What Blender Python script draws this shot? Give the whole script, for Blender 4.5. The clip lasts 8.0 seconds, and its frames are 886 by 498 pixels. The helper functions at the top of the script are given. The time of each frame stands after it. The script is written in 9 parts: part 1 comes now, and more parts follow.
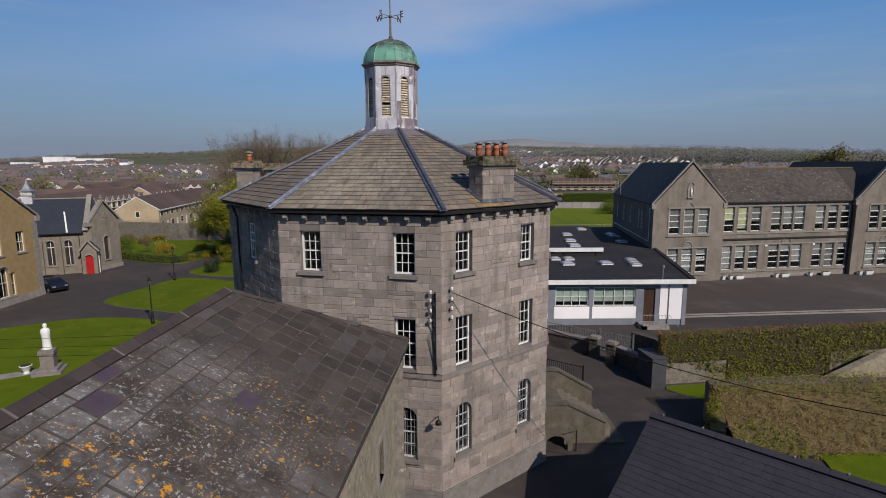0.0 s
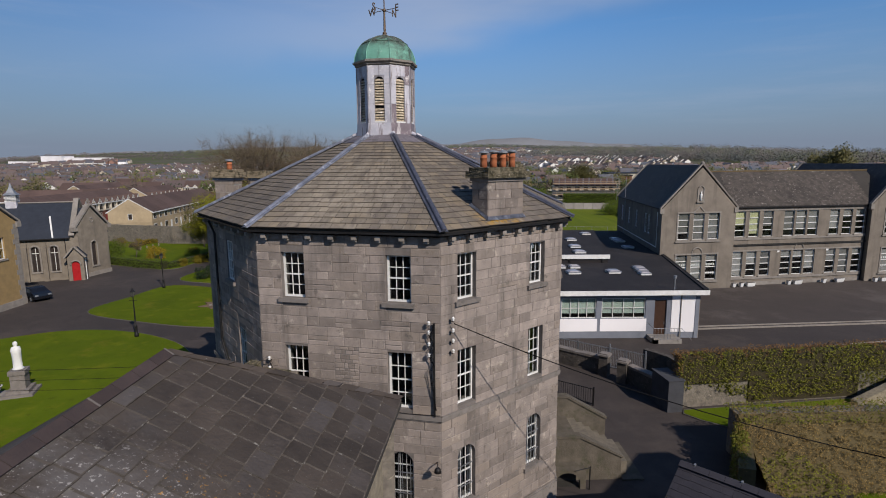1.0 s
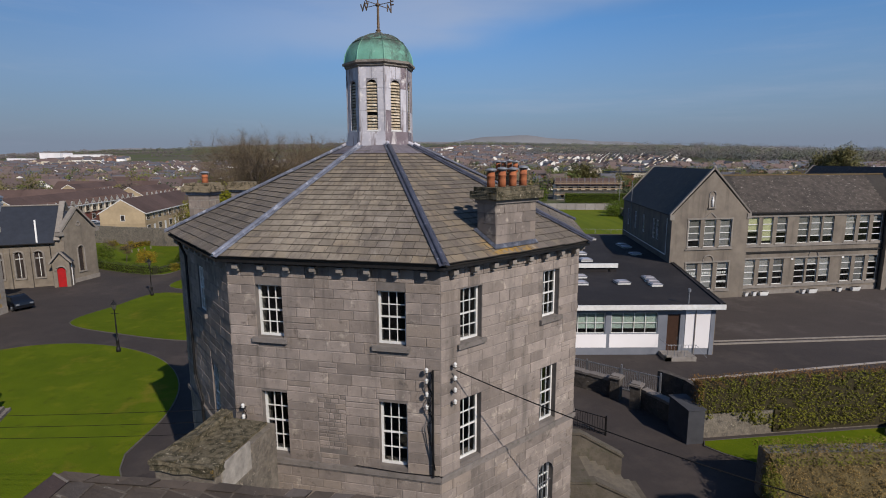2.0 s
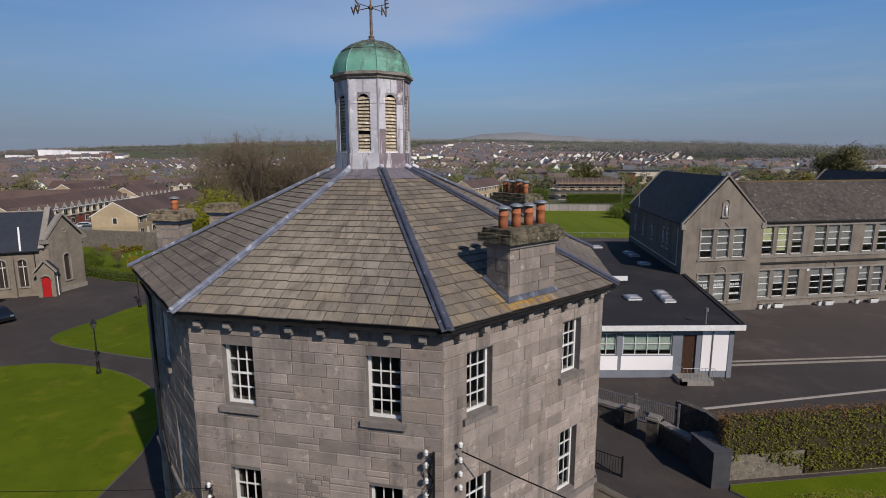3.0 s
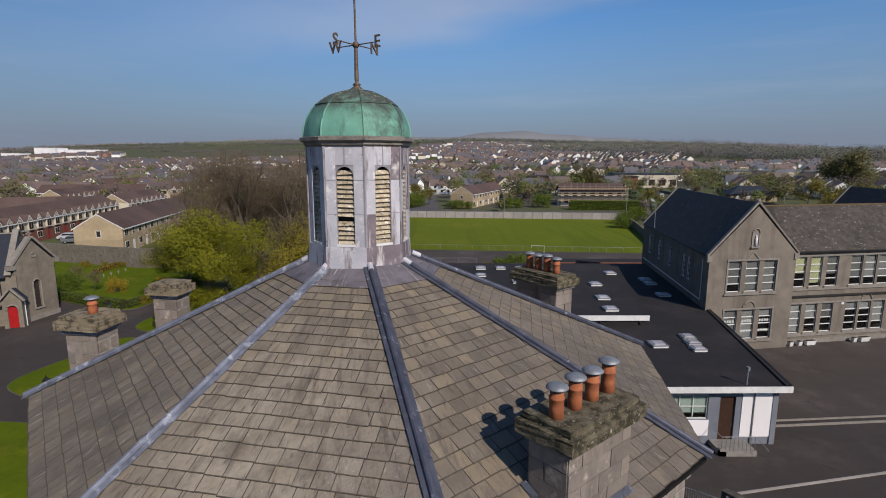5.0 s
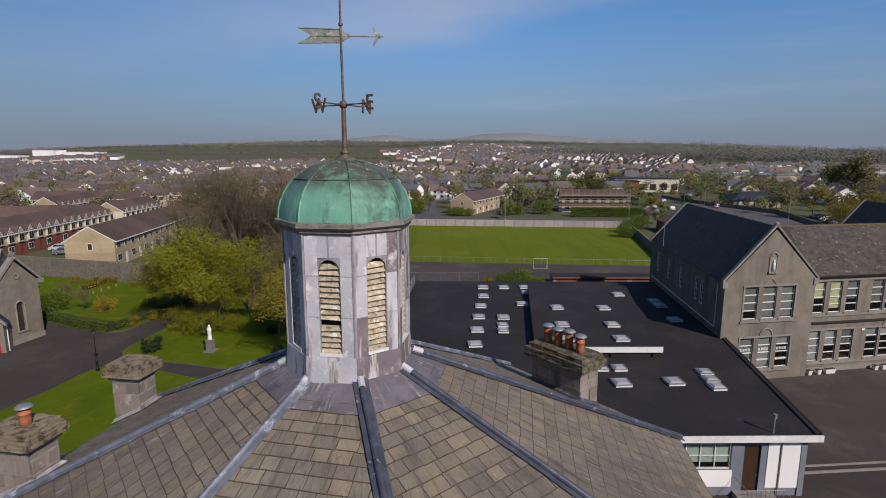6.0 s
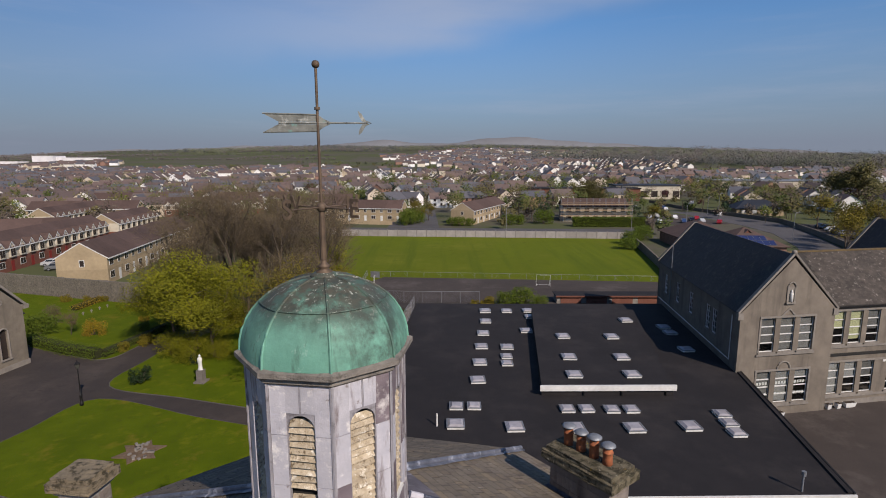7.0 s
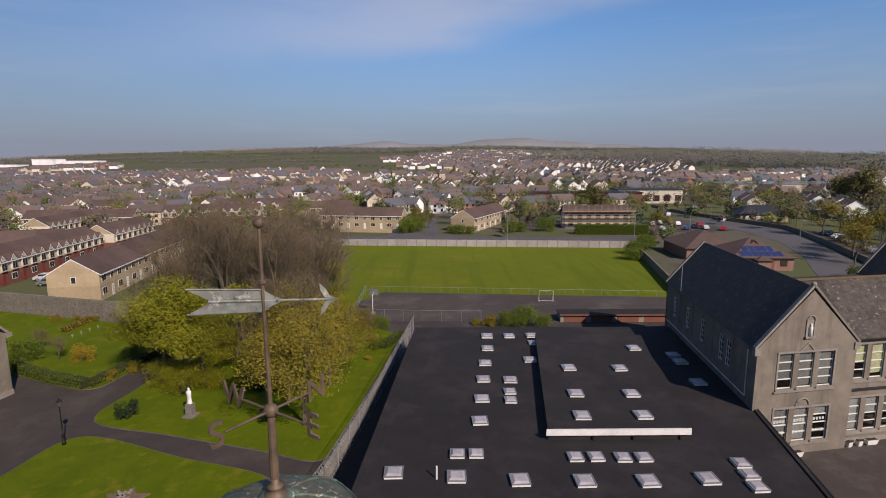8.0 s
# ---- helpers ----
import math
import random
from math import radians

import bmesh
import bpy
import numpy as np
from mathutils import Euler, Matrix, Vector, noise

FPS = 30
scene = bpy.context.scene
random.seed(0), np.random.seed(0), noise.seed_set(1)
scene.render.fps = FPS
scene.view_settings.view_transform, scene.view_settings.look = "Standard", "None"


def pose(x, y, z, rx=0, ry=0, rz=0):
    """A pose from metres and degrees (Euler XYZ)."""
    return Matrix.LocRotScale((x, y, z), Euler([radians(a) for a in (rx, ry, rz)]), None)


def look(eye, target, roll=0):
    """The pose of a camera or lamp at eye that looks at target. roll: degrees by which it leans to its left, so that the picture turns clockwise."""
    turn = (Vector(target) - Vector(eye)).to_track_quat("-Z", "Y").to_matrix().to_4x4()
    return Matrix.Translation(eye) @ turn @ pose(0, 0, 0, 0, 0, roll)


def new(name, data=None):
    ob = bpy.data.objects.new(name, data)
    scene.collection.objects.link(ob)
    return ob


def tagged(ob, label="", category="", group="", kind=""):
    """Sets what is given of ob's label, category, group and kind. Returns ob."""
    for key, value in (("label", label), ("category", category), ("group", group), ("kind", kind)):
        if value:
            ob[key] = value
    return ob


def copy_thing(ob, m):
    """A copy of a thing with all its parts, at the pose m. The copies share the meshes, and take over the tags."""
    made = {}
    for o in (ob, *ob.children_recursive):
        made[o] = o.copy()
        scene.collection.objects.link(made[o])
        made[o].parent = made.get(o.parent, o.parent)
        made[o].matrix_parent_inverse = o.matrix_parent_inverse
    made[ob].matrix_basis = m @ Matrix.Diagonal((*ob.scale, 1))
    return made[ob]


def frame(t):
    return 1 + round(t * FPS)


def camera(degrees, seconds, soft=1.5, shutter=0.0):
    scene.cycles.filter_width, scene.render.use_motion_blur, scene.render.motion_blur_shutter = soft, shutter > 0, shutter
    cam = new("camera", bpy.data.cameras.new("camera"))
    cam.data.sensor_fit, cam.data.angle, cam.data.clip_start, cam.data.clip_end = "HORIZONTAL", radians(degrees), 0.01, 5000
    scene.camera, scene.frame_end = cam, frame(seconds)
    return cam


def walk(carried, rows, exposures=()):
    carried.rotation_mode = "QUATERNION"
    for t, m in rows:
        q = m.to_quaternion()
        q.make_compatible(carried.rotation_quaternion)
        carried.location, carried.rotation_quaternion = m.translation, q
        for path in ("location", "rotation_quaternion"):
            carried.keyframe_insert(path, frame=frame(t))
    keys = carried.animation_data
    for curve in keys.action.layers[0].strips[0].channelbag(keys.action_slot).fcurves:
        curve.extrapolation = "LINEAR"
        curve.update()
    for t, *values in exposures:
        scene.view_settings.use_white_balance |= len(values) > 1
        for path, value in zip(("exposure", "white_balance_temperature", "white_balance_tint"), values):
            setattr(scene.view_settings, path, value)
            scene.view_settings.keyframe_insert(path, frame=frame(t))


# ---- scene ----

# ---------------------------------------------------------------- camera
cam = camera(79.66, 8.0, soft=1.0)
PATH = [
    (0.0, 0.000, 0.000, 14.118, -0.000, -9.068, 0.296),
    (0.5, -0.006, 1.261, 14.306, -0.041, -9.142, 0.322),
    (1.0, -0.012, 2.565, 14.579, -0.064, -9.187, 0.321),
    (1.5, -0.022, 3.861, 14.862, -0.069, -9.299, 0.257),
    (3.0, -0.101, 8.029, 16.178, -0.080, -9.784, 0.131),
    (3.5, -0.186, 9.308, 16.787, -0.117, -9.914, 0.151),
    (4.0, -0.256, 10.702, 17.401, -0.156, -9.987, 0.111),
    (5.5, -0.489, 14.827, 19.260, -0.208, -9.919, -0.084),
    (6.0, -0.572, 16.250, 20.196, -0.271, -9.824, -0.024),
    (6.5, -0.656, 17.517, 21.070, -0.319, -9.645, 0.017),
    (7.0, -0.637, 18.848, 21.969, -0.300, -9.392, 0.082),
    (7.5, -0.594, 20.149, 22.891, -0.240, -9.270, 0.156),
    (8.0, -0.545, 21.550, 24.091, -0.267, -9.303, 0.282),
]
walk(cam, [(t, pose(x, y, z, 90 + pitch, roll, yaw)) for t, x, y, z, yaw, pitch, roll in PATH],
     exposures=[(0.0, -0.08, 6500, 10), (5.5, -0.08, 6560, 10), (6.5, -0.07, 6700, 12), (7.0, -0.06, 6820, 13), (7.5, -0.02, 6950, 15), (8.0, 0.12, 7120, 17)])

# ---------------------------------------------------------------- world and sun
SUN_AZ, SUN_EL = radians(-56), radians(37)   # azimuth from +x
world = bpy.data.worlds.new("sky")
scene.world = world
world.use_nodes = True
wn, wl = world.node_tree.nodes, world.node_tree.links
sky = wn.new("ShaderNodeTexSky")
sky.sky_type, sky.sun_disc = "NISHITA", False
sky.sun_elevation, sky.sun_rotation = SUN_EL, radians(90) - SUN_AZ
sky.altitude, sky.air_density, sky.dust_density, sky.ozone_density = 0, 1.0, 0.3, 4.0
tc = wn.new("ShaderNodeTexCoord")


def w_math(op, a, b=0.0):
    n = wn.new("ShaderNodeMath")
    n.operation = op
    for k, v in enumerate((a, b)):
        if isinstance(v, (int, float)):
            n.inputs[k].default_value = v
        else:
            wl.new(v, n.inputs[k])
    return n.outputs[0]


def w_range(v, lo, hi, a=0.0, b=1.0):
    n = wn.new("ShaderNodeMapRange")
    n.interpolation_type = "SMOOTHSTEP"
    for k, x in (("From Min", lo), ("From Max", hi), ("To Min", a), ("To Max", b)):
        n.inputs[k].default_value = x
    wl.new(v, n.inputs["Value"])
    return n.outputs["Result"]


def w_noise(scale, detail, rough, turn, stretch):
    mp = wn.new("ShaderNodeMapping")
    mp.inputs["Rotation"].default_value, mp.inputs["Scale"].default_value = turn, stretch
    wl.new(tc.outputs["Generated"], mp.inputs["Vector"])
    n = wn.new("ShaderNodeTexNoise")
    n.inputs["Scale"].default_value, n.inputs["Detail"].default_value, n.inputs["Roughness"].default_value = scale, detail, rough
    wl.new(mp.outputs["Vector"], n.inputs["Vector"])
    return n.outputs["Fac"]


sep = wn.new("ShaderNodeSeparateXYZ")
wl.new(tc.outputs["Generated"], sep.inputs["Vector"])
# thin cirrus: one broad band that climbs to the east, and faint wisps
off = w_math("SUBTRACT", sep.outputs["Z"], w_math("ADD", w_math("MULTIPLY", sep.outputs["X"], 0.15), 0.285))
band = w_range(w_math("ABSOLUTE", w_math("ADD", off, w_math("MULTIPLY", w_math("SUBTRACT", w_noise(3.2, 4, 0.5, (0, radians(8), 0), (1.0, 1.0, 2.0)), 0.5), 0.10))), 0.035, 0.105, 1.0, 0.0)
soft = w_noise(1.6, 6, 0.55, (0, radians(13), radians(10)), (0.7, 1.0, 4.5))
wisp = w_noise(2.6, 8, 0.6, (0, radians(12), radians(18)), (0.5, 0.9, 7.0))
cloud = w_math("ADD", w_math("MULTIPLY", w_math("MULTIPLY", band, w_range(sep.outputs["X"], -0.66, 0.02, 0.12, 1.0)), w_range(soft, 0.28, 0.60, 0.12, 0.60)), w_range(wisp, 0.50, 0.78, 0.0, 0.26))
cm = wn.new("ShaderNodeMix")
cm.data_type = "RGBA"
bl = wn.new("ShaderNodeMix")
bl.data_type, bl.blend_type = "RGBA", "MULTIPLY"
bl.inputs["Factor"].default_value = 1.0
bl.inputs["B"].default_value = (0.76, 1.12, 1.42, 1)
cm.inputs["B"].default_value = (5.6, 6.3, 8.0, 1)
wl.new(cloud, cm.inputs["Factor"])
# grey-blue haze low over the land
hz = wn.new("ShaderNodeValToRGB")
hz.color_ramp.elements[0].position, hz.color_ramp.elements[1].position = 0.03, 0.23
hz.color_ramp.elements[0].color, hz.color_ramp.elements[1].color = (0.95, 0.95, 0.95, 1), (0.05, 0.05, 0.05, 1)
hm = wn.new("ShaderNodeMix")
hm.data_type = "RGBA"
hm.inputs["B"].default_value = (2.80, 3.35, 4.55, 1)
wl.new(sep.outputs["Z"], hz.inputs["Fac"])
wl.new(hz.outputs["Color"], hm.inputs["Factor"])
wl.new(sky.outputs["Color"], bl.inputs["A"])
dim = wn.new("ShaderNodeVectorMath")
dim.operation = "SCALE"
wl.new(bl.outputs["Result"], dim.inputs[0])
wl.new(w_range(sep.outputs["X"], -0.75, 0.15, 0.76, 1.12), dim.inputs["Scale"])
wl.new(dim.outputs[0], hm.inputs["A"])
wl.new(hm.outputs["Result"], cm.inputs["A"])
wl.new(cm.outputs["Result"], wn["Background"].inputs["Color"])
wn["Background"].inputs["Strength"].default_value = 0.075
sun = new("sun", bpy.data.lights.new("sun", "SUN"))
sun.data.energy, sun.data.angle, sun.data.color = 4.8, radians(0.53), (1.0, 0.895, 0.795)
sun.matrix_world = look((60 * math.cos(SUN_AZ), 60 * math.sin(SUN_AZ), 80), (60 * math.cos(SUN_AZ) - math.cos(SUN_AZ) * math.cos(SUN_EL), 60 * math.sin(SUN_AZ) - math.sin(SUN_AZ) * math.cos(SUN_EL), 80 - math.sin(SUN_EL)))

# ---------------------------------------------------------------- materials
def mat(name, a, b=None, scale=2.0, rough=0.85, metal=0.0, bump=0.15, fine=None, rnd=0.0, island=0.0, stain=None, streak=None, spec=0.3, coat=0.0, radial=(), tint=None):
    """Two colours by noise, a slow darker drift, random tone per piece, optional stains (colour, scale, from, to),
    vertical streaks (colour, scale, from, to), washes that run down a roof from its peak (x, y, colour, scale, from, to)
    and a share of pieces of another colour (colour, from, to)."""
    m = bpy.data.materials.new(name)
    m.use_nodes = True
    n, l = m.node_tree.nodes, m.node_tree.links
    p = n["Principled BSDF"]
    p.inputs["Roughness"].default_value, p.inputs["Metallic"].default_value = rough, metal
    p.inputs["Specular IOR Level"].default_value = spec
    b = b or tuple(c * 0.75 for c in a)
    geo = n.new("ShaderNodeNewGeometry")

    def tex(sc, detail=5, vec=None, ro=0.6):
        t = n.new("ShaderNodeTexNoise")
        t.inputs["Scale"].default_value, t.inputs["Detail"].default_value, t.inputs["Roughness"].default_value = sc, detail, ro
        l.new(vec or geo.outputs["Position"], t.inputs["Vector"])
        return t.outputs["Fac"]

    def ramp(fac, lo, hi):
        r = n.new("ShaderNodeMapRange")
        r.inputs["From Min"].default_value, r.inputs["From Max"].default_value = lo, hi
        l.new(fac, r.inputs["Value"])
        return r.outputs["Result"]

    def mix(fac, x, y, kind="MIX"):
        k = n.new("ShaderNodeMix")
        k.data_type, k.blend_type = "RGBA", kind
        for s, val in (("Factor", fac), ("A", x), ("B", y)):
            if isinstance(val, (tuple, list)):
                k.inputs[s].default_value = (*val[:3], 1)
            elif isinstance(val, float):
                k.inputs[s].default_value = val
            else:
                l.new(val, k.inputs[s])
        return k.outputs["Result"]

    col = mix(ramp(tex(scale), 0.3, 0.7), a, b)
    col = mix(ramp(tex(scale * 0.13, 3), 0.3, 0.7), col, mix(1.0, col, (0.78, 0.78, 0.78), "MULTIPLY"))
    if tint:
        inf = n.new("ShaderNodeObjectInfo")
        sm = n.new("ShaderNodeMath")
        sm.operation = "ADD"
        l.new(inf.outputs["Random"], sm.inputs[0]), l.new(geo.outputs["Random Per Island"], sm.inputs[1])
        fr = n.new("ShaderNodeMath")
        fr.operation = "FRACT"
        l.new(sm.outputs[0], fr.inputs[0])
        col = mix(ramp(fr.outputs[0], tint[1], tint[2]), col, tint[0])
    if stain:
        for c, sc, lo, hi, *spot in stain:
            f = ramp(tex(sc, 7, ro=0.7), lo, hi)
            if spot:        # grows thickest round one place (x, y), from radius r0 out to r1
                v = n.new("ShaderNodeVectorMath")
                v.operation = "DISTANCE"
                sx = n.new("ShaderNodeVectorMath")
                sx.operation = "MULTIPLY"
                sx.inputs[1].default_value = (1, 1, 0)
                l.new(geo.outputs["Position"], sx.inputs[0])
                l.new(sx.outputs[0], v.inputs[0])
                v.inputs[1].default_value = (spot[0], spot[1], 0)
                k = n.new("ShaderNodeMath")
                k.operation = "MULTIPLY"
                l.new(f, k.inputs[0]), l.new(ramp(v.outputs["Value"], spot[3], spot[2]), k.inputs[1])
                f = k.outputs[0]
            col = mix(f, col, c)
    if streak:
        mp = n.new("ShaderNodeMapping")
        mp.inputs["Scale"].default_value = streak[4] if len(streak) > 4 else (1, 1, 0.12)
        l.new(geo.outputs["Position"], mp.inputs["Vector"])
        c, sc, lo, hi = streak[:4]
        col = mix(ramp(tex(sc, 6, mp.outputs["Vector"]), lo, hi), col, c)
    for cx, cy, c, sc, lo, hi in radial:
        d = n.new("ShaderNodeVectorMath")
        d.operation = "SUBTRACT"
        l.new(geo.outputs["Position"], d.inputs[0])
        d.inputs[1].default_value = (cx, cy, 0)
        flat = n.new("ShaderNodeVectorMath")
        flat.operation = "MULTIPLY"
        flat.inputs[1].default_value = (1, 1, 0)
        l.new(d.outputs[0], flat.inputs[0])
        unit = n.new("ShaderNodeVectorMath")
        unit.operation = "NORMALIZE"
        l.new(flat.outputs[0], unit.inputs[0])
        far = n.new("ShaderNodeVectorMath")
        far.operation = "MULTIPLY_ADD"
        l.new(flat.outputs[0], far.inputs[0])
        far.inputs[1].default_value = (0.05, 0.05, 0.05)
        l.new(unit.outputs[0], far.inputs[2])
        col = mix(ramp(tex(sc, 6, far.outputs[0]), lo, hi), col, c)
    for amount, kind in ((rnd, "ShaderNodeObjectInfo"), (island, "")):
        if amount:
            o = n.new(kind) if kind else geo
            hs = n.new("ShaderNodeHueSaturation")
            r = n.new("ShaderNodeMapRange")
            r.inputs["To Min"].default_value, r.inputs["To Max"].default_value = 1 - amount, 1 + amount
            l.new(o.outputs["Random" if kind else "Random Per Island"], r.inputs["Value"])
            l.new(r.outputs["Result"], hs.inputs["Value"])
            l.new(col, hs.inputs["Color"])
            col = hs.outputs["Color"]
    l.new(col, p.inputs["Base Color"])
    if bump:
        bn = n.new("ShaderNodeBump")
        bn.inputs["Strength"].default_value, bn.inputs["Distance"].default_value = bump, 0.05
        l.new(tex(fine or scale * 6, 6), bn.inputs["Height"])
        l.new(bn.outputs["Normal"], p.inputs["Normal"])
    return m


def glass_mat(name, tint, gloss=0.07):
    m = bpy.data.materials.new(name)
    m.use_nodes = True
    n, l = m.node_tree.nodes, m.node_tree.links
    n.remove(n["Principled BSDF"])
    t, g, k = (n.new("ShaderNode" + s) for s in ("BsdfTransparent", "BsdfGlossy", "MixShader"))
    t.inputs["Color"].default_value = (*tint, 1)
    g.inputs["Roughness"].default_value = 0.03
    k.inputs["Fac"].default_value = gloss
    l.new(t.outputs["BSDF"], k.inputs[1])
    l.new(g.outputs["BSDF"], k.inputs[2])
    l.new(k.outputs["Shader"], n["Material Output"].inputs["Surface"])
    return m


M = {}
M["ashlar"] = mat("limestone ashlar", (0.298, 0.252, 0.220), (0.205, 0.175, 0.155), 1.8, 0.9, bump=0.35, fine=16, rnd=0.22, island=0.22, tint=((0.275, 0.225, 0.180), 0.7, 1.3), stain=[((0.36, 0.315, 0.265), 2.3, 0.58, 0.68), ((0.135, 0.115, 0.100), 3.2, 0.57, 0.68), ((0.40, 0.355, 0.30), 11, 0.63, 0.70), ((0.12, 0.10, 0.088), 14, 0.62, 0.70)], streak=((0.105, 0.092, 0.082), 1.3, 0.54, 0.72))
M["mortar"] = mat("lime mortar", (0.19, 0.17, 0.155), (0.13, 0.115, 0.105), 3, 0.95)
M["dressed"] = mat("dressed limestone", (0.22, 0.195, 0.18), (0.15, 0.135, 0.12), 2.5, 0.9, bump=0.3, stain=[((0.07, 0.065, 0.055), 4, 0.55, 0.75)])
M["mossy"] = mat("mossy capstone", (0.215, 0.185, 0.125), (0.095, 0.080, 0.052), 6, 0.95, bump=0.9, stain=[((0.040, 0.036, 0.02), 5, 0.46, 0.56), ((0.36, 0.32, 0.24), 10, 0.58, 0.66), ((0.26, 0.17, 0.03), 6, 0.62, 0.70)])
# besides stains: pale patch at (-3.6, 22.2), dark at (2.2, 23.6) paint facet light
M["slate"] = mat("weathered roof slate with facet light", (0.205, 0.172, 0.132), (0.150, 0.127, 0.101), 2.2, 0.8, bump=0.5, fine=12, rnd=0.13, island=0.13, tint=((0.235, 0.186, 0.122), 0.45, 1.25), stain=[((0.125, 0.104, 0.090), 0.9, 0.54, 0.70), ((0.30, 0.275, 0.23), 9, 0.62, 0.70), ((0.135, 0.118, 0.105), 2.2, 0.30, 0.62, -1.55, 21.2, 0.4, 1.7), ((0.36, 0.345, 0.31), 14, 0.60, 0.66, -1.9, 20.9, 0.4, 1.6), ((0.095, 0.080, 0.066), 1.3, 0.28, 0.60, -8.9, 25.6, 0.4, 2.6), ((0.098, 0.083, 0.070), 1.2, 0.30, 0.62, 4.3, 26.0, 0.6, 3.2), ((0.290, 0.250, 0.195), 1.4, 0.34, 0.62, -3.6, 22.2, 0.8, 3.6), ((0.120, 0.104, 0.094), 1.3, 0.32, 0.62, 2.2, 23.6, 0.5, 3.0), ((0.098, 0.084, 0.070), 1.2, 0.30, 0.60, -7.0, 23.0, 0.5, 2.2), ((0.36, 0.20, 0.018), 7, 0.44, 0.52, 2.15, 21.05, 0.3, 1.25)], radial=[(-2.54, 27.37, (0.095, 0.078, 0.066), 17, 0.53, 0.68), (-2.54, 27.37, (0.285, 0.255, 0.21), 34, 0.58, 0.74), (-2.54, 27.37, (0.10, 0.084, 0.070), 48, 0.57, 0.70)])
M["slate_bed"] = mat("roof underlay", (0.05, 0.045, 0.04), None, 3)
M["lead"] = mat("grey lead", (0.235, 0.255, 0.315), (0.125, 0.135, 0.17), 3, 0.5, 0.3, bump=0.2, stain=[((0.48, 0.50, 0.56), 2.6, 0.54, 0.68), ((0.06, 0.065, 0.085), 4.5, 0.58, 0.70)])
M["lead_white"] = mat("oxidised lead sheet", (0.60, 0.585, 0.625), (0.42, 0.415, 0.46), 1.6, 0.6, 0.1, bump=0.25, rnd=0.10, stain=[((0.70, 0.675, 0.66), 3.6, 0.56, 0.66), ((0.24, 0.205, 0.20), 5.0, 0.62, 0.69)], streak=((0.19, 0.155, 0.155), 4.2, 0.56, 0.66, (1, 1, 0.16)))
M["lead_purple"] = mat("purple-grey lead sheet", (0.235, 0.195, 0.215), (0.15, 0.12, 0.135), 2.5, 0.6, 0.1, bump=0.25, rnd=0.12, stain=[((0.54, 0.51, 0.50), 2.2, 0.54, 0.66)], streak=((0.56, 0.53, 0.52), 5, 0.54, 0.66, (1, 1, 0.16)))
M["lead_dark"] = mat("dark blue-grey lead", (0.105, 0.112, 0.150), (0.055, 0.060, 0.082), 3, 0.5, 0.3, bump=0.2, stain=[((0.33, 0.35, 0.41), 3.4, 0.60, 0.70)])
M["lead_apron"] = mat("stained lead apron", (0.205, 0.185, 0.205), (0.13, 0.115, 0.13), 2.2, 0.55, 0.2, bump=0.2, stain=[((0.085, 0.075, 0.082), 1.6, 0.50, 0.66), ((0.34, 0.32, 0.33), 4.5, 0.60, 0.70)], radial=[(-2.54, 27.37, (0.38, 0.36, 0.36), 22, 0.58, 0.70)])
M["cornice"] = mat("weathered lead cornice", (0.27, 0.245, 0.215), (0.15, 0.135, 0.12), 5, 0.8, bump=0.5, stain=[((0.07, 0.065, 0.055), 4, 0.55, 0.68)])
M["copper"] = mat("green copper", (0.195, 0.455, 0.345), (0.150, 0.36, 0.275), 1.6, 0.6, 0.1, bump=0.2, streak=((0.070, 0.125, 0.098), 4.4, 0.55, 0.66, (1, 1, 0.18)), stain=[((0.34, 0.50, 0.42), 4, 0.60, 0.72), ((0.055, 0.082, 0.068), 3.0, 0.34, 0.58, -1.65, 26.75, 0.2, 1.15), ((0.048, 0.062, 0.052), 3.2, 0.22, 0.52, -2.54, 27.37, 0.98, 1.30), ((0.085, 0.082, 0.062), 5.0, 0.38, 0.56, -2.54, 27.37, 0.70, 1.15), ((0.34, 0.36, 0.31), 11, 0.58, 0.63, -2.54, 27.37, 0.75, 1.20)])
M["louvre"] = mat("weathered louvre paint", (0.60, 0.515, 0.385), (0.36, 0.285, 0.19), 9, 0.8, bump=0.5, rnd=0.18, stain=[((0.13, 0.095, 0.06), 10, 0.54, 0.64), ((0.70, 0.65, 0.55), 6, 0.56, 0.64)])
M["black"] = mat("black iron", (0.015, 0.015, 0.017), (0.03, 0.028, 0.027), 8, 0.5, 0.4)
M["bronze"] = mat("weathered bronze", (0.185, 0.130, 0.088), (0.095, 0.070, 0.052), 5, 0.6, 0.35)
M["verdigris"] = mat("verdigris plate", (0.30, 0.31, 0.28), (0.15, 0.155, 0.14), 5, 0.65, 0.2, stain=[((0.16, 0.36, 0.30), 4, 0.58, 0.68), ((0.45, 0.46, 0.42), 6, 0.56, 0.66), ((0.04, 0.04, 0.036), 9, 0.58, 0.66)])
M["terracotta"] = mat("terracotta", (0.42, 0.145, 0.06), (0.27, 0.085, 0.04), 7, 0.85, rnd=0.15, stain=[((0.12, 0.07, 0.05), 8, 0.58, 0.7)])
M["cowl"] = mat("galvanised cowl", (0.30, 0.32, 0.345), (0.20, 0.21, 0.23), 6, 0.55, 0.45)
M["white_wall"] = mat("white masonry paint", (0.84, 0.82, 0.83), (0.80, 0.78, 0.79), 0.5, 0.7, bump=0.04)
M["white"] = mat("white paint", (0.74, 0.74, 0.72), (0.62, 0.62, 0.60), 5, 0.5, bump=0.05)
# near-black that stands in for shade in rooms and recesses
M["dark"] = mat("near-black unlit interior", (0.035, 0.033, 0.03), None, 2, 0.95)
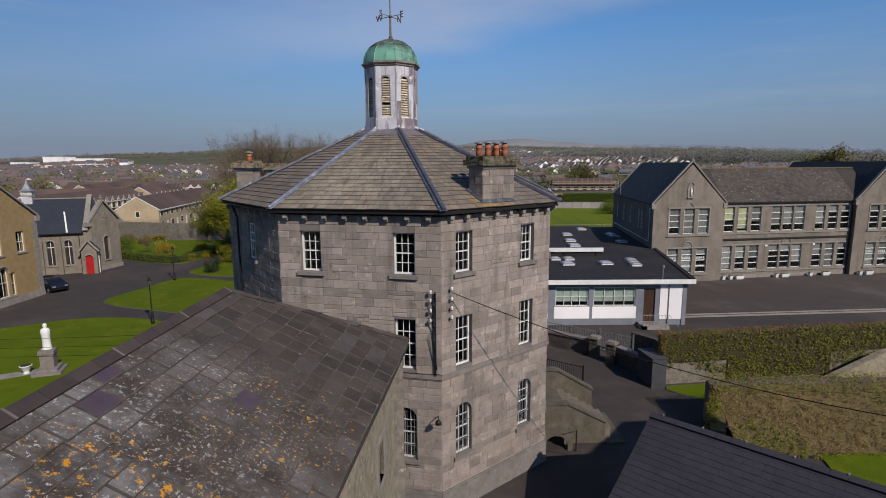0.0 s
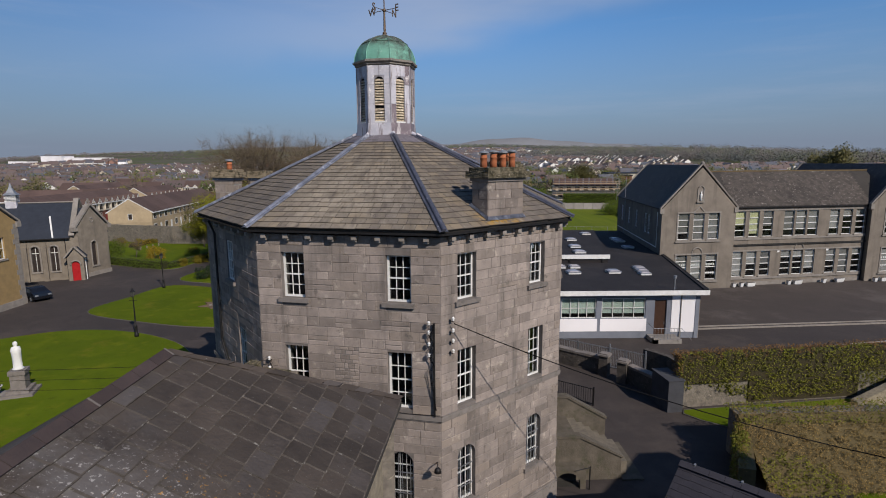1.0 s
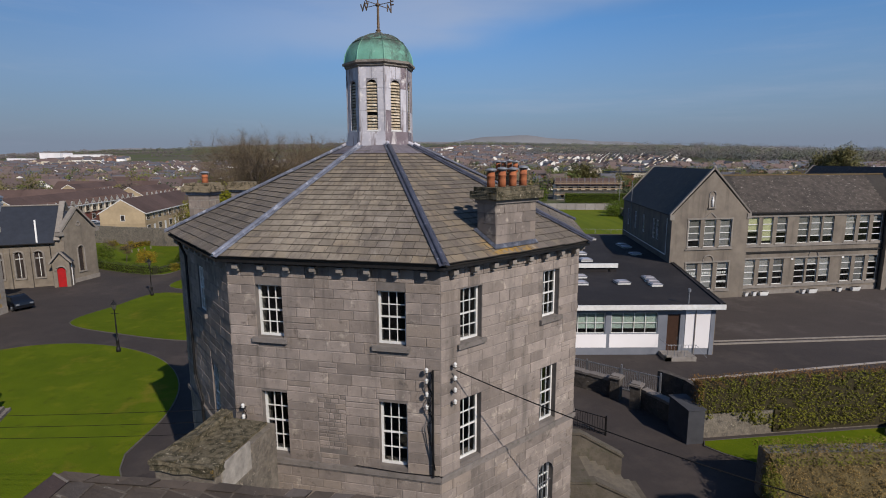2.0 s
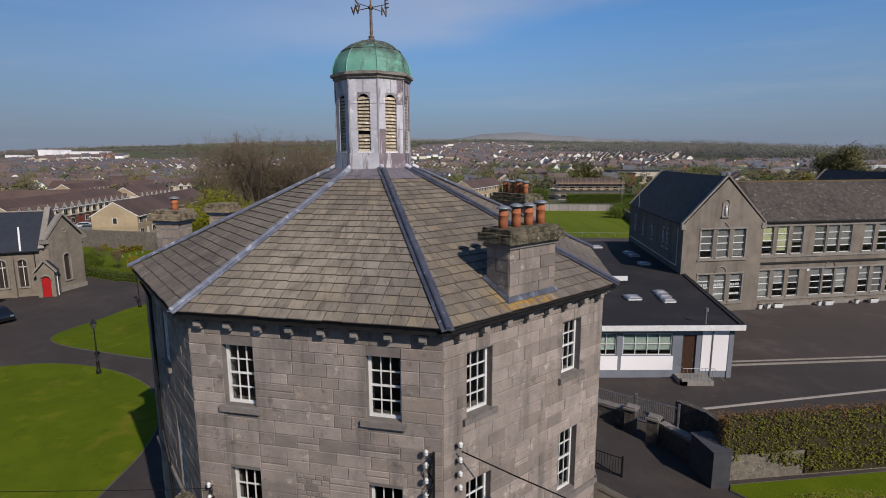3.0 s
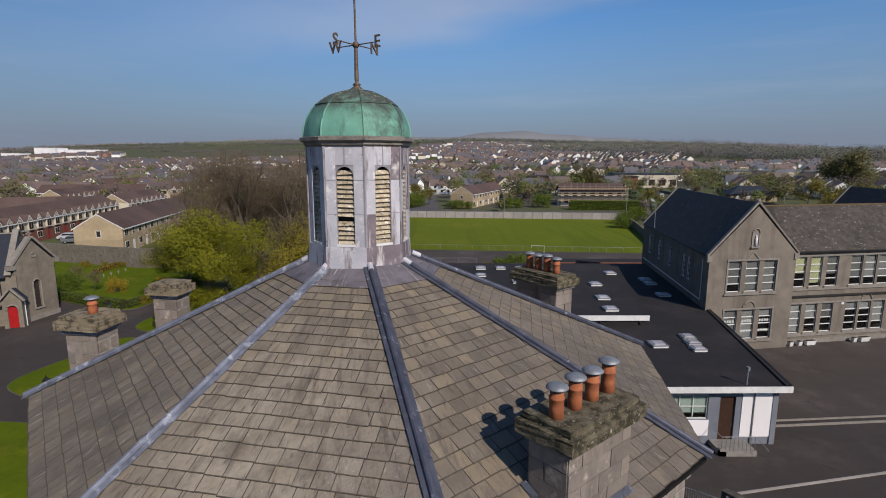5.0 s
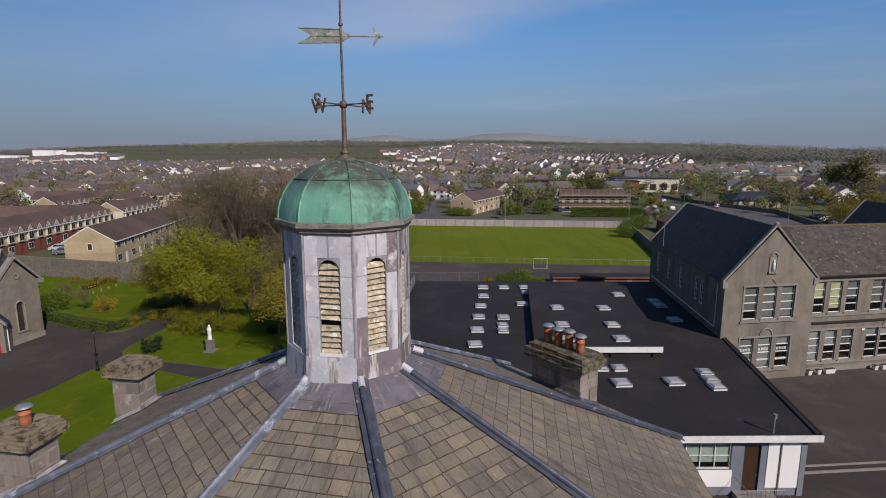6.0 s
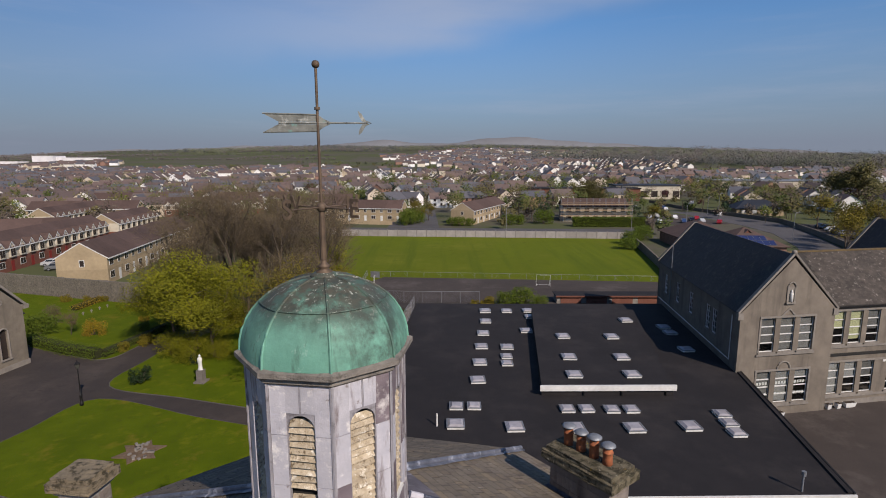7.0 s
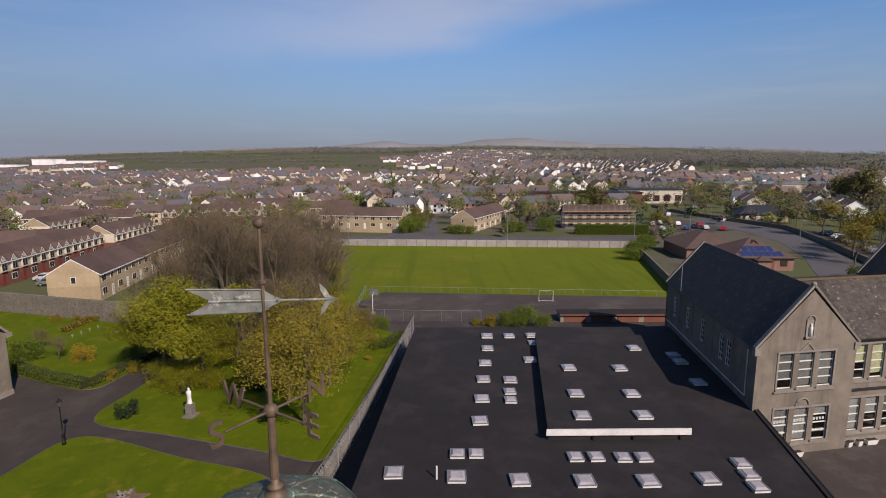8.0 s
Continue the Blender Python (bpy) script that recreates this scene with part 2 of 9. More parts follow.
M["blind"] = mat("roller blind", (0.235, 0.23, 0.225), (0.18, 0.175, 0.17), 3, 0.8, rnd=0.5)
M["blind_g"] = mat("pale green blind", (0.42, 0.50, 0.44), (0.36, 0.44, 0.39), 3, 0.8, rnd=0.15)
M["blind_y"] = mat("cream blind", (0.52, 0.52, 0.30), (0.45, 0.45, 0.26), 3, 0.8, rnd=0.1)
M["glass"] = glass_mat("window glass", (0.88, 0.91, 0.91))
M["asphalt"] = mat("asphalt", (0.052, 0.0425, 0.039), (0.040, 0.0335, 0.032), 0.5, 0.92, bump=0.2, fine=30, stain=[((0.070, 0.057, 0.050), 0.14, 0.5, 0.7), ((0.030, 0.025, 0.024), 0.6, 0.60, 0.68)])
M["road"] = mat("worn asphalt", (0.105, 0.10, 0.105), (0.08, 0.077, 0.08), 0.6, 0.92, bump=0.2, fine=30)
M["felt"] = mat("bitumen felt", (0.021, 0.0185, 0.0195), (0.0155, 0.0138, 0.015), 0.8, 0.85, bump=0.15, fine=25, stain=[((0.030, 0.026, 0.026), 0.25, 0.50, 0.68)])
M["kerb"] = mat("concrete kerb", (0.13, 0.12, 0.105), (0.085, 0.08, 0.07), 4, 0.9)
M["concrete"] = mat("concrete", (0.27, 0.25, 0.23), (0.19, 0.175, 0.16), 2, 0.9, stain=[((0.10, 0.09, 0.08), 1.5, 0.56, 0.75)])
M["render"] = mat("grey roughcast render", (0.232, 0.200, 0.163), (0.160, 0.138, 0.114), 0.9, 0.95, bump=0.5, fine=18, streak=((0.105, 0.09, 0.075), 1.1, 0.52, 0.74))
M["render_blue"] = mat("blue-grey render", (0.20, 0.215, 0.25), (0.16, 0.175, 0.21), 1.2, 0.9, bump=0.4, fine=18)
M["trim"] = mat("stone trim", (0.27, 0.245, 0.215), (0.20, 0.18, 0.16), 3, 0.9)
M["lawn"] = mat("lawn", (0.094, 0.129, 0.004), (0.067, 0.100, 0.003), 0.35, 0.95, bump=0.7, fine=9, spec=0.1, stain=[((0.130, 0.138, 0.008), 0.5, 0.54, 0.74), ((0.062, 0.078, 0.005), 1.4, 0.58, 0.70), ((0.135, 0.120, 0.012), 0.22, 0.58, 0.70)])
M["bed_soil"] = mat("dry pale bed soil", (0.19, 0.13, 0.085), (0.11, 0.078, 0.052), 4, 0.95, bump=0.6)
M["soil"] = mat("garden soil", (0.05, 0.035, 0.025), (0.035, 0.025, 0.018), 5, 0.95, bump=0.5)
M["rubble"] = mat("rubble limestone", (0.225, 0.198, 0.160), (0.12, 0.105, 0.088), 4.5, 0.95, bump=0.9, fine=9, stain=[((0.075, 0.068, 0.058), 2.5, 0.53, 0.68), ((0.32, 0.28, 0.22), 5, 0.60, 0.68)])
M["galv"] = mat("galvanised steel", (0.30, 0.31, 0.33), (0.22, 0.23, 0.25), 5, 0.5, 0.5)
M["concrete_pale"] = mat("pale concrete panel", (0.36, 0.33, 0.31), (0.28, 0.26, 0.245), 0.8, 0.9, rnd=0.1)
M["asphalt2"] = mat("worn playground asphalt", (0.066, 0.053, 0.047), (0.053, 0.043, 0.038), 0.4, 0.92, bump=0.2, fine=30, stain=[((0.098, 0.083, 0.074), 0.12, 0.52, 0.7), ((0.046, 0.038, 0.036), 0.5, 0.60, 0.70)])
M["slate_fore"] = mat("lichened heavy slate", (0.080, 0.063, 0.051), (0.050, 0.040, 0.033), 1.6, 0.8, bump=0.45, fine=12, rnd=0.18, island=0.18, tint=((0.098, 0.090, 0.090), 0.70, 1.3), stain=[((0.036, 0.029, 0.025), 0.9, 0.50, 0.66), ((0.175, 0.162, 0.155), 0.8, 0.44, 0.62, -5.0, 4.8, 1.4, 5.2), ((0.042, 0.033, 0.027), 1.1, 0.30, 0.55, 1.6, 12.0, 1.5, 4.2), ((0.36, 0.34, 0.32), 16, 0.585, 0.615, -3.55, 7.1, 0.8, 2.2), ((0.36, 0.34, 0.32), 14, 0.585, 0.615, -3.9, 5.4, 0.8, 1.9), ((0.20, 0.185, 0.17), 20, 0.66, 0.69), ((0.56, 0.25, 0.014), 9, 0.575, 0.60, -3.4, 5.2, 0.6, 1.1), ((0.50, 0.245, 0.02), 10, 0.60, 0.625, -2.4, 7.6, 0.9, 1.7)])
M["slate_rim"] = mat("mossy slate edges", (0.115, 0.097, 0.080), (0.055, 0.046, 0.038), 4.0, 0.95, bump=0.5, stain=[((0.21, 0.195, 0.17), 9, 0.58, 0.66)])
# dirty joints, and the shadow line under each course painted as dark rim
M["slate_edge_dark"] = mat("dark slate edges, joint dirt and course shadow", (0.105, 0.088, 0.070), (0.065, 0.055, 0.046), 4.0, 0.95, bump=0.3)
M["step_stone"] = mat("weathered grey step stone", (0.125, 0.108, 0.085), (0.076, 0.066, 0.051), 2.2, 0.95, bump=0.4, stain=[((0.06, 0.058, 0.035), 1.8, 0.52, 0.68)])
M["cable"] = mat("black rubber cable", (0.012, 0.012, 0.013), None, 8, 0.95, spec=0.05)
M["step_tread"] = mat("worn stone treads", (0.175, 0.152, 0.118), (0.115, 0.10, 0.08), 3, 0.95, bump=0.3)
M["rubble_pale"] = mat("pale rubble limestone", (0.33, 0.285, 0.205), (0.20, 0.172, 0.125), 4.5, 0.95, bump=0.9, fine=9, stain=[((0.12, 0.105, 0.08), 2.5, 0.54, 0.68), ((0.42, 0.37, 0.28), 5, 0.60, 0.68)])
M["rust_edge"] = mat("rusty brown edge", (0.125, 0.075, 0.040), (0.07, 0.045, 0.028), 6, 0.9, bump=0.3)
M["rubble_dark"] = mat("dark mossy rubble", (0.105, 0.092, 0.080), (0.055, 0.048, 0.042), 4.0, 0.95, bump=0.9, fine=8, stain=[((0.20, 0.18, 0.155), 4.5, 0.60, 0.67)])


# ---------------------------------------------------------------- building tools
def thing(name, x=0, y=0, z=0, rz=0, label="", category="", group="", kind=""):
    ob = new(name)
    ob.matrix_world = pose(x, y, z, 0, 0, rz)
    return tagged(ob, label, category, group, kind)


def part(name, bm, material, parent=None, label="", m=None):
    if isinstance(bm, bmesh.types.BMesh):
        me = bpy.data.meshes.new(name)
        bm.to_mesh(me)
        bm.free()
        me.materials.append(material)
    else:
        me = bm
    ob = new(name, me)
    if parent:
        ob.parent = parent
    if m is not None:
        ob.matrix_basis = m
    if label:
        ob["label"] = label
    return ob


def box(bm, x0, x1, y0, y1, z0, z1, m=None):
    vs = [bm.verts.new(Vector(c) if m is None else m @ Vector(c)) for c in
          ((x0, y0, z0), (x1, y0, z0), (x1, y1, z0), (x0, y1, z0), (x0, y0, z1), (x1, y0, z1), (x1, y1, z1), (x0, y1, z1))]
    for f in ((0, 3, 2, 1), (4, 5, 6, 7), (0, 1, 5, 4), (1, 2, 6, 5), (2, 3, 7, 6), (3, 0, 4, 7)):
        bm.faces.new([vs[i] for i in f])
    return bm


def boxes(*rows, m=None):
    bm = bmesh.new()
    for r in rows:
        box(bm, *r, m=m)
    return bm


def prism(bm, pts, z0, z1, m=None):
    """A plan outline (counter-clockwise) between two heights."""
    lo = [bm.verts.new((Vector((x, y, z0)) if m is None else m @ Vector((x, y, z0)))) for x, y in pts]
    hi = [bm.verts.new((Vector((x, y, z1)) if m is None else m @ Vector((x, y, z1)))) for x, y in pts]
    bm.faces.new(lo[::-1]), bm.faces.new(hi)
    for i in range(len(pts)):
        j = (i + 1) % len(pts)
        bm.faces.new((lo[i], lo[j], hi[j], hi[i]))
    return bm


def slab(bm, pts, thick):
    """A planar polygon of 3D points thickened along its normal, downwards."""
    pts = [Vector(p) for p in pts]
    nrm = (pts[1] - pts[0]).cross(pts[2] - pts[0]).normalized()
    top = [bm.verts.new(p) for p in pts]
    bot = [bm.verts.new(p - nrm * thick) for p in pts]
    bm.faces.new(top), bm.faces.new(bot[::-1])
    for i in range(len(pts)):
        j = (i + 1) % len(pts)
        bm.faces.new((top[j], top[i], bot[i], bot[j]))
    return bm


def tube(bm, pts, r, n=8, r1=None):
    """A round bar through points, from radius r to r1."""
    pts = [Vector(p) for p in pts]
    r1 = r if r1 is None else r1
    rings = []
    for i, p in enumerate(pts):
        d = (pts[min(i + 1, len(pts) - 1)] - pts[max(i - 1, 0)]).normalized()
        u = d.cross(Vector((0, 0, 1)) if abs(d.z) < 0.9 else Vector((1, 0, 0))).normalized()
        w = d.cross(u)
        rr = r + (r1 - r) * i / max(1, len(pts) - 1)
        rings.append([bm.verts.new(p + (u * math.cos(6.28319 * k / n) + w * math.sin(6.28319 * k / n)) * rr) for k in range(n)])
    for a, b in zip(rings, rings[1:]):
        for k in range(n):
            bm.faces.new((a[k], a[(k + 1) % n], b[(k + 1) % n], b[k]))
    bm.faces.new(rings[0][::-1]), bm.faces.new(rings[-1])
    return bm


def lathe(bm, prof, n=24, cx=0, cy=0, phase=0.0, smooth=True):
    """A turned form: (radius, height) from bottom to top."""
    rings = [[bm.verts.new((cx + r * math.cos(phase + 6.28319 * k / n), cy + r * math.sin(phase + 6.28319 * k / n), z)) for k in range(n)] for r, z in prof]
    for a, b in zip(rings, rings[1:]):
        for k in range(n):
            f = bm.faces.new((a[k], a[(k + 1) % n], b[(k + 1) % n], b[k]))
            f.smooth = smooth
    bm.faces.new(rings[0][::-1]), bm.faces.new(rings[-1])
    return bm


def wall(bm, m, length, z0, z1, thick, holes):
    """A wall in the frame m (x along, y into the wall, z up) with rectangular holes (u0, u1, z0, z1) through it."""
    us = sorted({0, length, *[h[0] for h in holes], *[h[1] for h in holes]})
    zs = sorted({z0, z1, *[h[2] for h in holes], *[h[3] for h in holes]})
    nu, nz = len(us) - 1, len(zs) - 1
    solid = [[not any(h[0] < (us[i] + us[i + 1]) / 2 < h[1] and h[2] < (zs[j] + zs[j + 1]) / 2 < h[3] for h in holes) for j in range(nz)] for i in range(nu)]
    made = {}

    def vert(i, j, k):
        if (i, j, k) not in made:
            made[i, j, k] = bm.verts.new(m @ Vector((us[i], thick * k, zs[j])))
        return made[i, j, k]

    def filled(i, j):
        return 0 <= i < nu and 0 <= j < nz and solid[i][j]

    for i in range(nu):
        for j in range(nz):
            if not solid[i][j]:
                continue
            bm.faces.new((vert(i, j, 0), vert(i + 1, j, 0), vert(i + 1, j + 1, 0), vert(i, j + 1, 0)))
            bm.faces.new((vert(i, j + 1, 1), vert(i + 1, j + 1, 1), vert(i + 1, j, 1), vert(i, j, 1)))
            for di, dj, a, b in ((-1, 0, (i, j + 1), (i, j)), (1, 0, (i + 1, j), (i + 1, j + 1)), (0, -1, (i, j), (i + 1, j)), (0, 1, (i + 1, j + 1), (i, j + 1))):
                if not filled(i + di, j + dj):
                    bm.faces.new((vert(*b, 0), vert(*a, 0), vert(*a, 1), vert(*b, 1)))
    return bm


def arch_fill(bm, m, u0, u1, zs, zt, thick, n=7):
    """The two spandrels that round off the head of a hole between springing zs and top zt."""
    c, r, h = (u0 + u1) / 2, (u1 - u0) / 2, zt - zs
    for side in (-1, 1):
        arc = [(c + side * r * math.cos(k * 1.5708 / n), zs + h * math.sin(k * 1.5708 / n)) for k in range(n + 1)]
        pts = [(c + side * r, zt)] + arc
        fr = [bm.verts.new(m @ Vector((x, 0, z))) for x, z in pts]
        bk = [bm.verts.new(m @ Vector((x, thick, z))) for x, z in pts]
        bm.faces.new(fr if side < 0 else fr[::-1])
        bm.faces.new(bk[::-1] if side < 0 else bk)
        for i in range(1, len(pts) - 1):
            q = (fr[i], fr[i + 1], bk[i + 1], bk[i])
            bm.faces.new(q if side > 0 else q[::-1])
    return bm


def frame_of(a, b, z=0.0):
    """Frame of a wall from plan point a to b: x along, y inwards (left of the way), z up."""
    a, b = Vector((*a, z)), Vector((*b, z))
    d = (b - a).normalized()
    return Matrix.Translation(a) @ Matrix(((d.x, -d.y, 0, 0), (d.y, d.x, 0, 0), (0, 0, 1, 0), (0, 0, 0, 1))), (b - a).length


def window(parent, m, u0, u1, z0, z1, cols=3, rows=4, deep=0.18, bar=0.022, sill=True, arch=False, frame_m=None, sill_m=None, meet=True, name="window", blind=None, panes=True):
    """A sash window in a hole: frame with glazing bars, single panes, sill; drawn in the wall's frame m."""
    fm = frame_m or M["white"]
    bm, e = bmesh.new(), 0.068
    box(bm, u0, u0 + e, deep, deep + 0.07, z0, z1, m), box(bm, u1 - e, u1, deep, deep + 0.07, z0, z1, m)
    box(bm, u0 + e, u1 - e, deep, deep + 0.07, z0, z0 + e, m), box(bm, u0 + e, u1 - e, deep, deep + 0.07, z1 - e, z1, m)
    a, b, c, d = u0 + e, u1 - e, z0 + e, z1 - e
    for k in range(1, cols):
        x = a + (b - a) * k / cols
        box(bm, x - bar / 2, x + bar / 2, deep + 0.01, deep + 0.05, c, d, m)
    for k in range(1, rows):
        z = c + (d - c) * k / rows
        t = 0.022 if meet and k * 2 == rows else bar / 2
        box(bm, a, b, deep + 0.004, deep + 0.056, z - t, z + t, m)
    if arch:
        arch_fill(bm, m @ Matrix.Translation((0, deep, 0)), u0, u1, z1 - (u1 - u0) / 2, z1, 0.07)
    w = part(name, bm, fm, parent)
    if panes:
        for i in range(cols):
            for j in range(rows):
                x0, x1 = a + (b - a) * i / cols, a + (b - a) * (i + 1) / cols
                y0, y1 = c + (d - c) * j / rows, c + (d - c) * (j + 1) / rows
                tilt = random.uniform(-0.003, 0.003)
                q = bmesh.new()
                slab(q, [m @ Vector(v) for v in ((x0, deep + 0.03 + tilt, y0), (x1, deep + 0.03 - tilt, y0), (x1, deep + 0.03 - tilt, y1), (x0, deep + 0.03 + tilt, y1))], 0.004)
                part("pane", q, M["glass"], w).visible_shadow = False
    else:
        q = bmesh.new()
        slab(q, [m @ Vector(v) for v in ((a, deep + 0.03, c), (b, deep + 0.03, c), (b, deep + 0.03, d), (a, deep + 0.03, d))], 0.004)
        part("pane", q, M["glass"], w).visible_shadow = False
    if sill:
        part("sill", boxes((u0 - 0.14, u1 + 0.14, -0.11, deep, z0 - 0.15, z0 - 0.001), m=m), sill_m or M["dressed"], w)
    if blind:
        part("blind", boxes((a, b, deep + 0.10, deep + 0.11, d - (d - c) * blind[0], d), m=m), M[blind[1]], w, "lowered roller blind")
    return w

# ---------------------------------------------------------------- ground
def ground_height(x, y):
    """Flat round the buildings, then rising slowly to low hills that are highest straight ahead."""
    r = math.hypot(x, y)
    if r < 230:
        return 0.0
    az = math.degrees(math.atan2(x, y))
    top = 1.85 * max(0.0, 1 - (az / 49) ** 2) + 0.08
    k = min(1.0, (r - 230) / 1500)
    k = k * k * (3 - 2 * k)
    wob = 0.07 * math.sin(az * 0.35) * k
    return r * math.tan(radians((top + wob) * (k ** 0.8)))


def make_ground():
    bm = bmesh.new()
    rs = [0, 30, 60, 100, 150, 200, 230, 270, 320, 380, 450, 540, 650, 800, 1000, 1250, 1500, 1800, 2200, 2700, 3300, 4000]
    rings = []
    for r in rs[1:]:
        rings.append([bm.verts.new((r * math.sin(6.28319 * k / 120), r * math.cos(6.28319 * k / 120), ground_height(r * math.sin(6.28319 * k / 120), r * math.cos(6.28319 * k / 120)))) for k in range(120)])
    c = bm.verts.new((0, 0, 0))
    for k in range(120):
        bm.faces.new((c, rings[0][(k + 1) % 120], rings[0][k]))
    for a, b in zip(rings, rings[1:]):
        for k in range(120):
            f = bm.faces.new((a[k], a[(k + 1) % 120], b[(k + 1) % 120], b[k]))
            f.smooth = True
    bmesh.ops.recalc_face_normals(bm, faces=bm.faces)
    g = mat("meadow and gardens", (0.100, 0.112, 0.048), (0.078, 0.088, 0.044), 0.006, 0.95, bump=0.3, fine=2, spec=0.1, stain=[((0.098, 0.090, 0.068), 0.006, 0.50, 0.54), ((0.120, 0.140, 0.052), 0.004, 0.60, 0.63), ((0.070, 0.072, 0.050), 0.05, 0.54, 0.66)])
    return tagged(part("ground", bm, g), "green fields and gardens out to low hills", "ground", kind="structure")


make_ground()


def sheet(name, pts, z0, z1, m, label, category, kind="structure"):
    bm = bmesh.new()
    prism(bm, pts, z0, z1)
    bmesh.ops.recalc_face_normals(bm, faces=bm.faces)
    return tagged(part(name, bm, m), label, category, kind=kind)


sheet("pavement", [(-75, -40), (60, -40), (75, 60), (60, 98), (41, 105), (-16, 108), (-16, 98), (-30, 84), (-34, 84), (-50, 82), (-75, 72)], -0.3, 0.02, M["asphalt"], "dark grey asphalt yard round the buildings", "pavement")

# lawns, kerbs and paths on the asphalt
def smooth_loop(pts, n=6):
    """A closed outline rounded through its points (Catmull-Rom)."""
    out = []
    for i in range(len(pts)):
        p0, p1, p2, p3 = (Vector(pts[(i + k) % len(pts)]) for k in (-1, 0, 1, 2))
        for s in range(n):
            t = s / n
            out.append(tuple(0.5 * ((2 * p1) + (p2 - p0) * t + (2 * p0 - 5 * p1 + 4 * p2 - p3) * t * t + (3 * p1 - p0 - 3 * p2 + p3) * t ** 3)))
    return out


def inset(pts, d):
    c = [Vector(p) for p in pts]
    out = []
    for i in range(len(c)):
        t = (c[(i + 1) % len(c)] - c[i - 1]).normalized()
        out.append(tuple(c[i] + Vector((-t.y, t.x)) * d))
    return out


def lawn(name, pts, label, rounded=True):
    loop = smooth_loop(pts) if rounded else pts
    if sum(a[0] * b[1] - b[0] * a[1] for a, b in zip(loop, loop[1:] + loop[:1])) < 0:
        loop = loop[::-1]
    sheet("kerb", loop, 0.0, 0.085, M["kerb"], "low concrete kerb round the lawn", "kerb")
    sheet(name, inset(loop, 0.07), 0.0, 0.10, M["lawn"], label, "lawn")
    return loop


lawn_a = lawn("lawn", [(-62, 22), (-16.6, 22), (-16.7, 31), (-16.9, 36), (-18.6, 40.6), (-22.2, 44.8), (-27.5, 47.6), (-33, 48.1), (-38, 45.5), (-50, 36), (-62, 30)], "mown green front lawn round the statue")
lawn_b = lawn("lawn", [(-35.6, 54.0), (-28.5, 50.6), (-21.0, 48.8), (-14.5, 50.5), (-12.8, 55), (-14.0, 59.3), (-22, 62.2), (-32.6, 65.8), (-34.9, 60)], "mown green lawn beside the drive")
lawn_c = lawn("lawn", [(-33.4, 68.6), (-25, 65.9), (-16, 63.2), (-10.6, 61.6), (-9.4, 66), (-8.2, 76), (-6.2, 92), (-14, 98), (-24, 96), (-32, 82), (-33.6, 75)], "shady green lawn under the trees")
lawn_d = lawn("lawn", [(-50.5, 80.5), (-44, 77.5), (-38.5, 75.8), (-37, 80), (-36.5, 92), (-40, 104), (-60, 108), (-78, 112), (-82, 100), (-60, 88)], "green convent garden lawn")
lawn_e = lawn("lawn", [(13.95, 31.6), (14.6, 30.8), (15.9, 29.8), (18, 29.2), (36, 29.6), (36, 34.9), (14.2, 32.1)], "green grass strip at the foot of the ivy wall", False)
lawn_f = lawn("lawn", [(17.5, 21.0), (36, 21.0), (36, 25.2), (18.5, 25.2)], "green grass below the overgrown bank", False)
# paths over the lawns
sheet("path", [(-30.5, 33.0), (-26.9, 35.2), (-27.3, 36.0), (-31.4, 33.8), (-45, 28.5), (-44.6, 27.6)], 0.06, 0.115, M["concrete"], "narrow concrete path to the statue", "path")
# yard edging and markings
for dy, hh in ((0.0, 0.16), (0.75, 0.12)):
    sheet("kerb", [(21.8, 47.35 + dy), (48, 49.45 + dy), (48, 49.56 + dy), (21.8, 47.46 + dy)], 0.0, hh, M["trim"], "pale concrete kerb along the playground", "kerb")
sheet("kerb", [(15.6, 39.90), (44, 45.5), (44, 45.62), (15.6, 40.02)], 0.0, 0.12, M["concrete_pale"], "pale kerb above the ivy wall", "kerb")
sheet("pavement", [(21.8, 48.4), (60, 51.4), (60, 98), (35, 98), (24.9, 62.0)], 0.0, 0.045, M["asphalt2"], "brown-grey asphalt playground", "pavement")
# court and field behind
sheet("pavement", [(-15.5, 106.5), (-14.0, 119.8), (41.5, 113.8), (36, 100), (-12, 100)], 0.0, 0.05, M["asphalt2"], "worn asphalt ball court", "pavement")
field_m = mat("mown playing field", (0.122, 0.150, 0.008), (0.098, 0.128, 0.007), 0.10, 0.95, bump=0.5, fine=5, spec=0.1, stain=[((0.128, 0.142, 0.012), 0.05, 0.5, 0.65), ((0.078, 0.100, 0.007), 0.3, 0.56, 0.70)], streak=((0.080, 0.108, 0.007), 0.30, 0.52, 0.66, (1, 0.04, 1)))
sheet("playing_field", [(-28, 96), (-23, 96), (-11.5, 118.6), (42.2, 113.6), (52.6, 168.3), (-33.5, 176.2)], 0.0, 0.06, field_m, "large mown grass playing field", "field")
sheet("road", [(-60, 179.5), (62, 170), (62, 190), (-60, 198)], 0.0, 0.05, M["road"], "grey street behind the field wall", "road")
sheet("road", [(-18.5, 196), (-1, 195), (-4, 285), (-16.5, 270)], 0.0, 0.054, M["road"], "grey side street between the houses", "road")
sheet("road", [(74, 121), (81.5, 136), (91, 153), (100.5, 178), (103, 199), (102, 222), (99, 252), (97, 300), (109, 300), (109, 262), (116, 228), (120, 206), (111, 177), (102, 153), (96, 137), (88, 118), (60, 106), (60, 114)], 0.0, 0.052, M["road"], "grey curving road past the car park", "road")
sheet("pavement", [(74, 205), (90, 199), (102, 205), (98, 238), (84, 240)], 0.0, 0.058, M["asphalt2"], "asphalt car park", "pavement")
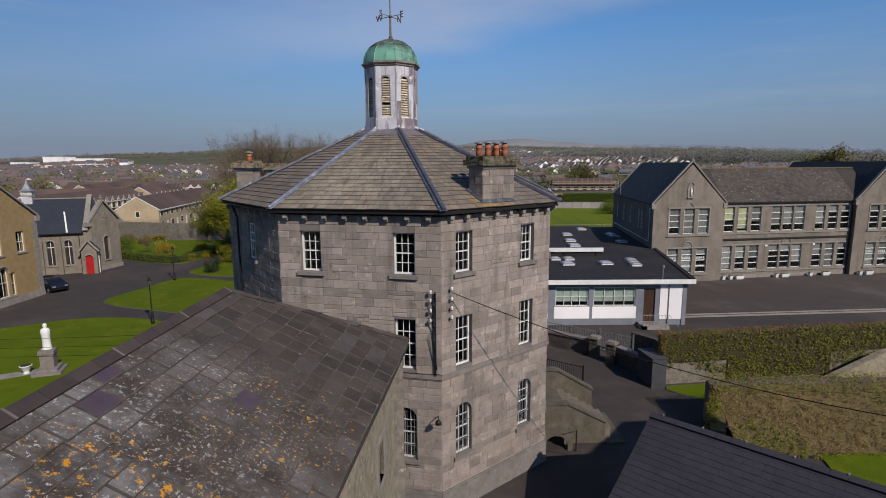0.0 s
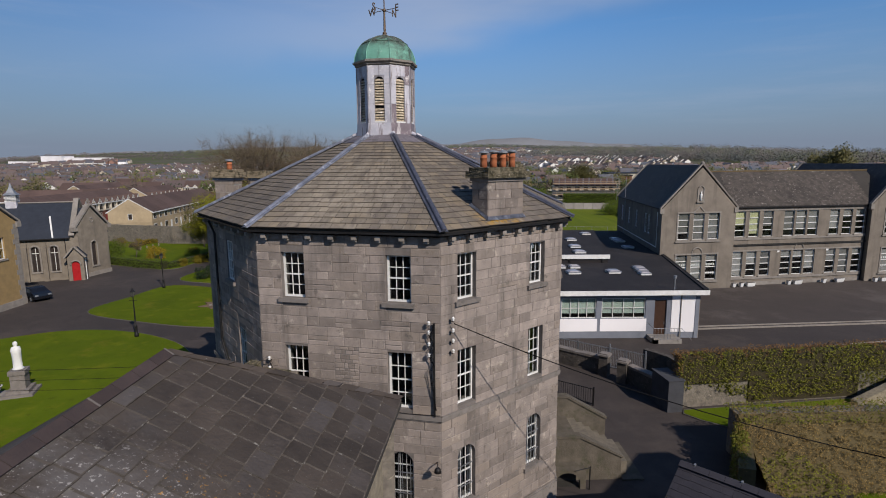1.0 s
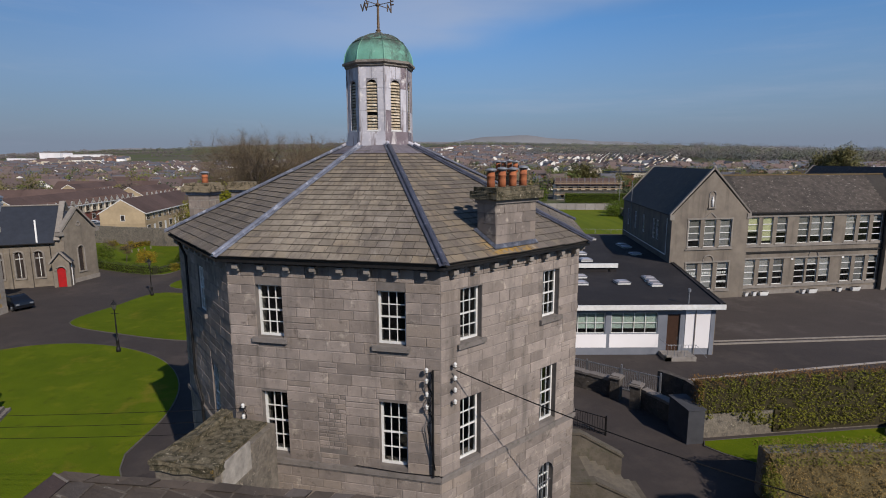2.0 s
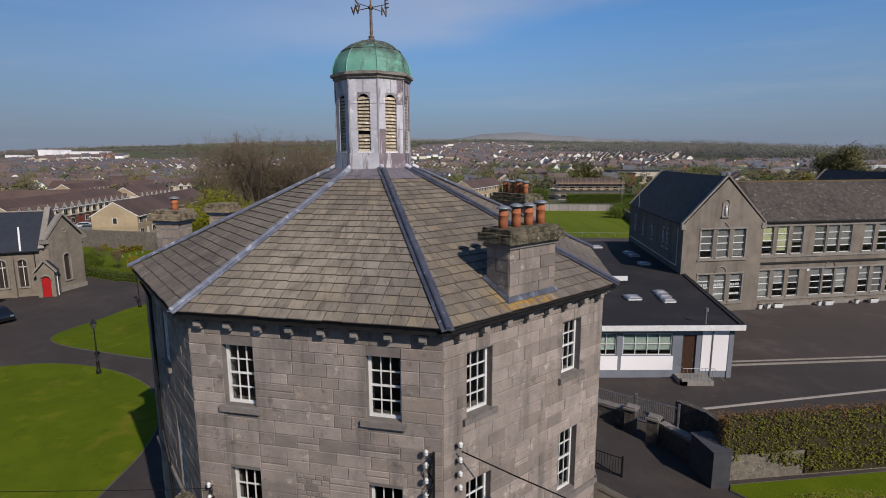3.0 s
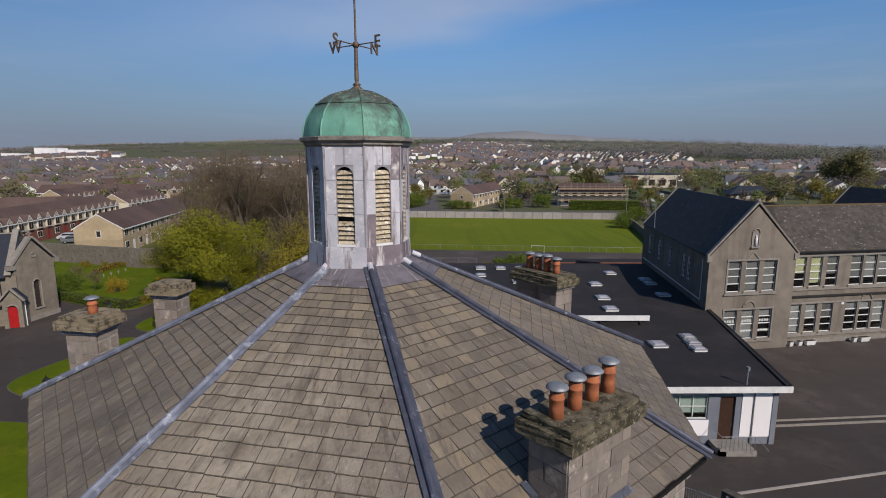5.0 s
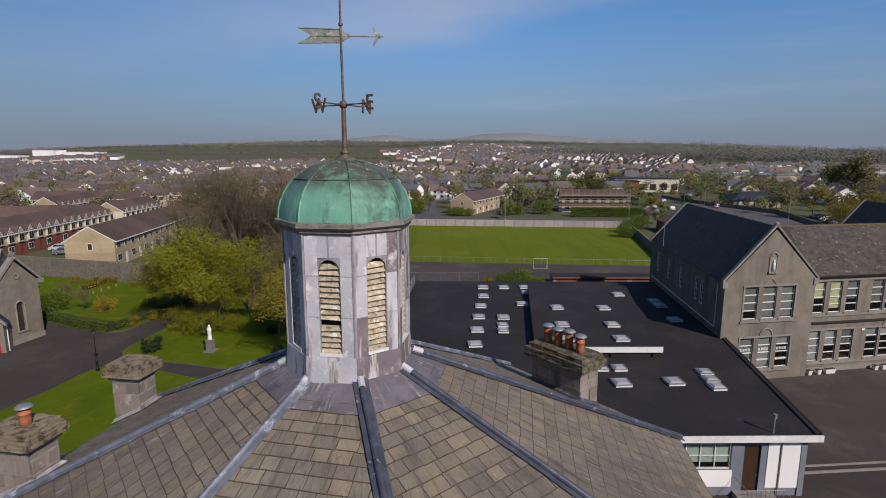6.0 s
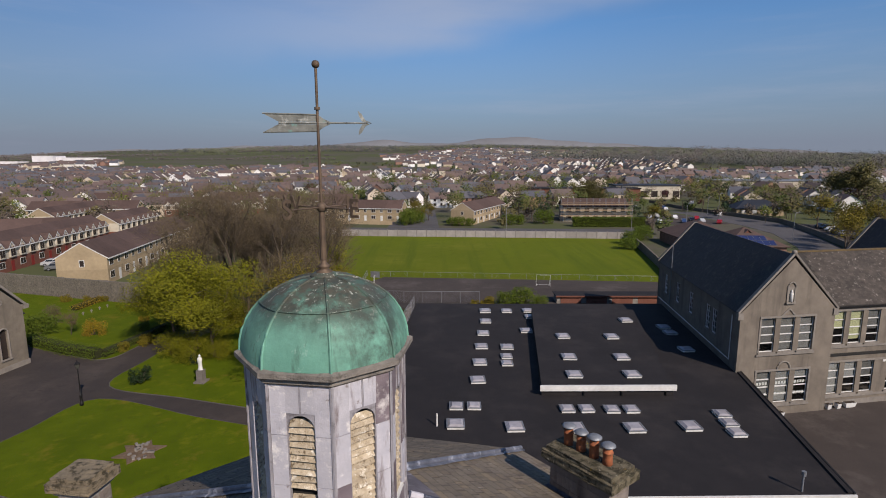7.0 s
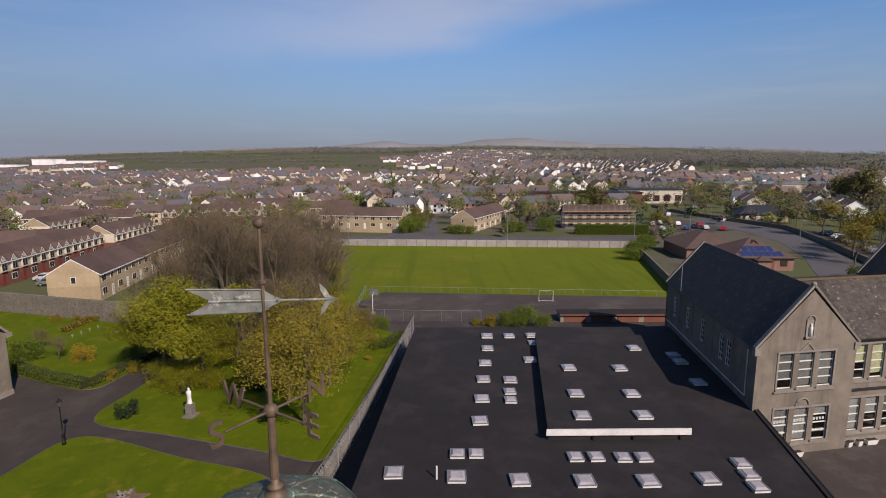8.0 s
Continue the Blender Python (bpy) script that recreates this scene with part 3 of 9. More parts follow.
sheet("pavement", [(104, 146), (120, 150), (134, 200), (123, 204), (113, 176)], 0.0, 0.058, M["asphalt2"], "asphalt car park", "pavement")


# ---------------------------------------------------------------- low stone walls, gates, fences
def stone_run(name, pts, h, thick, label, coping=True, m="rubble"):
    """A rubble wall along plan points, with a rough coping."""
    w = thing(name, *pts[0], 0, 0, label, "wall", kind="structure")
    for a, b in zip(pts, pts[1:]):
        f, ln = frame_of((a[0] - pts[0][0], a[1] - pts[0][1]), (b[0] - pts[0][0], b[1] - pts[0][1]))
        n = max(2, int(ln / 0.6))
        bm = bmesh.new()
        rows = []
        for i in range(n + 1):
            x = ln * i / n
            rows.append([bm.verts.new(f @ Vector((x, y + random.uniform(-0.03, 0.03), z + (random.uniform(-0.05, 0.05) if z > 0 else 0)))) for y, z in ((0, -0.05), (0, h * 0.5), (0, h), (thick, h), (thick, h * 0.5), (thick, -0.05))])
        for p, q in zip(rows, rows[1:]):
            for k in range(5):
                bm.faces.new((p[k], q[k], q[k + 1], p[k + 1]))
        bm.faces.new(rows[0]), bm.faces.new(rows[-1][::-1])
        bmesh.ops.recalc_face_normals(bm, faces=bm.faces)
        part("run", bm, M[m], w)
        if coping:
            x = 0.0
            while x < ln - 0.1:
                d = min(random.uniform(0.35, 0.6) if ln < 30 else random.uniform(1.0, 1.8), ln - x)
                hh = random.uniform(0.10, 0.17)
                part("coping_stone", boxes((x + 0.01, x + d - 0.01, -0.05, thick + 0.05, h - 0.04, h + hh), m=f), M["dressed"], w)
                x += d
    return w


stone_run("garden_wall", [(6.6, 40.9), (8.3, 39.9), (11.0, 37.7)], 1.1, 0.45, "low dark rubble stone wall beside the gate", True, "rubble_dark")
stone_run("garden_wall", [(12.2, 36.1), (12.8, 35.0), (13.2, 34.1)], 1.15, 0.45, "low dark rubble stone wall by the ivy", True, "rubble_dark")
stone_run("garden_wall", [(13.9, 37.9), (14.9, 36.4), (15.4, 34.3)], 1.75, 0.4, "dark rubble wall behind the gate", False, "rubble_dark")
for x, y in ((11.1, 37.5), (11.95, 36.25)):
    p = thing("gate_pier", x, y, 0, -38, "square dark stone gate pier with pale flat cap", "gate pier", "gate piers")
    part("shaft", boxes((-0.3, 0.3, -0.3, 0.3, 0, 1.45)), M["rubble_dark"], p)
    bm = boxes((-0.38, 0.38, -0.38, 0.38, 1.45, 1.56))
    box(bm, -0.28, 0.28, -0.28, 0.28, 1.56, 1.64)
    part("cap", bm, M["dressed"], p)


def bar_panel(name, parent, u0, u1, h, gap, label=""):
    """A panel of upright bars between two rails."""
    bm = boxes((u0, u1, -0.02, 0.02, 0.12, 0.17), (u0, u1, -0.02, 0.02, h - 0.05, h), (u0, u0 + 0.05, -0.022, 0.022, 0.1, h + 0.02), (u1 - 0.05, u1, -0.022, 0.022, 0.1, h + 0.02))
    f = part(name, bm, M["galv"], parent, label)
    for i in range(1, int((u1 - u0) / gap)):
        x = u0 + i * (u1 - u0) / int((u1 - u0) / gap)
        part("bar", tube(bmesh.new(), [(x, 0, 0.15), (x, 0, h + 0.06)], 0.011, 4), M["galv"], f)


gt = thing("metal_gate", 11.85, 38.8, 0, -37, "grey tubular double gate with upright bars, closed", "gate")
bar_panel("leaf", gt, 0.06, 1.10, 1.55, 0.11)
bar_panel("leaf", gt, 1.16, 2.45, 1.55, 0.11)
for x in (0.0, 2.5):
    part("post", boxes((x - 0.05, x + 0.05, -0.05, 0.05, 0, 1.8)), M["galv"], gt)
fr_ = thing("metal_railing", 8.1, 41.62, 0, -37, "grey metal yard railing of thin upright bars", "railing")
for i in range(2):
    bar_panel("panel", fr_, 0.05 + i * 2.3, 2.3 + i * 2.3, 1.5, 0.13)
    part("post", boxes((i * 2.3 - 0.03, i * 2.3 + 0.03, -0.03, 0.03, 0, 1.65)), M["galv"], fr_)
# concrete tone darkened and blued to carry the shade on its west face
M["store_shaded"] = mat("grey concrete in blue shade tone", (0.062, 0.064, 0.072), (0.045, 0.047, 0.054), 2, 0.9)
sh = thing("concrete_store", 12.9, 33.5, 0, 7, "small grey concrete store against the ivy wall", "store")
part("wall", boxes((0, 0.95, -1.7, 0.2, 0, 1.95)), M["store_shaded"], sh)
part("roof", boxes((-0.05, 1.0, -1.75, 0.25, 1.95, 2.0)), M["store_shaded"], sh)


def wire_fence(pts, h, gap, label, wire=0.45):
    f = thing("wire_fence", *pts[0], 0, 0, label, "fence")
    q = bmesh.new()
    for a, b in zip(pts, pts[1:]):
        a, b = Vector((a[0] - pts[0][0], a[1] - pts[0][1], 0)), Vector((b[0] - pts[0][0], b[1] - pts[0][1], 0))
        n = max(1, round((b - a).length / gap))
        for i in range(n + 1):
            p = a.lerp(b, i / n)
            part("post", tube(bmesh.new(), [p, p + Vector((0, 0, h))], 0.035, 6), M["galv"], f)
        part("rail", tube(bmesh.new(), [a + Vector((0, 0, h - 0.02)), b + Vector((0, 0, h - 0.02))], 0.022, 5), M["galv"], f)
        d = (b - a).length
        for i in range(int((d + h) / wire)):
            for s in (0, 1):
                u0, u1 = i * wire - h, i * wire
                z0, z1 = (0.0, h) if s else (h, 0.0)
                if u0 < 0:
                    z0 += (z1 - z0) * (-u0) / h
                    u0 = 0
                if u1 > d:
                    z1 -= (z1 - z0) * (u1 - d) / (u1 - u0 + 1e-6)
                    u1 = d
                tube(q, [a.lerp(b, u0 / d) + Vector((0, 0, z0)), a.lerp(b, u1 / d) + Vector((0, 0, z1))], 0.006, 3)
    part("mesh", q, M["galv"], f, "woven wire mesh")["kind"] = "stuff"
    return f


stone_run("boundary_wall", [(-11.6, 48), (-9.6, 57.6), (-7.9, 69.0), (-4.9, 94.5)], 0.9, 0.4, "low stone wall with wire fence beside the annexe", False)
wire_fence([(-11.2, 48), (-9.2, 57.6), (-7.5, 69.0), (-4.5, 94.5)], 2.5, 2.6, "tall wire mesh fence on the boundary wall", 0.35)
wire_fence([(-15.0, 101.0), (-3.5, 99.6), (5.5, 99.6)], 1.9, 3.0, "wire mesh fence at the ball court", 0.4)
wire_fence([(-14.6, 102.0), (-14.8, 119.5)], 1.2, 3.0, "low wire fence beside the ball court", 0.6)
wire_fence([(-13.5, 119.6), (41.5, 114.2)], 1.0, 3.2, "low rail fence between court and field", 2.2)
bw = thing("field_wall", -33.5, 176.4, 0, 0, "long grey concrete panel wall behind the field", "wall", kind="structure")
wd = Vector((52.8 + 33.5, 168.6 - 176.4, 0))
wf, wl_ = frame_of((0, 0), (wd.x, wd.y))
nb = 30
for i in range(nb):
    x0, x1 = wl_ * i / nb, wl_ * (i + 1) / nb
    part("panel", boxes((x0 + 0.1, x1 - 0.1, 0, 0.12, 0, 1.95), m=wf), M["concrete_pale"], bw)
    part("post", boxes((x0 - 0.1, x0 + 0.1, -0.08, 0.2, 0, 2.15), m=wf), M["concrete"], bw)
stone_run("boundary_wall", [(52.8, 168.5), (48.5, 145), (42.5, 116)], 1.9, 0.3, "dark boundary wall beside the field", False)
stone_run("boundary_wall", [(-104, 120), (-77, 108.0), (-62, 103.5), (-50, 100.0), (-41, 100)], 3.3, 0.5, "tall grey rubble convent garden wall", False)
stone_run("boundary_wall", [(110, 300), (110, 262), (117, 228), (121, 206), (112, 177), (103, 153), (97, 137), (89, 118)], 1.5, 0.4, "long dark stone wall along the curving road", False)
# goal and rails on the court
gl = thing("goal_frame", 17.6, 110.8, 0.05, -6, "small white metal goal frame on the court", "goal")
part("frame", tube(bmesh.new(), [(-1.2, 0, 0), (-1.2, 0, 2.0), (1.2, 0, 2.0), (1.2, 0, 0)], 0.035, 6), M["white"], gl)
part("brace", tube(bmesh.new(), [(-1.2, 0, 2.0), (-1.2, 1.0, 0.0), (1.2, 1.0, 0.0), (1.2, 0, 2.0)], 0.03, 6), M["white"], gl)

bp = thing("basketball_post", -11.6, 104.6, 0.05, 75, "white steel basketball post on the court", "basketball post")
part("pole", tube(bmesh.new(), [(0, 0, 0), (0, 0, 3.1), (0.5, 0, 3.3)], 0.06, 8), M["white"], bp)
part("backboard", boxes((0.5, 0.54, -0.8, 0.8, 2.9, 3.9)), M["galv"], bp)
part("hoop", tube(bmesh.new(), [(0.76 + 0.22 * math.cos(t), 0.22 * math.sin(t), 3.05) for t in np.linspace(0, 6.283, 13)], 0.012, 5), M["terracotta"], bp)
part("base", boxes((-0.5, 0.5, -0.3, 0.3, 0, 0.12)), M["concrete"], bp)

# ---------------------------------------------------------------- octagonal stone house
HX, HY = -2.37, 27.95
EAVE = [(-10.98, 26.22), (-6.74, 20.66), (0.0, 19.20), (5.09, 23.48), (6.08, 29.95)]
EAVE += [(2 * HX - EAVE[k][0], 2 * HY - EAVE[k][1]) for k in (1, 2, 3)]
EAVE_Z, TOP_Z = 12.45, 15.80
CX, CY = -0.17, -0.58   # foot of the cupola
WALLS = [(HX + (x - HX) * 0.957, HY + (y - HY) * 0.957) for x, y in EAVE]
LOW = (2.35, 4.55)
MID = (6.15, 8.20)
UPP = (9.95, 11.57)
house = thing("octagonal_house", HX, HY, 0, 0, "three-storey octagonal grey limestone house with slate roof", "house")
HL = Matrix.Translation((-HX, -HY, 0))


def house_frame(k):
    m, length = frame_of(WALLS[k], WALLS[(k + 1) % 8])
    return HL @ m, length


def house_holes(k, length):
    c1, c2 = (1.34, length - 1.44) if k == 1 else (1.18, length - 1.5)
    w = 0.43
    if k == 0:
        return [(length / 2 - w, length / 2 + w, *UPP), (length / 2 + 0.6, length / 2 + 0.6 + 2 * w, *MID)]
    if k in (1, 2, 3, 4, 5, 6):
        return [(c - w, c + w, *z) for c in (c1, c2) for z in (LOW, MID, UPP)]
    return []


ARCHED = LOW
for k in range(8):
    m, length = house_frame(k)
    holes = house_holes(k, length)
    bm = bmesh.new()
    wall(bm, m, length, 0.0, 12.2, 0.55, holes)
    for h in holes:
        if h[2] == LOW[0]:
            arch_fill(bm, m, h[0], h[1], h[3] - 0.43, h[3], 0.55)
    part("wall", bm, M["mortar"], house)
    for h in holes:
        arched = h[2] == LOW[0]
        w = window(house, m, *h, cols=3, rows=4, arch=arched, sill=h[2] != MID[0], deep=0.05 if k == 0 else 0.18)
        if arched and k in (1, 2):
            for b in range(5):
                x = h[0] + 0.06 + (h[1] - h[0] - 0.12) * (b + 0.5) / 5
                part("guard_bar", boxes((x - 0.008, x + 0.008, 0.08, 0.096, h[2], h[3] - 0.12), m=m), M["galv"], w)
            for z in (2.9, 3.7):
                part("guard_rail", boxes((h[0], h[1], 0.097, 0.115, z, z + 0.03), m=m), M["galv"], w)
    # string course, plinth, eaves board and corbels
    part("string_course", boxes((-0.05, length + 0.05, -0.09, 0.0, 5.86, 6.03), (-0.03, length + 0.03, -0.05, 0.0, 5.80, 5.86), m=m), M["dressed"], house)
    part("plinth", boxes((-0.04, length + 0.04, -0.10, 0.0, 0.0, 1.0), (-0.02, length + 0.02, -0.05, 0.0, 1.0, 1.06), m=m), M["dressed"], house)
    for c in range(8):
        x = length * (c + 0.5) / 8
        part("corbel", boxes((x - 0.09, x + 0.09, -0.24, 0.0, 12.08, 12.22), (x - 0.07, x + 0.07, -0.16, 0.0, 12.0, 12.08), m=m), M["trim"], house)
# floors keep the rooms apart; their near-black puts the room shade into colour
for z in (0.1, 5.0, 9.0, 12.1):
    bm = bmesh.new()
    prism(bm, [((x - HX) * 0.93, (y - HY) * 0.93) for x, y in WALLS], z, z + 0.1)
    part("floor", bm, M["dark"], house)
# added core wall behind the rooms, near-black for their unlit depth
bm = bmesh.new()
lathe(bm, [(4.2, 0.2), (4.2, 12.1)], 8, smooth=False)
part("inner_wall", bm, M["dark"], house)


def ring_pt(k, r):
    """Point towards eave corner k, at the fraction r of the way out, on the roof's slope."""
    x, y = EAVE[k % 8]
    r0 = 0.16
    return Vector((CX * (1 - r) + (x - HX) * r, CY * (1 - r) + (y - HY) * r, TOP_Z + (EAVE_Z - TOP_Z) * (r - r0) / (1 - r0)))


for k in range(8):
    bm = bmesh.new()
    a, b = ring_pt(k, 0.995), ring_pt(k + 1, 0.995)
    c, d = ring_pt(k + 1, 0.14), ring_pt(k, 0.14)
    slab(bm, [a, b, c, d], 0.12)
    part("roof", bm, M["slate_bed"], house)
    q = bmesh.new()
    e0, e1 = ring_pt(k, 1.0), ring_pt(k + 1, 1.0)
    i0, i1 = ring_pt(k, 0.95), ring_pt(k + 1, 0.95)
    slab(q, [(e0.x, e0.y, 12.36), (e1.x, e1.y, 12.36), (i1.x, i1.y, 12.36), (i0.x, i0.y, 12.36)], 0.07)
    part("eaves_board", q, M["black"], house, "black painted eaves board and gutter")
    # lead hip
    q = bmesh.new()
    p0, p1 = ring_pt(k, 1.01), ring_pt(k, 0.15)
    d = (p1 - p0).normalized()
    s = d.cross(Vector((0, 0, 1))).normalized()
    for i in range(9):
        s0, s1 = p0.lerp(p1, i / 9), p0.lerp(p1, (i + 1.02) / 9)
        up = Vector((0, 0, 0.055 + 0.012 * (i % 2)))
        for sd in (-1, 1):
            drop = Vector((0, 0, -0.035))
            pts = [s0 + up, s1 + up, s1 + up + s * sd * 0.15 + drop, s0 + up + s * sd * 0.15 + drop]
            slab(q, pts if sd > 0 else pts[::-1], 0.012)
    tube(q, [p0 + Vector((0, 0, 0.085)), p1 + Vector((0, 0, 0.085))], 0.065, 10)
    hp = part("hip", q, M["lead_dark"] if k in (2, 3, 4) else M["lead"], house, "grey lead hip roll")
    e0, e1 = p1.lerp(p0, 0.005) + Vector((0, 0, 0.09)), p1.lerp(p0, 0.035) + Vector((0, 0, 0.09))
    part("roll_end", tube(bmesh.new(), [e0, e1], 0.072, 10, 0.07), M["lead_white"], hp)
    # lead apron round the foot of the cupola
    q = bmesh.new()
    slab(q, [v + Vector((0, 0, 0.035)) for v in (ring_pt(k, 0.245), ring_pt(k + 1, 0.245), ring_pt(k + 1, 0.15), ring_pt(k, 0.15))], 0.015)
    part("apron", q, M["lead_apron"], house, "purple-grey lead apron")

# cupola on the roof
PH = radians(-8.1 + 22.5)


def oct_pt(r, k, z):
    a = PH + k * math.pi / 4
    return Vector((CX + r * math.cos(a), CY + r * math.sin(a), z))


# near-black core in place of the shade behind the louvres
cupola = part("cupola", lathe(bmesh.new(), [(1.13, 15.5), (1.13, 18.85)], 8, CX, CY, PH, False), M["dark"], house, "octagonal lead-clad belfry with louvres and green copper dome")
M["lead_seam"] = mat("grey lead seams", (0.40, 0.385, 0.41), (0.26, 0.25, 0.27), 3, 0.6, 0.1, bump=0.2, stain=[((0.10, 0.085, 0.085), 3, 0.55, 0.68)])
CB, CT = 16.28, 18.78
for k in range(8):
    p, q = oct_pt(1.29, k, 0), oct_pt(1.29, k + 1, 0)
    m, length = frame_of(p.xy, q.xy)
    h = (length / 2 - 0.212, length / 2 + 0.212, CB + 0.10, CB + 1.98)
    bm = bmesh.new()
    wall(bm, m, length, CB, CT, 0.07, [h])
    arch_fill(bm, m, h[0], h[1], h[3] - 0.212, h[3], 0.07)
    box(bm, length / 2 - 0.012, length / 2 + 0.012, -0.014, 0.0, h[3] + 0.02, CT, m)
    box(bm, -0.02, 0.02, -0.03, 0.0, CB, CT, m), box(bm, length - 0.02, length + 0.02, -0.03, 0.0, CB, CT, m)
    part("panel", bm, M["lead_seam"], cupola)
    cut = [CB + 0.02, CB + 0.84, CB + 1.66, CT - 0.01]
    rects = [(a, b, z0, z1) for a, b in ((0.026, h[0] - 0.012), (h[1] + 0.012, length - 0.026)) for z0, z1 in zip(cut, cut[1:])]
    rects += [(h[0] - 0.02, length / 2 - 0.016, h[3] + 0.03, CT - 0.01), (length / 2 + 0.016, h[1] + 0.02, h[3] + 0.03, CT - 0.01)]
    for r in rects:
        dark = k in (6, 7) and random.random() < (0.62 if r[2] > CB + 1.2 else 0.4)
        part("lead_sheet", boxes((r[0], r[1], -0.010 - random.uniform(0, 0.006), 0.0, r[2] + 0.008, r[3] - 0.008), m=m), M["lead_purple"] if dark else M["lead_white"], cupola)
    part("sill", boxes((h[0] - 0.02, h[1] + 0.02, -0.03, 0.06, h[2] - 0.05, h[2] + 0.01), m=m), M["white"], cupola)
    for s in range(17):
        z = h[2] + 0.02 + s * 0.112
        if z + 0.1 > h[3] or (k == 5 and s == 5):
            continue
        w = 0.207 if z < h[3] - 0.22 else 0.212 * math.sqrt(max(0.05, 1 - ((z + 0.06 - (h[3] - 0.212)) / 0.212) ** 2))
        bm = bmesh.new()
        j = random.uniform(-0.012, 0.012)
        slab(bm, [m @ Vector(v) for v in ((length / 2 - w, 0.012, z + j), (length / 2 + w, 0.012, z - j), (length / 2 + w, 0.085, z + 0.095), (length / 2 - w, 0.085, z + 0.095))], 0.018)
        part("louvre", bm, M["louvre"], cupola)
    # flared lead skirt on the roof
    bm = bmesh.new()
    a, b = oct_pt(1.33, k, CB + 0.04), oct_pt(1.33, k + 1, CB + 0.04)
    c, d = oct_pt(1.37, k + 1, 15.66), oct_pt(1.37, k, 15.66)
    slab(bm, [d, c, b, a], 0.03)
    e, f = oct_pt(1.60, k + 1, 15.60), oct_pt(1.60, k, 15.60)
    slab(bm, [f, e, c + Vector((0, 0, 0.02)), d + Vector((0, 0, 0.02))], 0.03)
    part("skirt", bm, M["lead_white"] if k in (4, 5) else M["lead_purple"], cupola)
part("cornice", lathe(bmesh.new(), [(1.30, CT - 0.05), (1.37, CT), (1.37, CT + 0.05), (1.46, CT + 0.10), (1.46, CT + 0.18), (1.34, CT + 0.22)], 8, CX, CY, PH, False), M["cornice"], cupola)
for k in range(8):
    bm = bmesh.new()
    prof = [(1.37 * math.cos(t * 1.5 / 10) ** 0.93, CT + 0.2 + 1.16 * math.sin(t * 1.5 / 10)) for t in range(11)]
    rows = []
    for r, z in prof:
        a, b = oct_pt(r, k, z), oct_pt(r, k + 1, z)
        rows.append([bm.verts.new(a.lerp(b, s / 4) + (a.lerp(b, s / 4) - Vector((CX, CY, z))).normalized() * 0.05 * math.sin(s / 4 * math.pi) * (r / 1.37)) for s in range(5)])
    for a, b in zip(rows, rows[1:]):
        for s in range(4):
            bm.faces.new((a[s], a[s + 1], b[s + 1], b[s])).smooth = True
    part("dome_panel", bm, M["copper"], cupola)
    q = tube(bmesh.new(), [oct_pt(r + 0.004, k, z) for r, z in prof], 0.022, 6)
    tube(q, [oct_pt(prof[5][0] + 0.012, k + s / 4, prof[5][1]) * (1 - 0) if s in (0, 4) else oct_pt(prof[5][0] + 0.012, k, prof[5][1]).lerp(oct_pt(prof[5][0] + 0.012, k + 1, prof[5][1]), s / 4) + ((oct_pt(1, k, 0).lerp(oct_pt(1, k + 1, 0), 0.5)) - Vector((CX, CY, 0))).normalized() * 0.045 * math.sin(s / 4 * math.pi) for s in range(5)], 0.012, 5)
    part("dome_seam", q, M["copper"], cupola)
part("dome_cap", lathe(bmesh.new(), [(0.24, CT + 1.33), (0.21, CT + 1.38), (0.12, CT + 1.42), (0.06, CT + 1.45)], 16, CX, CY), M["copper"], cupola)

# ---------------------------------------------------------------- weather vane
vane = thing("weather_vane", HX + CX, HY + CY, 20.14, 0, "bronze weather vane with arrow and compass letters on the copper dome", "weather vane")
bm = lathe(bmesh.new(), [(0.13, -0.02), (0.15, 0.03), (0.13, 0.07), (0.07, 0.10), (0.10, 0.13), (0.10, 0.16), (0.05, 0.19), (0.045, 0.30)], 16)
tube(bm, [(0, 0, 0.25), (0, 0, 1.05)], 0.055, 10, 0.045)
tube(bm, [(0, 0, 1.05), (-0.01, 0, 2.40)], 0.027, 10, 0.023)
part("mast", bm, M["bronze"], vane)
bm = bmesh.new()
bmesh.ops.create_uvsphere(bm, u_segments=16, v_segments=10, radius=0.085, matrix=Matrix.Translation((0, 0, 1.10)))
part("hub", bm, M["bronze"], vane)
bm = bmesh.new()
tube(bm, [(-0.01, 0, 2.40), (-0.01, 0, 3.25)], 0.022, 8)
tube(bm, [(-0.01, 0, 2.62), (-0.01, 0, 2.66)], 0.045, 10)
bmesh.ops.create_uvsphere(bm, u_segments=16, v_segments=10, radius=0.062, matrix=Matrix.Translation((-0.01, 0, 3.30)))
part("finial", bm, M["bronze"], vane)


def letter(ch, size, m, parent):
    cu = bpy.data.curves.new("letter", "FONT")
    cu.body, cu.size, cu.extrude, cu.align_x, cu.align_y, cu.offset = ch, size, 0.012, "CENTER", "CENTER", 0.004
    ob = bpy.data.objects.new("letter", cu)
    scene.collection.objects.link(ob)
    bpy.context.view_layer.update()
    me = bpy.data.meshes.new_from_object(ob.evaluated_get(bpy.context.evaluated_depsgraph_get()))
    bpy.data.objects.remove(ob)
    me.materials.clear()
    me.materials.append(M["bronze"])
    return part("letter_" + ch.lower(), me, M["bronze"], parent, m=m)


for ch, az in (("N", 56), ("E", -34), ("S", 236), ("W", 146)):
    m = pose(0, 0, 1.10, 0, 0, az)
    part("arm", tube(bmesh.new(), [m @ Vector((0.05, 0, 0)), m @ Vector((0.60, 0, 0))], 0.017, 6, 0.013), M["bronze"], vane)
    letter(ch, 0.42, m @ pose(0.70, 0, 0, 90, 0, 0 if ch in "EN" else 180), vane)
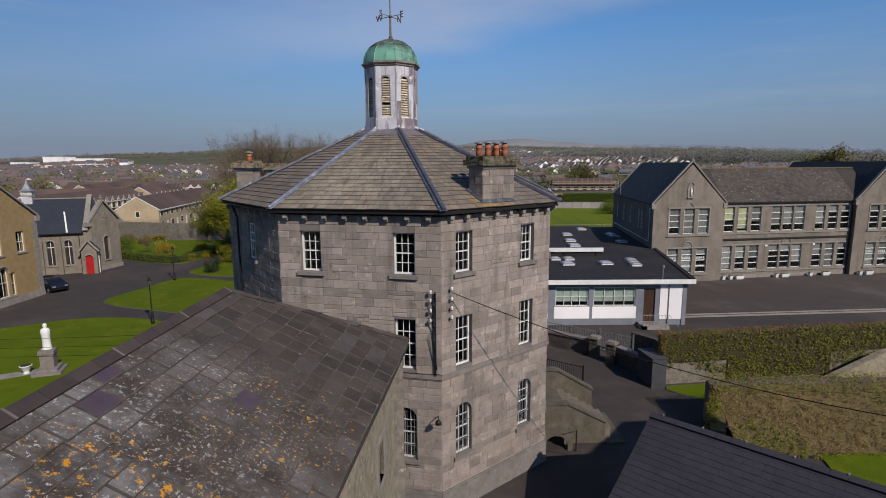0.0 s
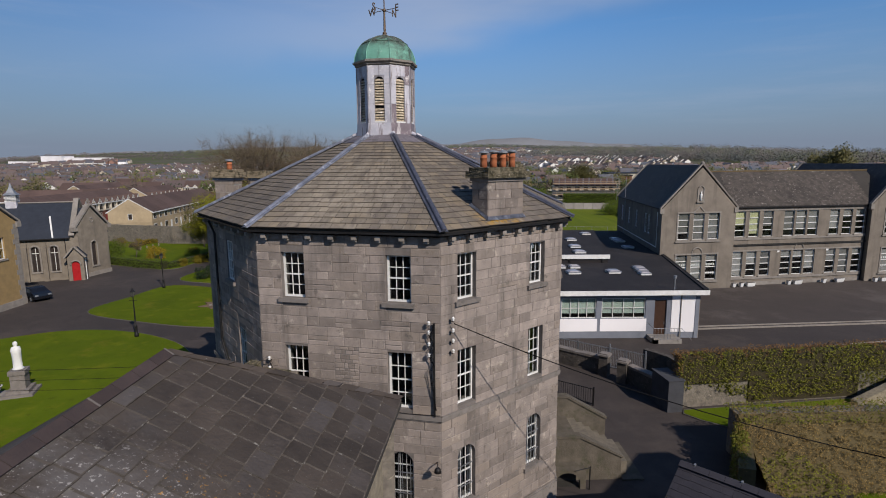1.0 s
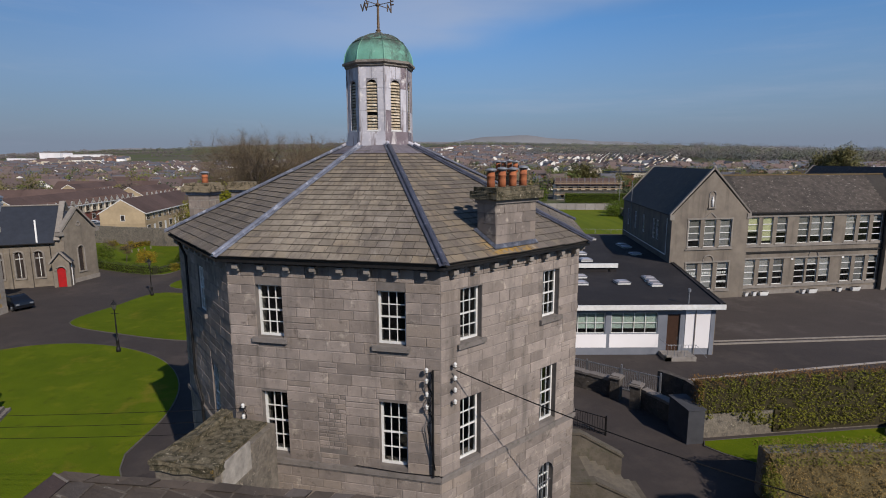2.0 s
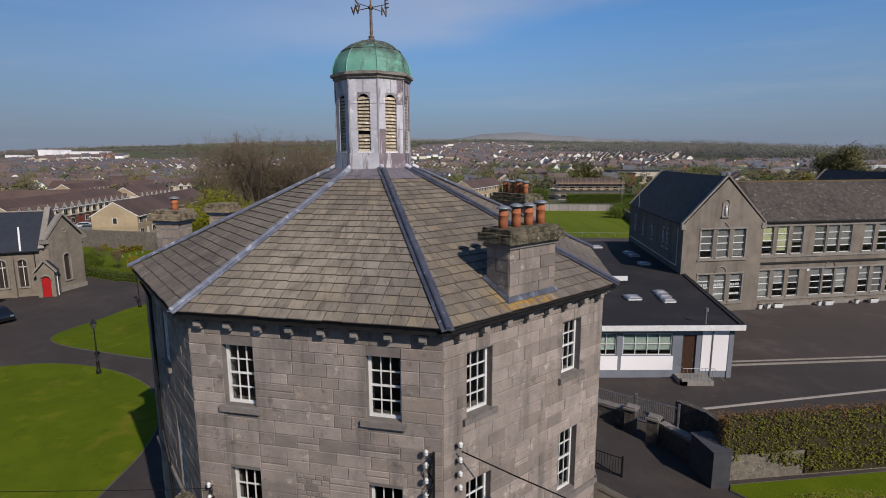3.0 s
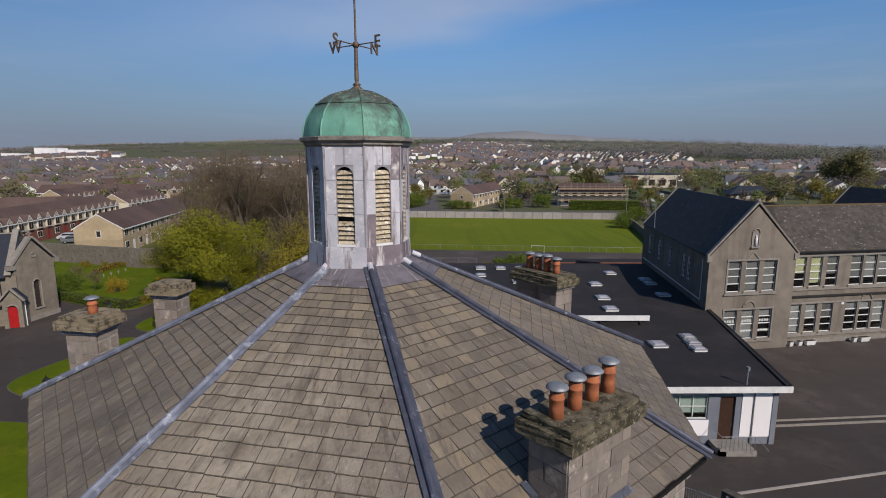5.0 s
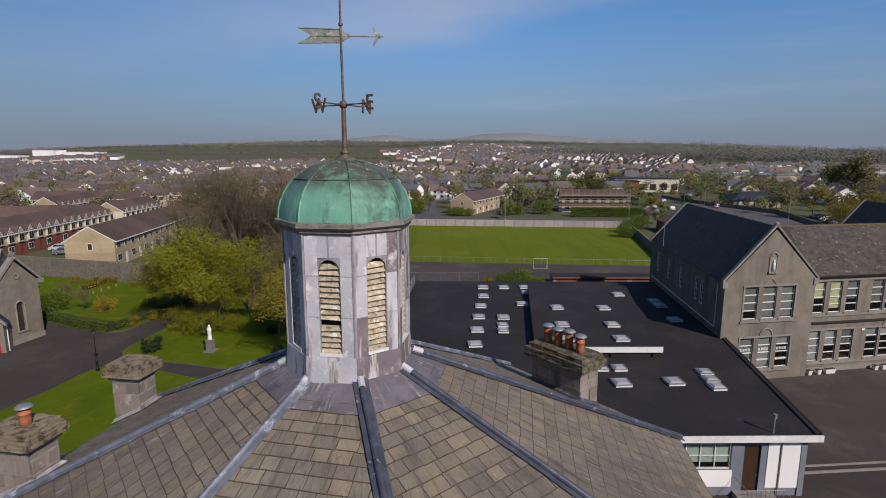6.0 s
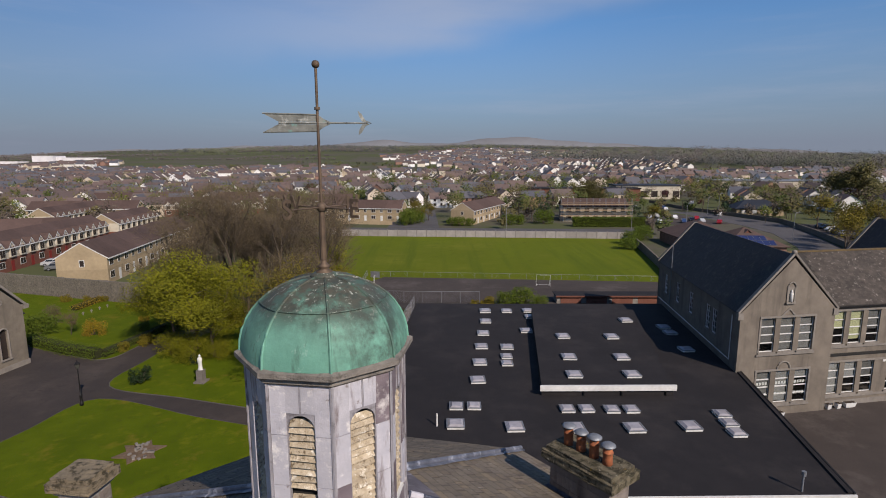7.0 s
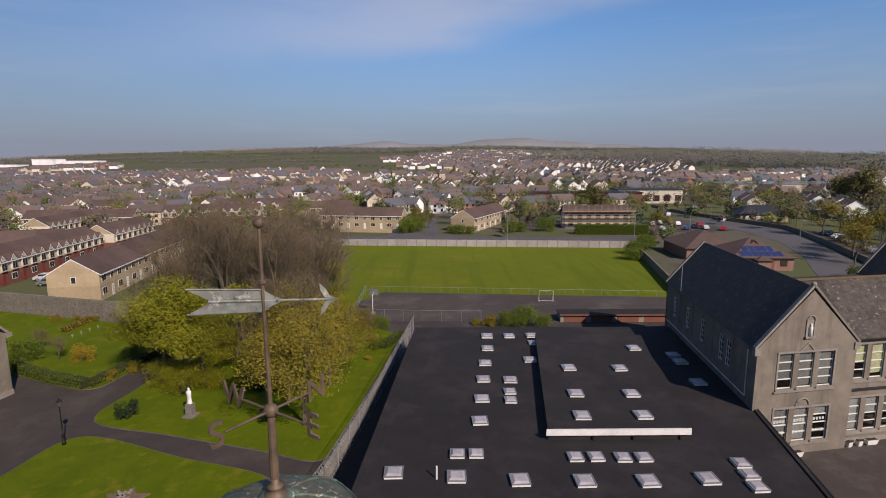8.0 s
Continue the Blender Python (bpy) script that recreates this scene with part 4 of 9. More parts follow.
# the arrow: split tail plates, shaft and barbed head, pointing east-north-east
am = pose(-0.01, 0, 2.42, 0, 0, 4)
bm = bmesh.new()
for s, zz in ((1, 0.02), (-1, -0.02)):
    slab(bm, [am @ Vector(v) for v in ((-0.84, 0.0, s * 0.145), (-0.60, 0, zz), (0.02, 0, zz), (0.02, 0, s * 0.115), (0.0, 0, s * 0.125))], 0.012)
tube(bm, [am @ Vector((-0.84, 0, 0.145)), am @ Vector((0.02, 0, 0.125))], 0.012, 5)
tube(bm, [am @ Vector((-0.84, 0, -0.145)), am @ Vector((0.02, 0, -0.125))], 0.012, 5)
part("tail", bm, M["verdigris"], vane, "split verdigris tail plate")
bm = bmesh.new()
slab(bm, [am @ Vector(v) for v in ((0.02, 0.004, -0.115), (0.10, 0.004, -0.06), (0.20, 0.004, -0.015), (0.20, 0.004, 0.015), (0.10, 0.004, 0.06), (0.02, 0.004, 0.115))], 0.016)
tube(bm, [am @ Vector((-0.6, 0, 0)), am @ Vector((0.78, 0, 0.0))], 0.020, 6, 0.012)
for s in (1, -1):
    slab(bm, [am @ Vector(v) for v in ((0.84, 0.0, 0.0), (0.74, 0, s * 0.045), (0.69, 0, s * 0.13), (0.63, 0, s * 0.19), (0.64, 0, s * 0.11), (0.69, 0, s * 0.02))][::s], 0.012)
part("arrow", bm, M["verdigris"], vane)


# chimney stacks, each standing through the roof
def roof_z(x, y):
    """Height of the roof over a plan point (house frame)."""
    best = 1e9
    for k in range(8):
        a, b, c = ring_pt(k, 1.0), ring_pt(k + 1, 1.0), ring_pt(k, 0.2)
        n = (b - a).cross(c - a).normalized()
        best = min(best, a.z - (n.x * (x - a.x) + n.y * (y - a.y)) / n.z)
    return best


M["cap_sand"] = mat("sandy weathered capstone", (0.30, 0.245, 0.165), (0.17, 0.14, 0.095), 5, 0.95, bump=0.8, stain=[((0.06, 0.05, 0.03), 5, 0.52, 0.60), ((0.30, 0.20, 0.04), 6, 0.63, 0.70)])
M["lime_smear"] = mat("white lime pointing", (0.40, 0.375, 0.335), (0.22, 0.205, 0.185), 4, 0.95, bump=0.4)


def stack(x, y, rz, lx, ly, top, pots, cowl=True):
    west = lx < 1.5
    m = pose(x - HX, y - HY, 0, 0, 0, rz)
    z0 = 12.0
    body = top - 0.52
    s = part("chimney", boxes((-lx / 2 + 0.012, lx / 2 - 0.012, -ly / 2 + 0.012, ly / 2 - 0.012, z0, body), m=m), M["lime_smear"] if west else M["mortar"], house, "cut limestone chimney stack with mossy cap")
    # courses of cut stone
    z, i = z0, 0
    while z < body - 0.05:
        z1 = min(z + 0.33, body)
        for ax, (la, lb) in enumerate(((lx, ly), (ly, lx))):
            n = max(1, round(la / 0.55))
            cuts = [-la / 2] + [(-la / 2 + la * (j + (0.5 if (i + ax) % 2 else 0.0) + random.uniform(-0.12, 0.12)) / n) for j in range(0 if (i + ax) % 2 else 1, n)] + [la / 2]
            for sd in (-1, 1):
                for u0, u1 in zip(cuts, cuts[1:]):
                    if u1 - u0 < 0.08:
                        continue
                    q = bmesh.new()
                    e = (0.035 if ax else 0.012) if west else 0.006
                    d0, d1 = sorted((sd * (lb / 2 - 0.05), sd * (lb / 2 + random.uniform(0, 0.012))))
                    if ax == 0:
                        box(q, u0 + e, u1 - e, d0, d1, z + e, z1 - e, m)
                    else:
                        box(q, d0, d1, u0 + e + 0.02, u1 - e - 0.02, z + e, z1 - e, m)
                    part("stone", q, M["ashlar"], s)
        z, i = z1, i + 1
    part("neck", boxes((-lx / 2 - 0.06, lx / 2 + 0.06, -ly / 2 - 0.06, ly / 2 + 0.06, body - 0.02, body + 0.10), m=m), M["lead"] if west else M["dressed"], s)
    bm = boxes((-lx / 2 - 0.17, lx / 2 + 0.17, -ly / 2 - 0.17, ly / 2 + 0.17, body + 0.10, body + 0.34), m=m)
    bmesh.ops.subdivide_edges(bm, edges=bm.edges, cuts=5, use_grid_fill=True)
    for v in bm.verts:
        v.co += Vector((random.uniform(-1, 1), random.uniform(-1, 1), random.uniform(-1, 0.6))) * 0.009
    part("cap", bm, M["cap_sand"] if west else M["mossy"], s)
    bm = boxes((-lx / 2 - 0.08, lx / 2 + 0.08, -ly / 2 - 0.08, ly / 2 + 0.08, body + 0.3, body + 0.46), m=m)
    bmesh.ops.subdivide_edges(bm, edges=bm.edges, cuts=6, use_grid_fill=True)
    for v in bm.verts:
        v.co += Vector((random.uniform(-1, 1), random.uniform(-1, 1), random.uniform(-1, 1))) * 0.012
    part("flaunching", bm, M["cap_sand"] if west else M["mossy"], s)
    for u in pots:
        c = m @ Vector((u, 0, body + 0.42))
        h = 0.38 if west else random.uniform(0.46, 0.54)
        g = 0.84
        q = lathe(bmesh.new(), [(0.150 * g, c.z), (0.142 * g, c.z + h * 0.45), (0.142 * g, c.z + h * 0.72), (0.155 * g, c.z + h * 0.74), (0.155 * g, c.z + h * 0.79), (0.135 * g, c.z + h * 0.8), (0.135 * g, c.z + h)], 14, c.x, c.y)
        part("pot", q, M["terracotta"], s, "orange terracotta chimney pot")
        z = c.z + h
        q = lathe(bmesh.new(), [(0.105, z - 0.02), (0.105, z + 0.05), (0.185, z + 0.055), (0.185, z + 0.07), (0.13, z + 0.11), (0.04, z + 0.135)], 14, c.x, c.y)
        part("cowl", q, M["cowl"], s, "grey metal cowl on the pot")
    # lead flashing along the roof, one strip a side
    cs = [(-1, -1), (1, -1), (1, 1), (-1, 1)]
    for a, b in zip(cs, cs[1:] + cs[:1]):
        q, lo, hi = bmesh.new(), [], []
        for t in range(7):
            f = t / 6
            p = (a[0] + (b[0] - a[0]) * f, a[1] + (b[1] - a[1]) * f)
            w, o = (m @ Vector((p[0] * (lx / 2 + d), p[1] * (ly / 2 + d), 0)) for d in (0.02, 0.09))
            hi.append(q.verts.new((w.x, w.y, roof_z(w.x, w.y) + 0.15)))
            lo.append(q.verts.new((o.x, o.y, roof_z(o.x, o.y) + 0.055)))
        for t in range(6):
            q.faces.new((lo[t], lo[t + 1], hi[t + 1], hi[t]))
        bmesh.ops.solidify(q, geom=q.faces[:], thickness=0.012)
        part("flashing", q, M["lead_white"] if lx < 1.5 else M["lead"], s)
    return s


stack(1.98, 21.78, 40, 1.78, 0.80, 14.48, (-0.72, -0.24, 0.24, 0.72))
stack(3.12, 31.25, -52.4, 1.82, 0.80, 14.70, (-0.66, -0.26, 0.14, 0.54))
stack(-9.9, 27.3, -8, 0.92, 0.76, 14.40, (0.10,))
stack(-9.78, 31.35, -8, 0.86, 0.74, 14.28, ())

# rain pipes, service brackets and wires on the house
m0, l0 = house_frame(0)
m1, l1 = house_frame(1)
m2, l2 = house_frame(2)
bm = bmesh.new()
tube(bm, [m0 @ Vector((1.6, -0.3, 12.25)), m0 @ Vector((1.6, -0.1, 11.7)), m0 @ Vector((1.6, -0.1, 7.0)), m0 @ Vector((2.4, -0.1, 6.2)), m0 @ Vector((2.4, -0.1, 0.1))], 0.05, 8)
part("rain_pipe", bm, M["black"], house, "black cast iron rain pipe")
bm = bmesh.new()
tube(bm, [m1 @ Vector((l1 - 0.2, -0.12, 9.35)), m1 @ Vector((l1 - 0.2, -0.12, 6.05))], 0.035, 8)
part("service_pole", bm, M["black"], house, "iron service pole on the corner")


def insulators(spots):
    """Porcelain insulators on short pins off the wall."""
    for mm_, u, z in spots:
        p, w = mm_ @ Vector((u, -0.20, z)), mm_ @ Vector((u, 0.0, z - 0.03))
        q = lathe(bmesh.new(), [(0.02, p.z), (0.055, p.z + 0.03), (0.03, p.z + 0.06), (0.06, p.z + 0.09), (0.03, p.z + 0.14)], 10, p.x, p.y)
        ins = part("insulator", q, M["white"], house, "white porcelain insulator")
        part("pin", tube(bmesh.new(), [w, p + Vector((0, 0, -0.03)), p + Vector((0, 0, 0.02))], 0.012, 5), M["black"], ins)


insulators([(m1, l1 - 0.36, z) for z in (9.30, 8.98, 8.58, 8.20)] + [(m2, 0.38, z) for z in (9.38, 8.98, 8.62, 8.26)] + [(m1, 0.36, z) for z in (7.66, 7.30, 6.95, 6.55)])
for q in range(3):
    pts = [m1 @ Vector((l1 - 0.26 + 0.09 * math.sin(i * 1.9 + q), -0.16 - 0.03 * q, 9.3 - i * 0.2)) for i in range(9)]
    runs = [(pts + [m1 @ Vector((l1 - 0.17 + 0.02 * q, -0.15, 6.3))], 0.012)]
    runs.append(([m1 @ Vector((0.38 + 0.06 * math.sin(i * 1.9 + q * 2), -0.15, 7.7 - i * 0.16)) for i in range(9)], 0.010))
    if q == 0:
        runs.append(([m1 @ Vector((l1 - 2.6, -0.1, 6.12)), m1 @ Vector((l1 - 1.2, -0.1, 6.06)), m1 @ Vector((l1, -0.12, 6.1))], 0.014))
    for pts, r in runs:
        part("cable", tube(bmesh.new(), pts, r, 5), M["cable"], house, "black cable run on the stone")
# lamp on the corner
bm = bmesh.new()
p = m1 @ Vector((l1 - 0.12, -0.05, 4.35))
tube(bm, [p, p + Vector((0, -0.35, 0.12)), p + Vector((0, -0.45, 0.05))], 0.02, 6)
lathe(bm, [(0.03, p.z - 0.12), (0.13, p.z - 0.1), (0.10, p.z + 0.02), (0.03, p.z + 0.08)], 10, p.x, p.y - 0.45)
part("wall_lamp", bm, M["black"], house, "small dark wall lamp")


def sagging(name, a, b, sag, r, label):
    a, b = Vector(a), Vector(b)
    pts = [a.lerp(b, i / 20) - Vector((0, 0, sag * 4 * (i / 20) * (1 - i / 20))) for i in range(21)]
    return tagged(part(name, tube(bmesh.new(), pts, r, 5), M["cable"]), label, "cable")


wp = Vector((HX, HY, 0)) + m2 @ Vector((0.38, -0.24, 9.30))
sagging("overhead_wire", wp, (25.5, 13.4, 6.0), 1.5, 0.017, "black overhead wire from the house corner bracket")
wp1 = Vector((HX, HY, 0)) + m1 @ Vector((0.36, -0.24, 7.66))
for dz in (0, 0.4, 0.8):
    sagging("overhead_wire", wp1 - Vector((0, 0, dz)), (-60, 26.0, 7.6 - dz), 1.2, 0.008, "thin overhead wire over the front lawn")

# ---------------------------------------------------------------- entrance steps on the east side
steps = thing("entrance_steps", 5.2, 26.4, 0, 2, "grey stone outdoor steps with sloping parapets", "steps")
for i in range(6):
    part("step", boxes((0.9 + i * 0.40, 0.9 + (i + 1) * 0.40 + 0.03, -0.95, 1.05, 0, 1.95 - i * 0.24)), M["step_tread"], steps)
part("landing", boxes((-0.3, 0.9, -0.95, 1.05, 0, 2.05)), M["step_stone"], steps)
part("foot_path", boxes((3.0, 4.0, -1.4, 1.9, 0, 0.10)), M["step_stone"], steps)
for y, z0, z1 in ((-1.25, 2.12, 1.12), (1.05, 3.0, 1.86)):
    bm = bmesh.new()
    pts = [(-0.3, 0), (2.95, 0), (2.95, z1), (1.0, z0), (-0.3, z0)]
    f = [bm.verts.new((x, y, z)) for x, z in pts]
    b = [bm.verts.new((x, y + 0.3, z)) for x, z in pts]
    bm.faces.new(f), bm.faces.new(b[::-1])
    for i in range(5):
        bm.faces.new((f[(i + 1) % 5], f[i], b[i], b[(i + 1) % 5]))
    part("parapet", bm, M["step_stone"], steps)
    bm = bmesh.new()
    slab(bm, [(-0.3, y - 0.06, z0 + 0.1), (1.02, y - 0.06, z0 + 0.1), (1.02, y + 0.36, z0 + 0.1), (-0.3, y + 0.36, z0 + 0.1)], 0.1)
    slab(bm, [(1.02, y - 0.06, z0 + 0.1), (3.02, y - 0.06, z1 + 0.08), (3.02, y + 0.36, z1 + 0.08), (1.02, y + 0.36, z0 + 0.1)], 0.1)
    part("coping", bm, M["step_stone"], steps)
# basement arch with a small iron rail
bm = bmesh.new()
wall(bm, pose(-0.5, -1.95, 0), 1.6, 0, 0.95, 0.2, [(0.2, 1.35, 0, 0.82)])
arch_fill(bm, pose(-0.5, -1.95, 0), 0.2, 1.35, 0.3, 0.82, 0.2)
box(bm, -0.5, 1.1, -1.75, -1.25, 0.9, 0.95)
part("area_arch", bm, M["step_stone"], steps)
# floor and back coloured near-black for the shade inside the arch
part("area_floor", boxes((-0.3, 0.85, -1.75, -1.26, 0.021, 0.05), (-0.3, 0.85, -1.29, -1.26, 0.05, 0.85)), M["dark"], steps)
bm = bmesh.new()
tube(bm, [(1.25, -2.0, 0), (1.25, -2.0, 1.15)], 0.03, 6), tube(bm, [(1.25, -2.0, 1.1), (0.6, -2.0, 0.95)], 0.02, 6)
part("handrail", bm, M["black"], steps)
rail = thing("area_railing", 7.0, 34.3, 0, -36, "black iron area railing with upright bars", "railing")
for x in [i * 0.145 for i in range(18)]:
    part("bar", tube(bmesh.new(), [(x, 0, 0.02), (x, 0, 1.1)], 0.014, 5), M["black"], rail)
for z in (0.12, 1.05):
    part("rail", boxes((-0.02, 2.5, -0.02, 0.02, z, z + 0.04)), M["black"], rail)
part("post", boxes((2.48, 2.56, -0.04, 0.04, 0, 1.2)), M["black"], rail)

# ---------------------------------------------------------------- flat-roofed school annexe
AZ = 4.2
AX, AY = 8.0, 62.0
annex = thing("flat_roofed_annexe", AX, AY, 0, 0, "single-storey school annexe with black felt roof and white front", "school building")
A_SW, A_SE, A_E, A_NE, A_NW = (-6.6, 44.6), (21.55, 44.8), (24.85, 62.2), (27.4, 83.6), (-3.72, 83.9)
FRONT = 45.3


def a_poly(pts, z0, z1):
    return prism(bmesh.new(), [(x - AX, y - AY) for x, y in pts], z0, z1)


part("roof", a_poly([A_SW, A_SE, A_E, A_NE, A_NW], AZ - 0.1, AZ), M["felt"], annex, "black bitumen felt roof")
part("fascia", a_poly([(-6.6, 44.5), (21.75, 44.7), (21.75, 44.8), (-6.6, 44.6)], AZ - 0.37, AZ + 0.02), M["white"], annex, "white fascia board")
part("kerb", a_poly([(21.35, 44.9), (21.62, 44.86), (24.95, 62.1), (24.7, 62.1)], AZ, AZ + 0.10), M["felt"], annex)
part("fascia", a_poly([(21.62, 44.8), (21.72, 44.8), (25.05, 62.1), (24.95, 62.1)], AZ - 0.35, AZ + 0.12), M["black"], annex)
part("kerb", a_poly([(-6.6, 44.6), (-6.35, 44.6), (-3.5, 83.9), (-3.72, 83.9)], AZ, AZ + 0.09), M["felt"], annex)
part("seam", a_poly([(-5.3, 52.0), (-5.05, 52.0), (-3.0, 80.0), (-3.25, 80.0)], AZ, AZ + 0.02), M["felt"], annex)
part("raised_roof", a_poly([(7.1, 57.2), (17.25, 57.2), (21.7, 78.4), (10.0, 79.0)], AZ, AZ + 0.74), M["felt"], annex)
part("raised_fascia", a_poly([(6.95, 57.0), (17.4, 57.0), (17.45, 57.2), (7.0, 57.2)], AZ + 0.44, AZ + 0.86), M["white"], annex, "white fascia board")
for x in (10.3, 13.2, 16.6):
    part("outlet", a_poly([(x, 57.05), (x + 0.12, 57.05), (x + 0.12, 57.19), (x, 57.19)], AZ, AZ + 0.44), M["black"], annex)
part("wall", a_poly([(-6.2, 46.0), (-5.9, 46.0), (-3.4, 83.4), (-3.7, 83.4)], 0, AZ - 0.1), M["concrete"], annex)
part("wall", a_poly([(-3.4, 83.2), (27.2, 83.0), (27.2, 83.4), (-3.4, 83.6)], 0, AZ - 0.1), M["trim"], annex)
part("wall", a_poly([(21.0, FRONT), (21.3, FRONT), (24.5, 62.1), (24.2, 62.1)], 0, AZ - 0.1), M["render"], annex)
# front wall in the frame x from -6.2, outside to the south
fm = pose(-6.2 - AX, FRONT - AY, 0)
FH = [(u, u + 3.05, 1.75, 3.45) for u in (1.4, 5.0, 8.6, 12.2, 15.8)] + [(19.35, 23.0, 1.75, 3.45), (23.75, 24.75, 0.15, 3.3)]
FH = [h for h in FH if h[0] != 15.8] + [(16.0, 18.9, 1.75, 3.45)]
part("wall", wall(bmesh.new(), fm, 27.3, 0, AZ - 0.1, 0.3, FH), M["render_blue"], annex, "blue-grey wall")
for h in FH[:-2] + [FH[-1]]:
    window(annex, fm, *h, cols=4, rows=2, deep=0.08, bar=0.05, sill=False, meet=False, blind=random.choice(((0.95, "blind_g"), (0.8, "blind_g"), (0.6, "blind_g"))))
    part("panel", boxes((h[0] - 0.1, h[1] + 0.1, -0.03, 0.0, 0.62, 1.70), m=fm), M["white_wall"], annex, "white panel below the window")
part("panel", boxes((25.15, 27.1, -0.04, 0.0, 0.55, 3.7), m=fm), M["white_wall"], annex, "white rendered end bay")
part("pilaster", boxes((27.1, 27.42, -0.08, 0.0, 0, 3.75), m=fm), M["render_blue"], annex)
part("down_pipe", tube(bmesh.new(), [fm @ Vector(p) for p in ((25.9, -0.09, 0.1), (25.9, -0.09, 3.8))], 0.04, 6), M["concrete"], annex)
door = part("door", boxes((23.78, 24.72, 0.12, 0.17, 0.17, 3.28), m=fm), mat("brown door", (0.06, 0.03, 0.018), None, 4, 0.5), annex, "dark brown timber door")
part("door_handle", tube(bmesh.new(), [fm @ Vector((24.62, 0.08, 1.2)), fm @ Vector((24.62, 0.08, 1.45))], 0.02, 6), M["cowl"], door)
stoop = part("stoop", boxes((23.2, 25.5, -1.5, 0.0, 0, 0.35), (23.2, 23.6, -1.5, -1.2, 0.0, 0.5), m=fm), M["concrete"], annex, "concrete stoop")
for i in range(9):
    x = 23.3 + i * 0.26
    part("bar", tube(bmesh.new(), [fm @ Vector((x, -1.42, 0.35)), fm @ Vector((x, -1.42, 1.3))], 0.016, 5), M["cowl"], stoop)
part("rail", tube(bmesh.new(), [fm @ Vector(p) for p in ((23.25, -0.1, 1.3), (23.25, -1.42, 1.3), (25.45, -1.42, 1.3), (26.3, -1.42, 0.3))], 0.022, 6), M["cowl"], stoop)
sp = tube(bmesh.new(), [(19.0 - AX, 45.1 - AY, AZ), (19.0 - AX, 45.1 - AY, AZ + 1.0)], 0.05, 8)
tube(sp, [(19.0 - AX, 45.1 - AY, AZ + 0.95), (19.0 - AX, 45.1 - AY, AZ + 1.2)], 0.12, 10)
part("soil_pipe", sp, M["cowl"], annex, "grey vent pipe with cowl")
part("roof_post", tube(bmesh.new(), [(-0.9 - AX, 52.5 - AY, AZ), (-0.9 - AX, 52.5 - AY, AZ + 0.9)], 0.06, 8), M["white"], annex, "short white vent post")

# skylights
M["acrylic"] = mat("milky acrylic", (0.42, 0.40, 0.42), (0.30, 0.285, 0.30), 3, 0.2, bump=0.02, spec=0.5, coat=0.3)


def make_skylight():
    s = thing("skylight", 0, 0, 0, 0, "white framed acrylic roof light on felt roof", "skylight", "roof lights on the annexe")
    part("upstand", boxes((-0.62, 0.62, -0.62, 0.62, 0, 0.16)), M["white"], s)
    bm = boxes((-0.66, 0.66, -0.66, -0.58, 0.16, 0.22), (-0.66, 0.66, 0.58, 0.66, 0.16, 0.22), (-0.66, -0.58, -0.58, 0.58, 0.16, 0.22), (0.58, 0.66, -0.58, 0.58, 0.16, 0.22))
    part("frame", bm, M["cowl"], s)
    bm = bmesh.new()
    lo = [bm.verts.new((sx * 0.57, sy * 0.57, 0.19)) for sx, sy in ((-1, -1), (1, -1), (1, 1), (-1, 1))]
    hi = [bm.verts.new((sx * 0.40, sy * 0.40, 0.31)) for sx, sy in ((-1, -1), (1, -1), (1, 1), (-1, 1))]
    bm.faces.new(hi)
    for i in range(4):
        bm.faces.new((lo[i], lo[(i + 1) % 4], hi[(i + 1) % 4], hi[i]))
    part("dome", bm, M["acrylic"], s, "translucent acrylic dome")
    return s


SKY = [(4.7, 80.3), (7.25, 80.3), (9.8, 80.4), (9.7, 77.9), (4.4, 76.2), (8.4, 72.8), (3.8, 72.0), (3.3, 68.0), (5.76, 67.8), (5.4, 65.3), (5.25, 63.6), (2.85, 63.9), (2.4, 60.0), (0.5, 55.3), (1.8, 55.3),
       (-3.68, 53.1), (0.37, 52.6), (4.35, 52.2), (8.4, 52.05), (12.36, 52.0), (8.5, 54.8), (9.9, 54.8), (11.7, 54.7), (13.1, 54.7), (16.2, 52.2), (19.25, 53.9), (19.05, 52.6), (18.85, 51.3), (23.4, 73.9), (23.3, 72.0), (22.7, 67.0)]
SKY_UP = [(11.35, 68.8), (16.05, 68.6), (10.6, 63.2), (15.2, 63.1), (10.1, 59.3), (14.75, 59.3), (19.3, 74.0)]
first = make_skylight()
spots = [(x, y, AZ) for x, y in SKY] + [(x, y, AZ + 0.74) for x, y in SKY_UP]
SMALL = {(0.5, 55.3), (1.8, 55.3), (8.5, 54.8), (9.9, 54.8), (11.7, 54.7), (13.1, 54.7), (19.25, 53.9), (19.05, 52.6), (18.85, 51.3), (5.4, 65.3), (5.25, 63.6)}
for i, (x, y, z) in enumerate(spots):
    m = pose(x, y, z, 0, 0, random.uniform(-2, 3))
    if i == 0:
        first.matrix_world = m
    else:
        c = copy_thing(first, m)
        k = 0.78 if (x, y) in SMALL else 0.94
        c.scale = (k, k, 0.9)

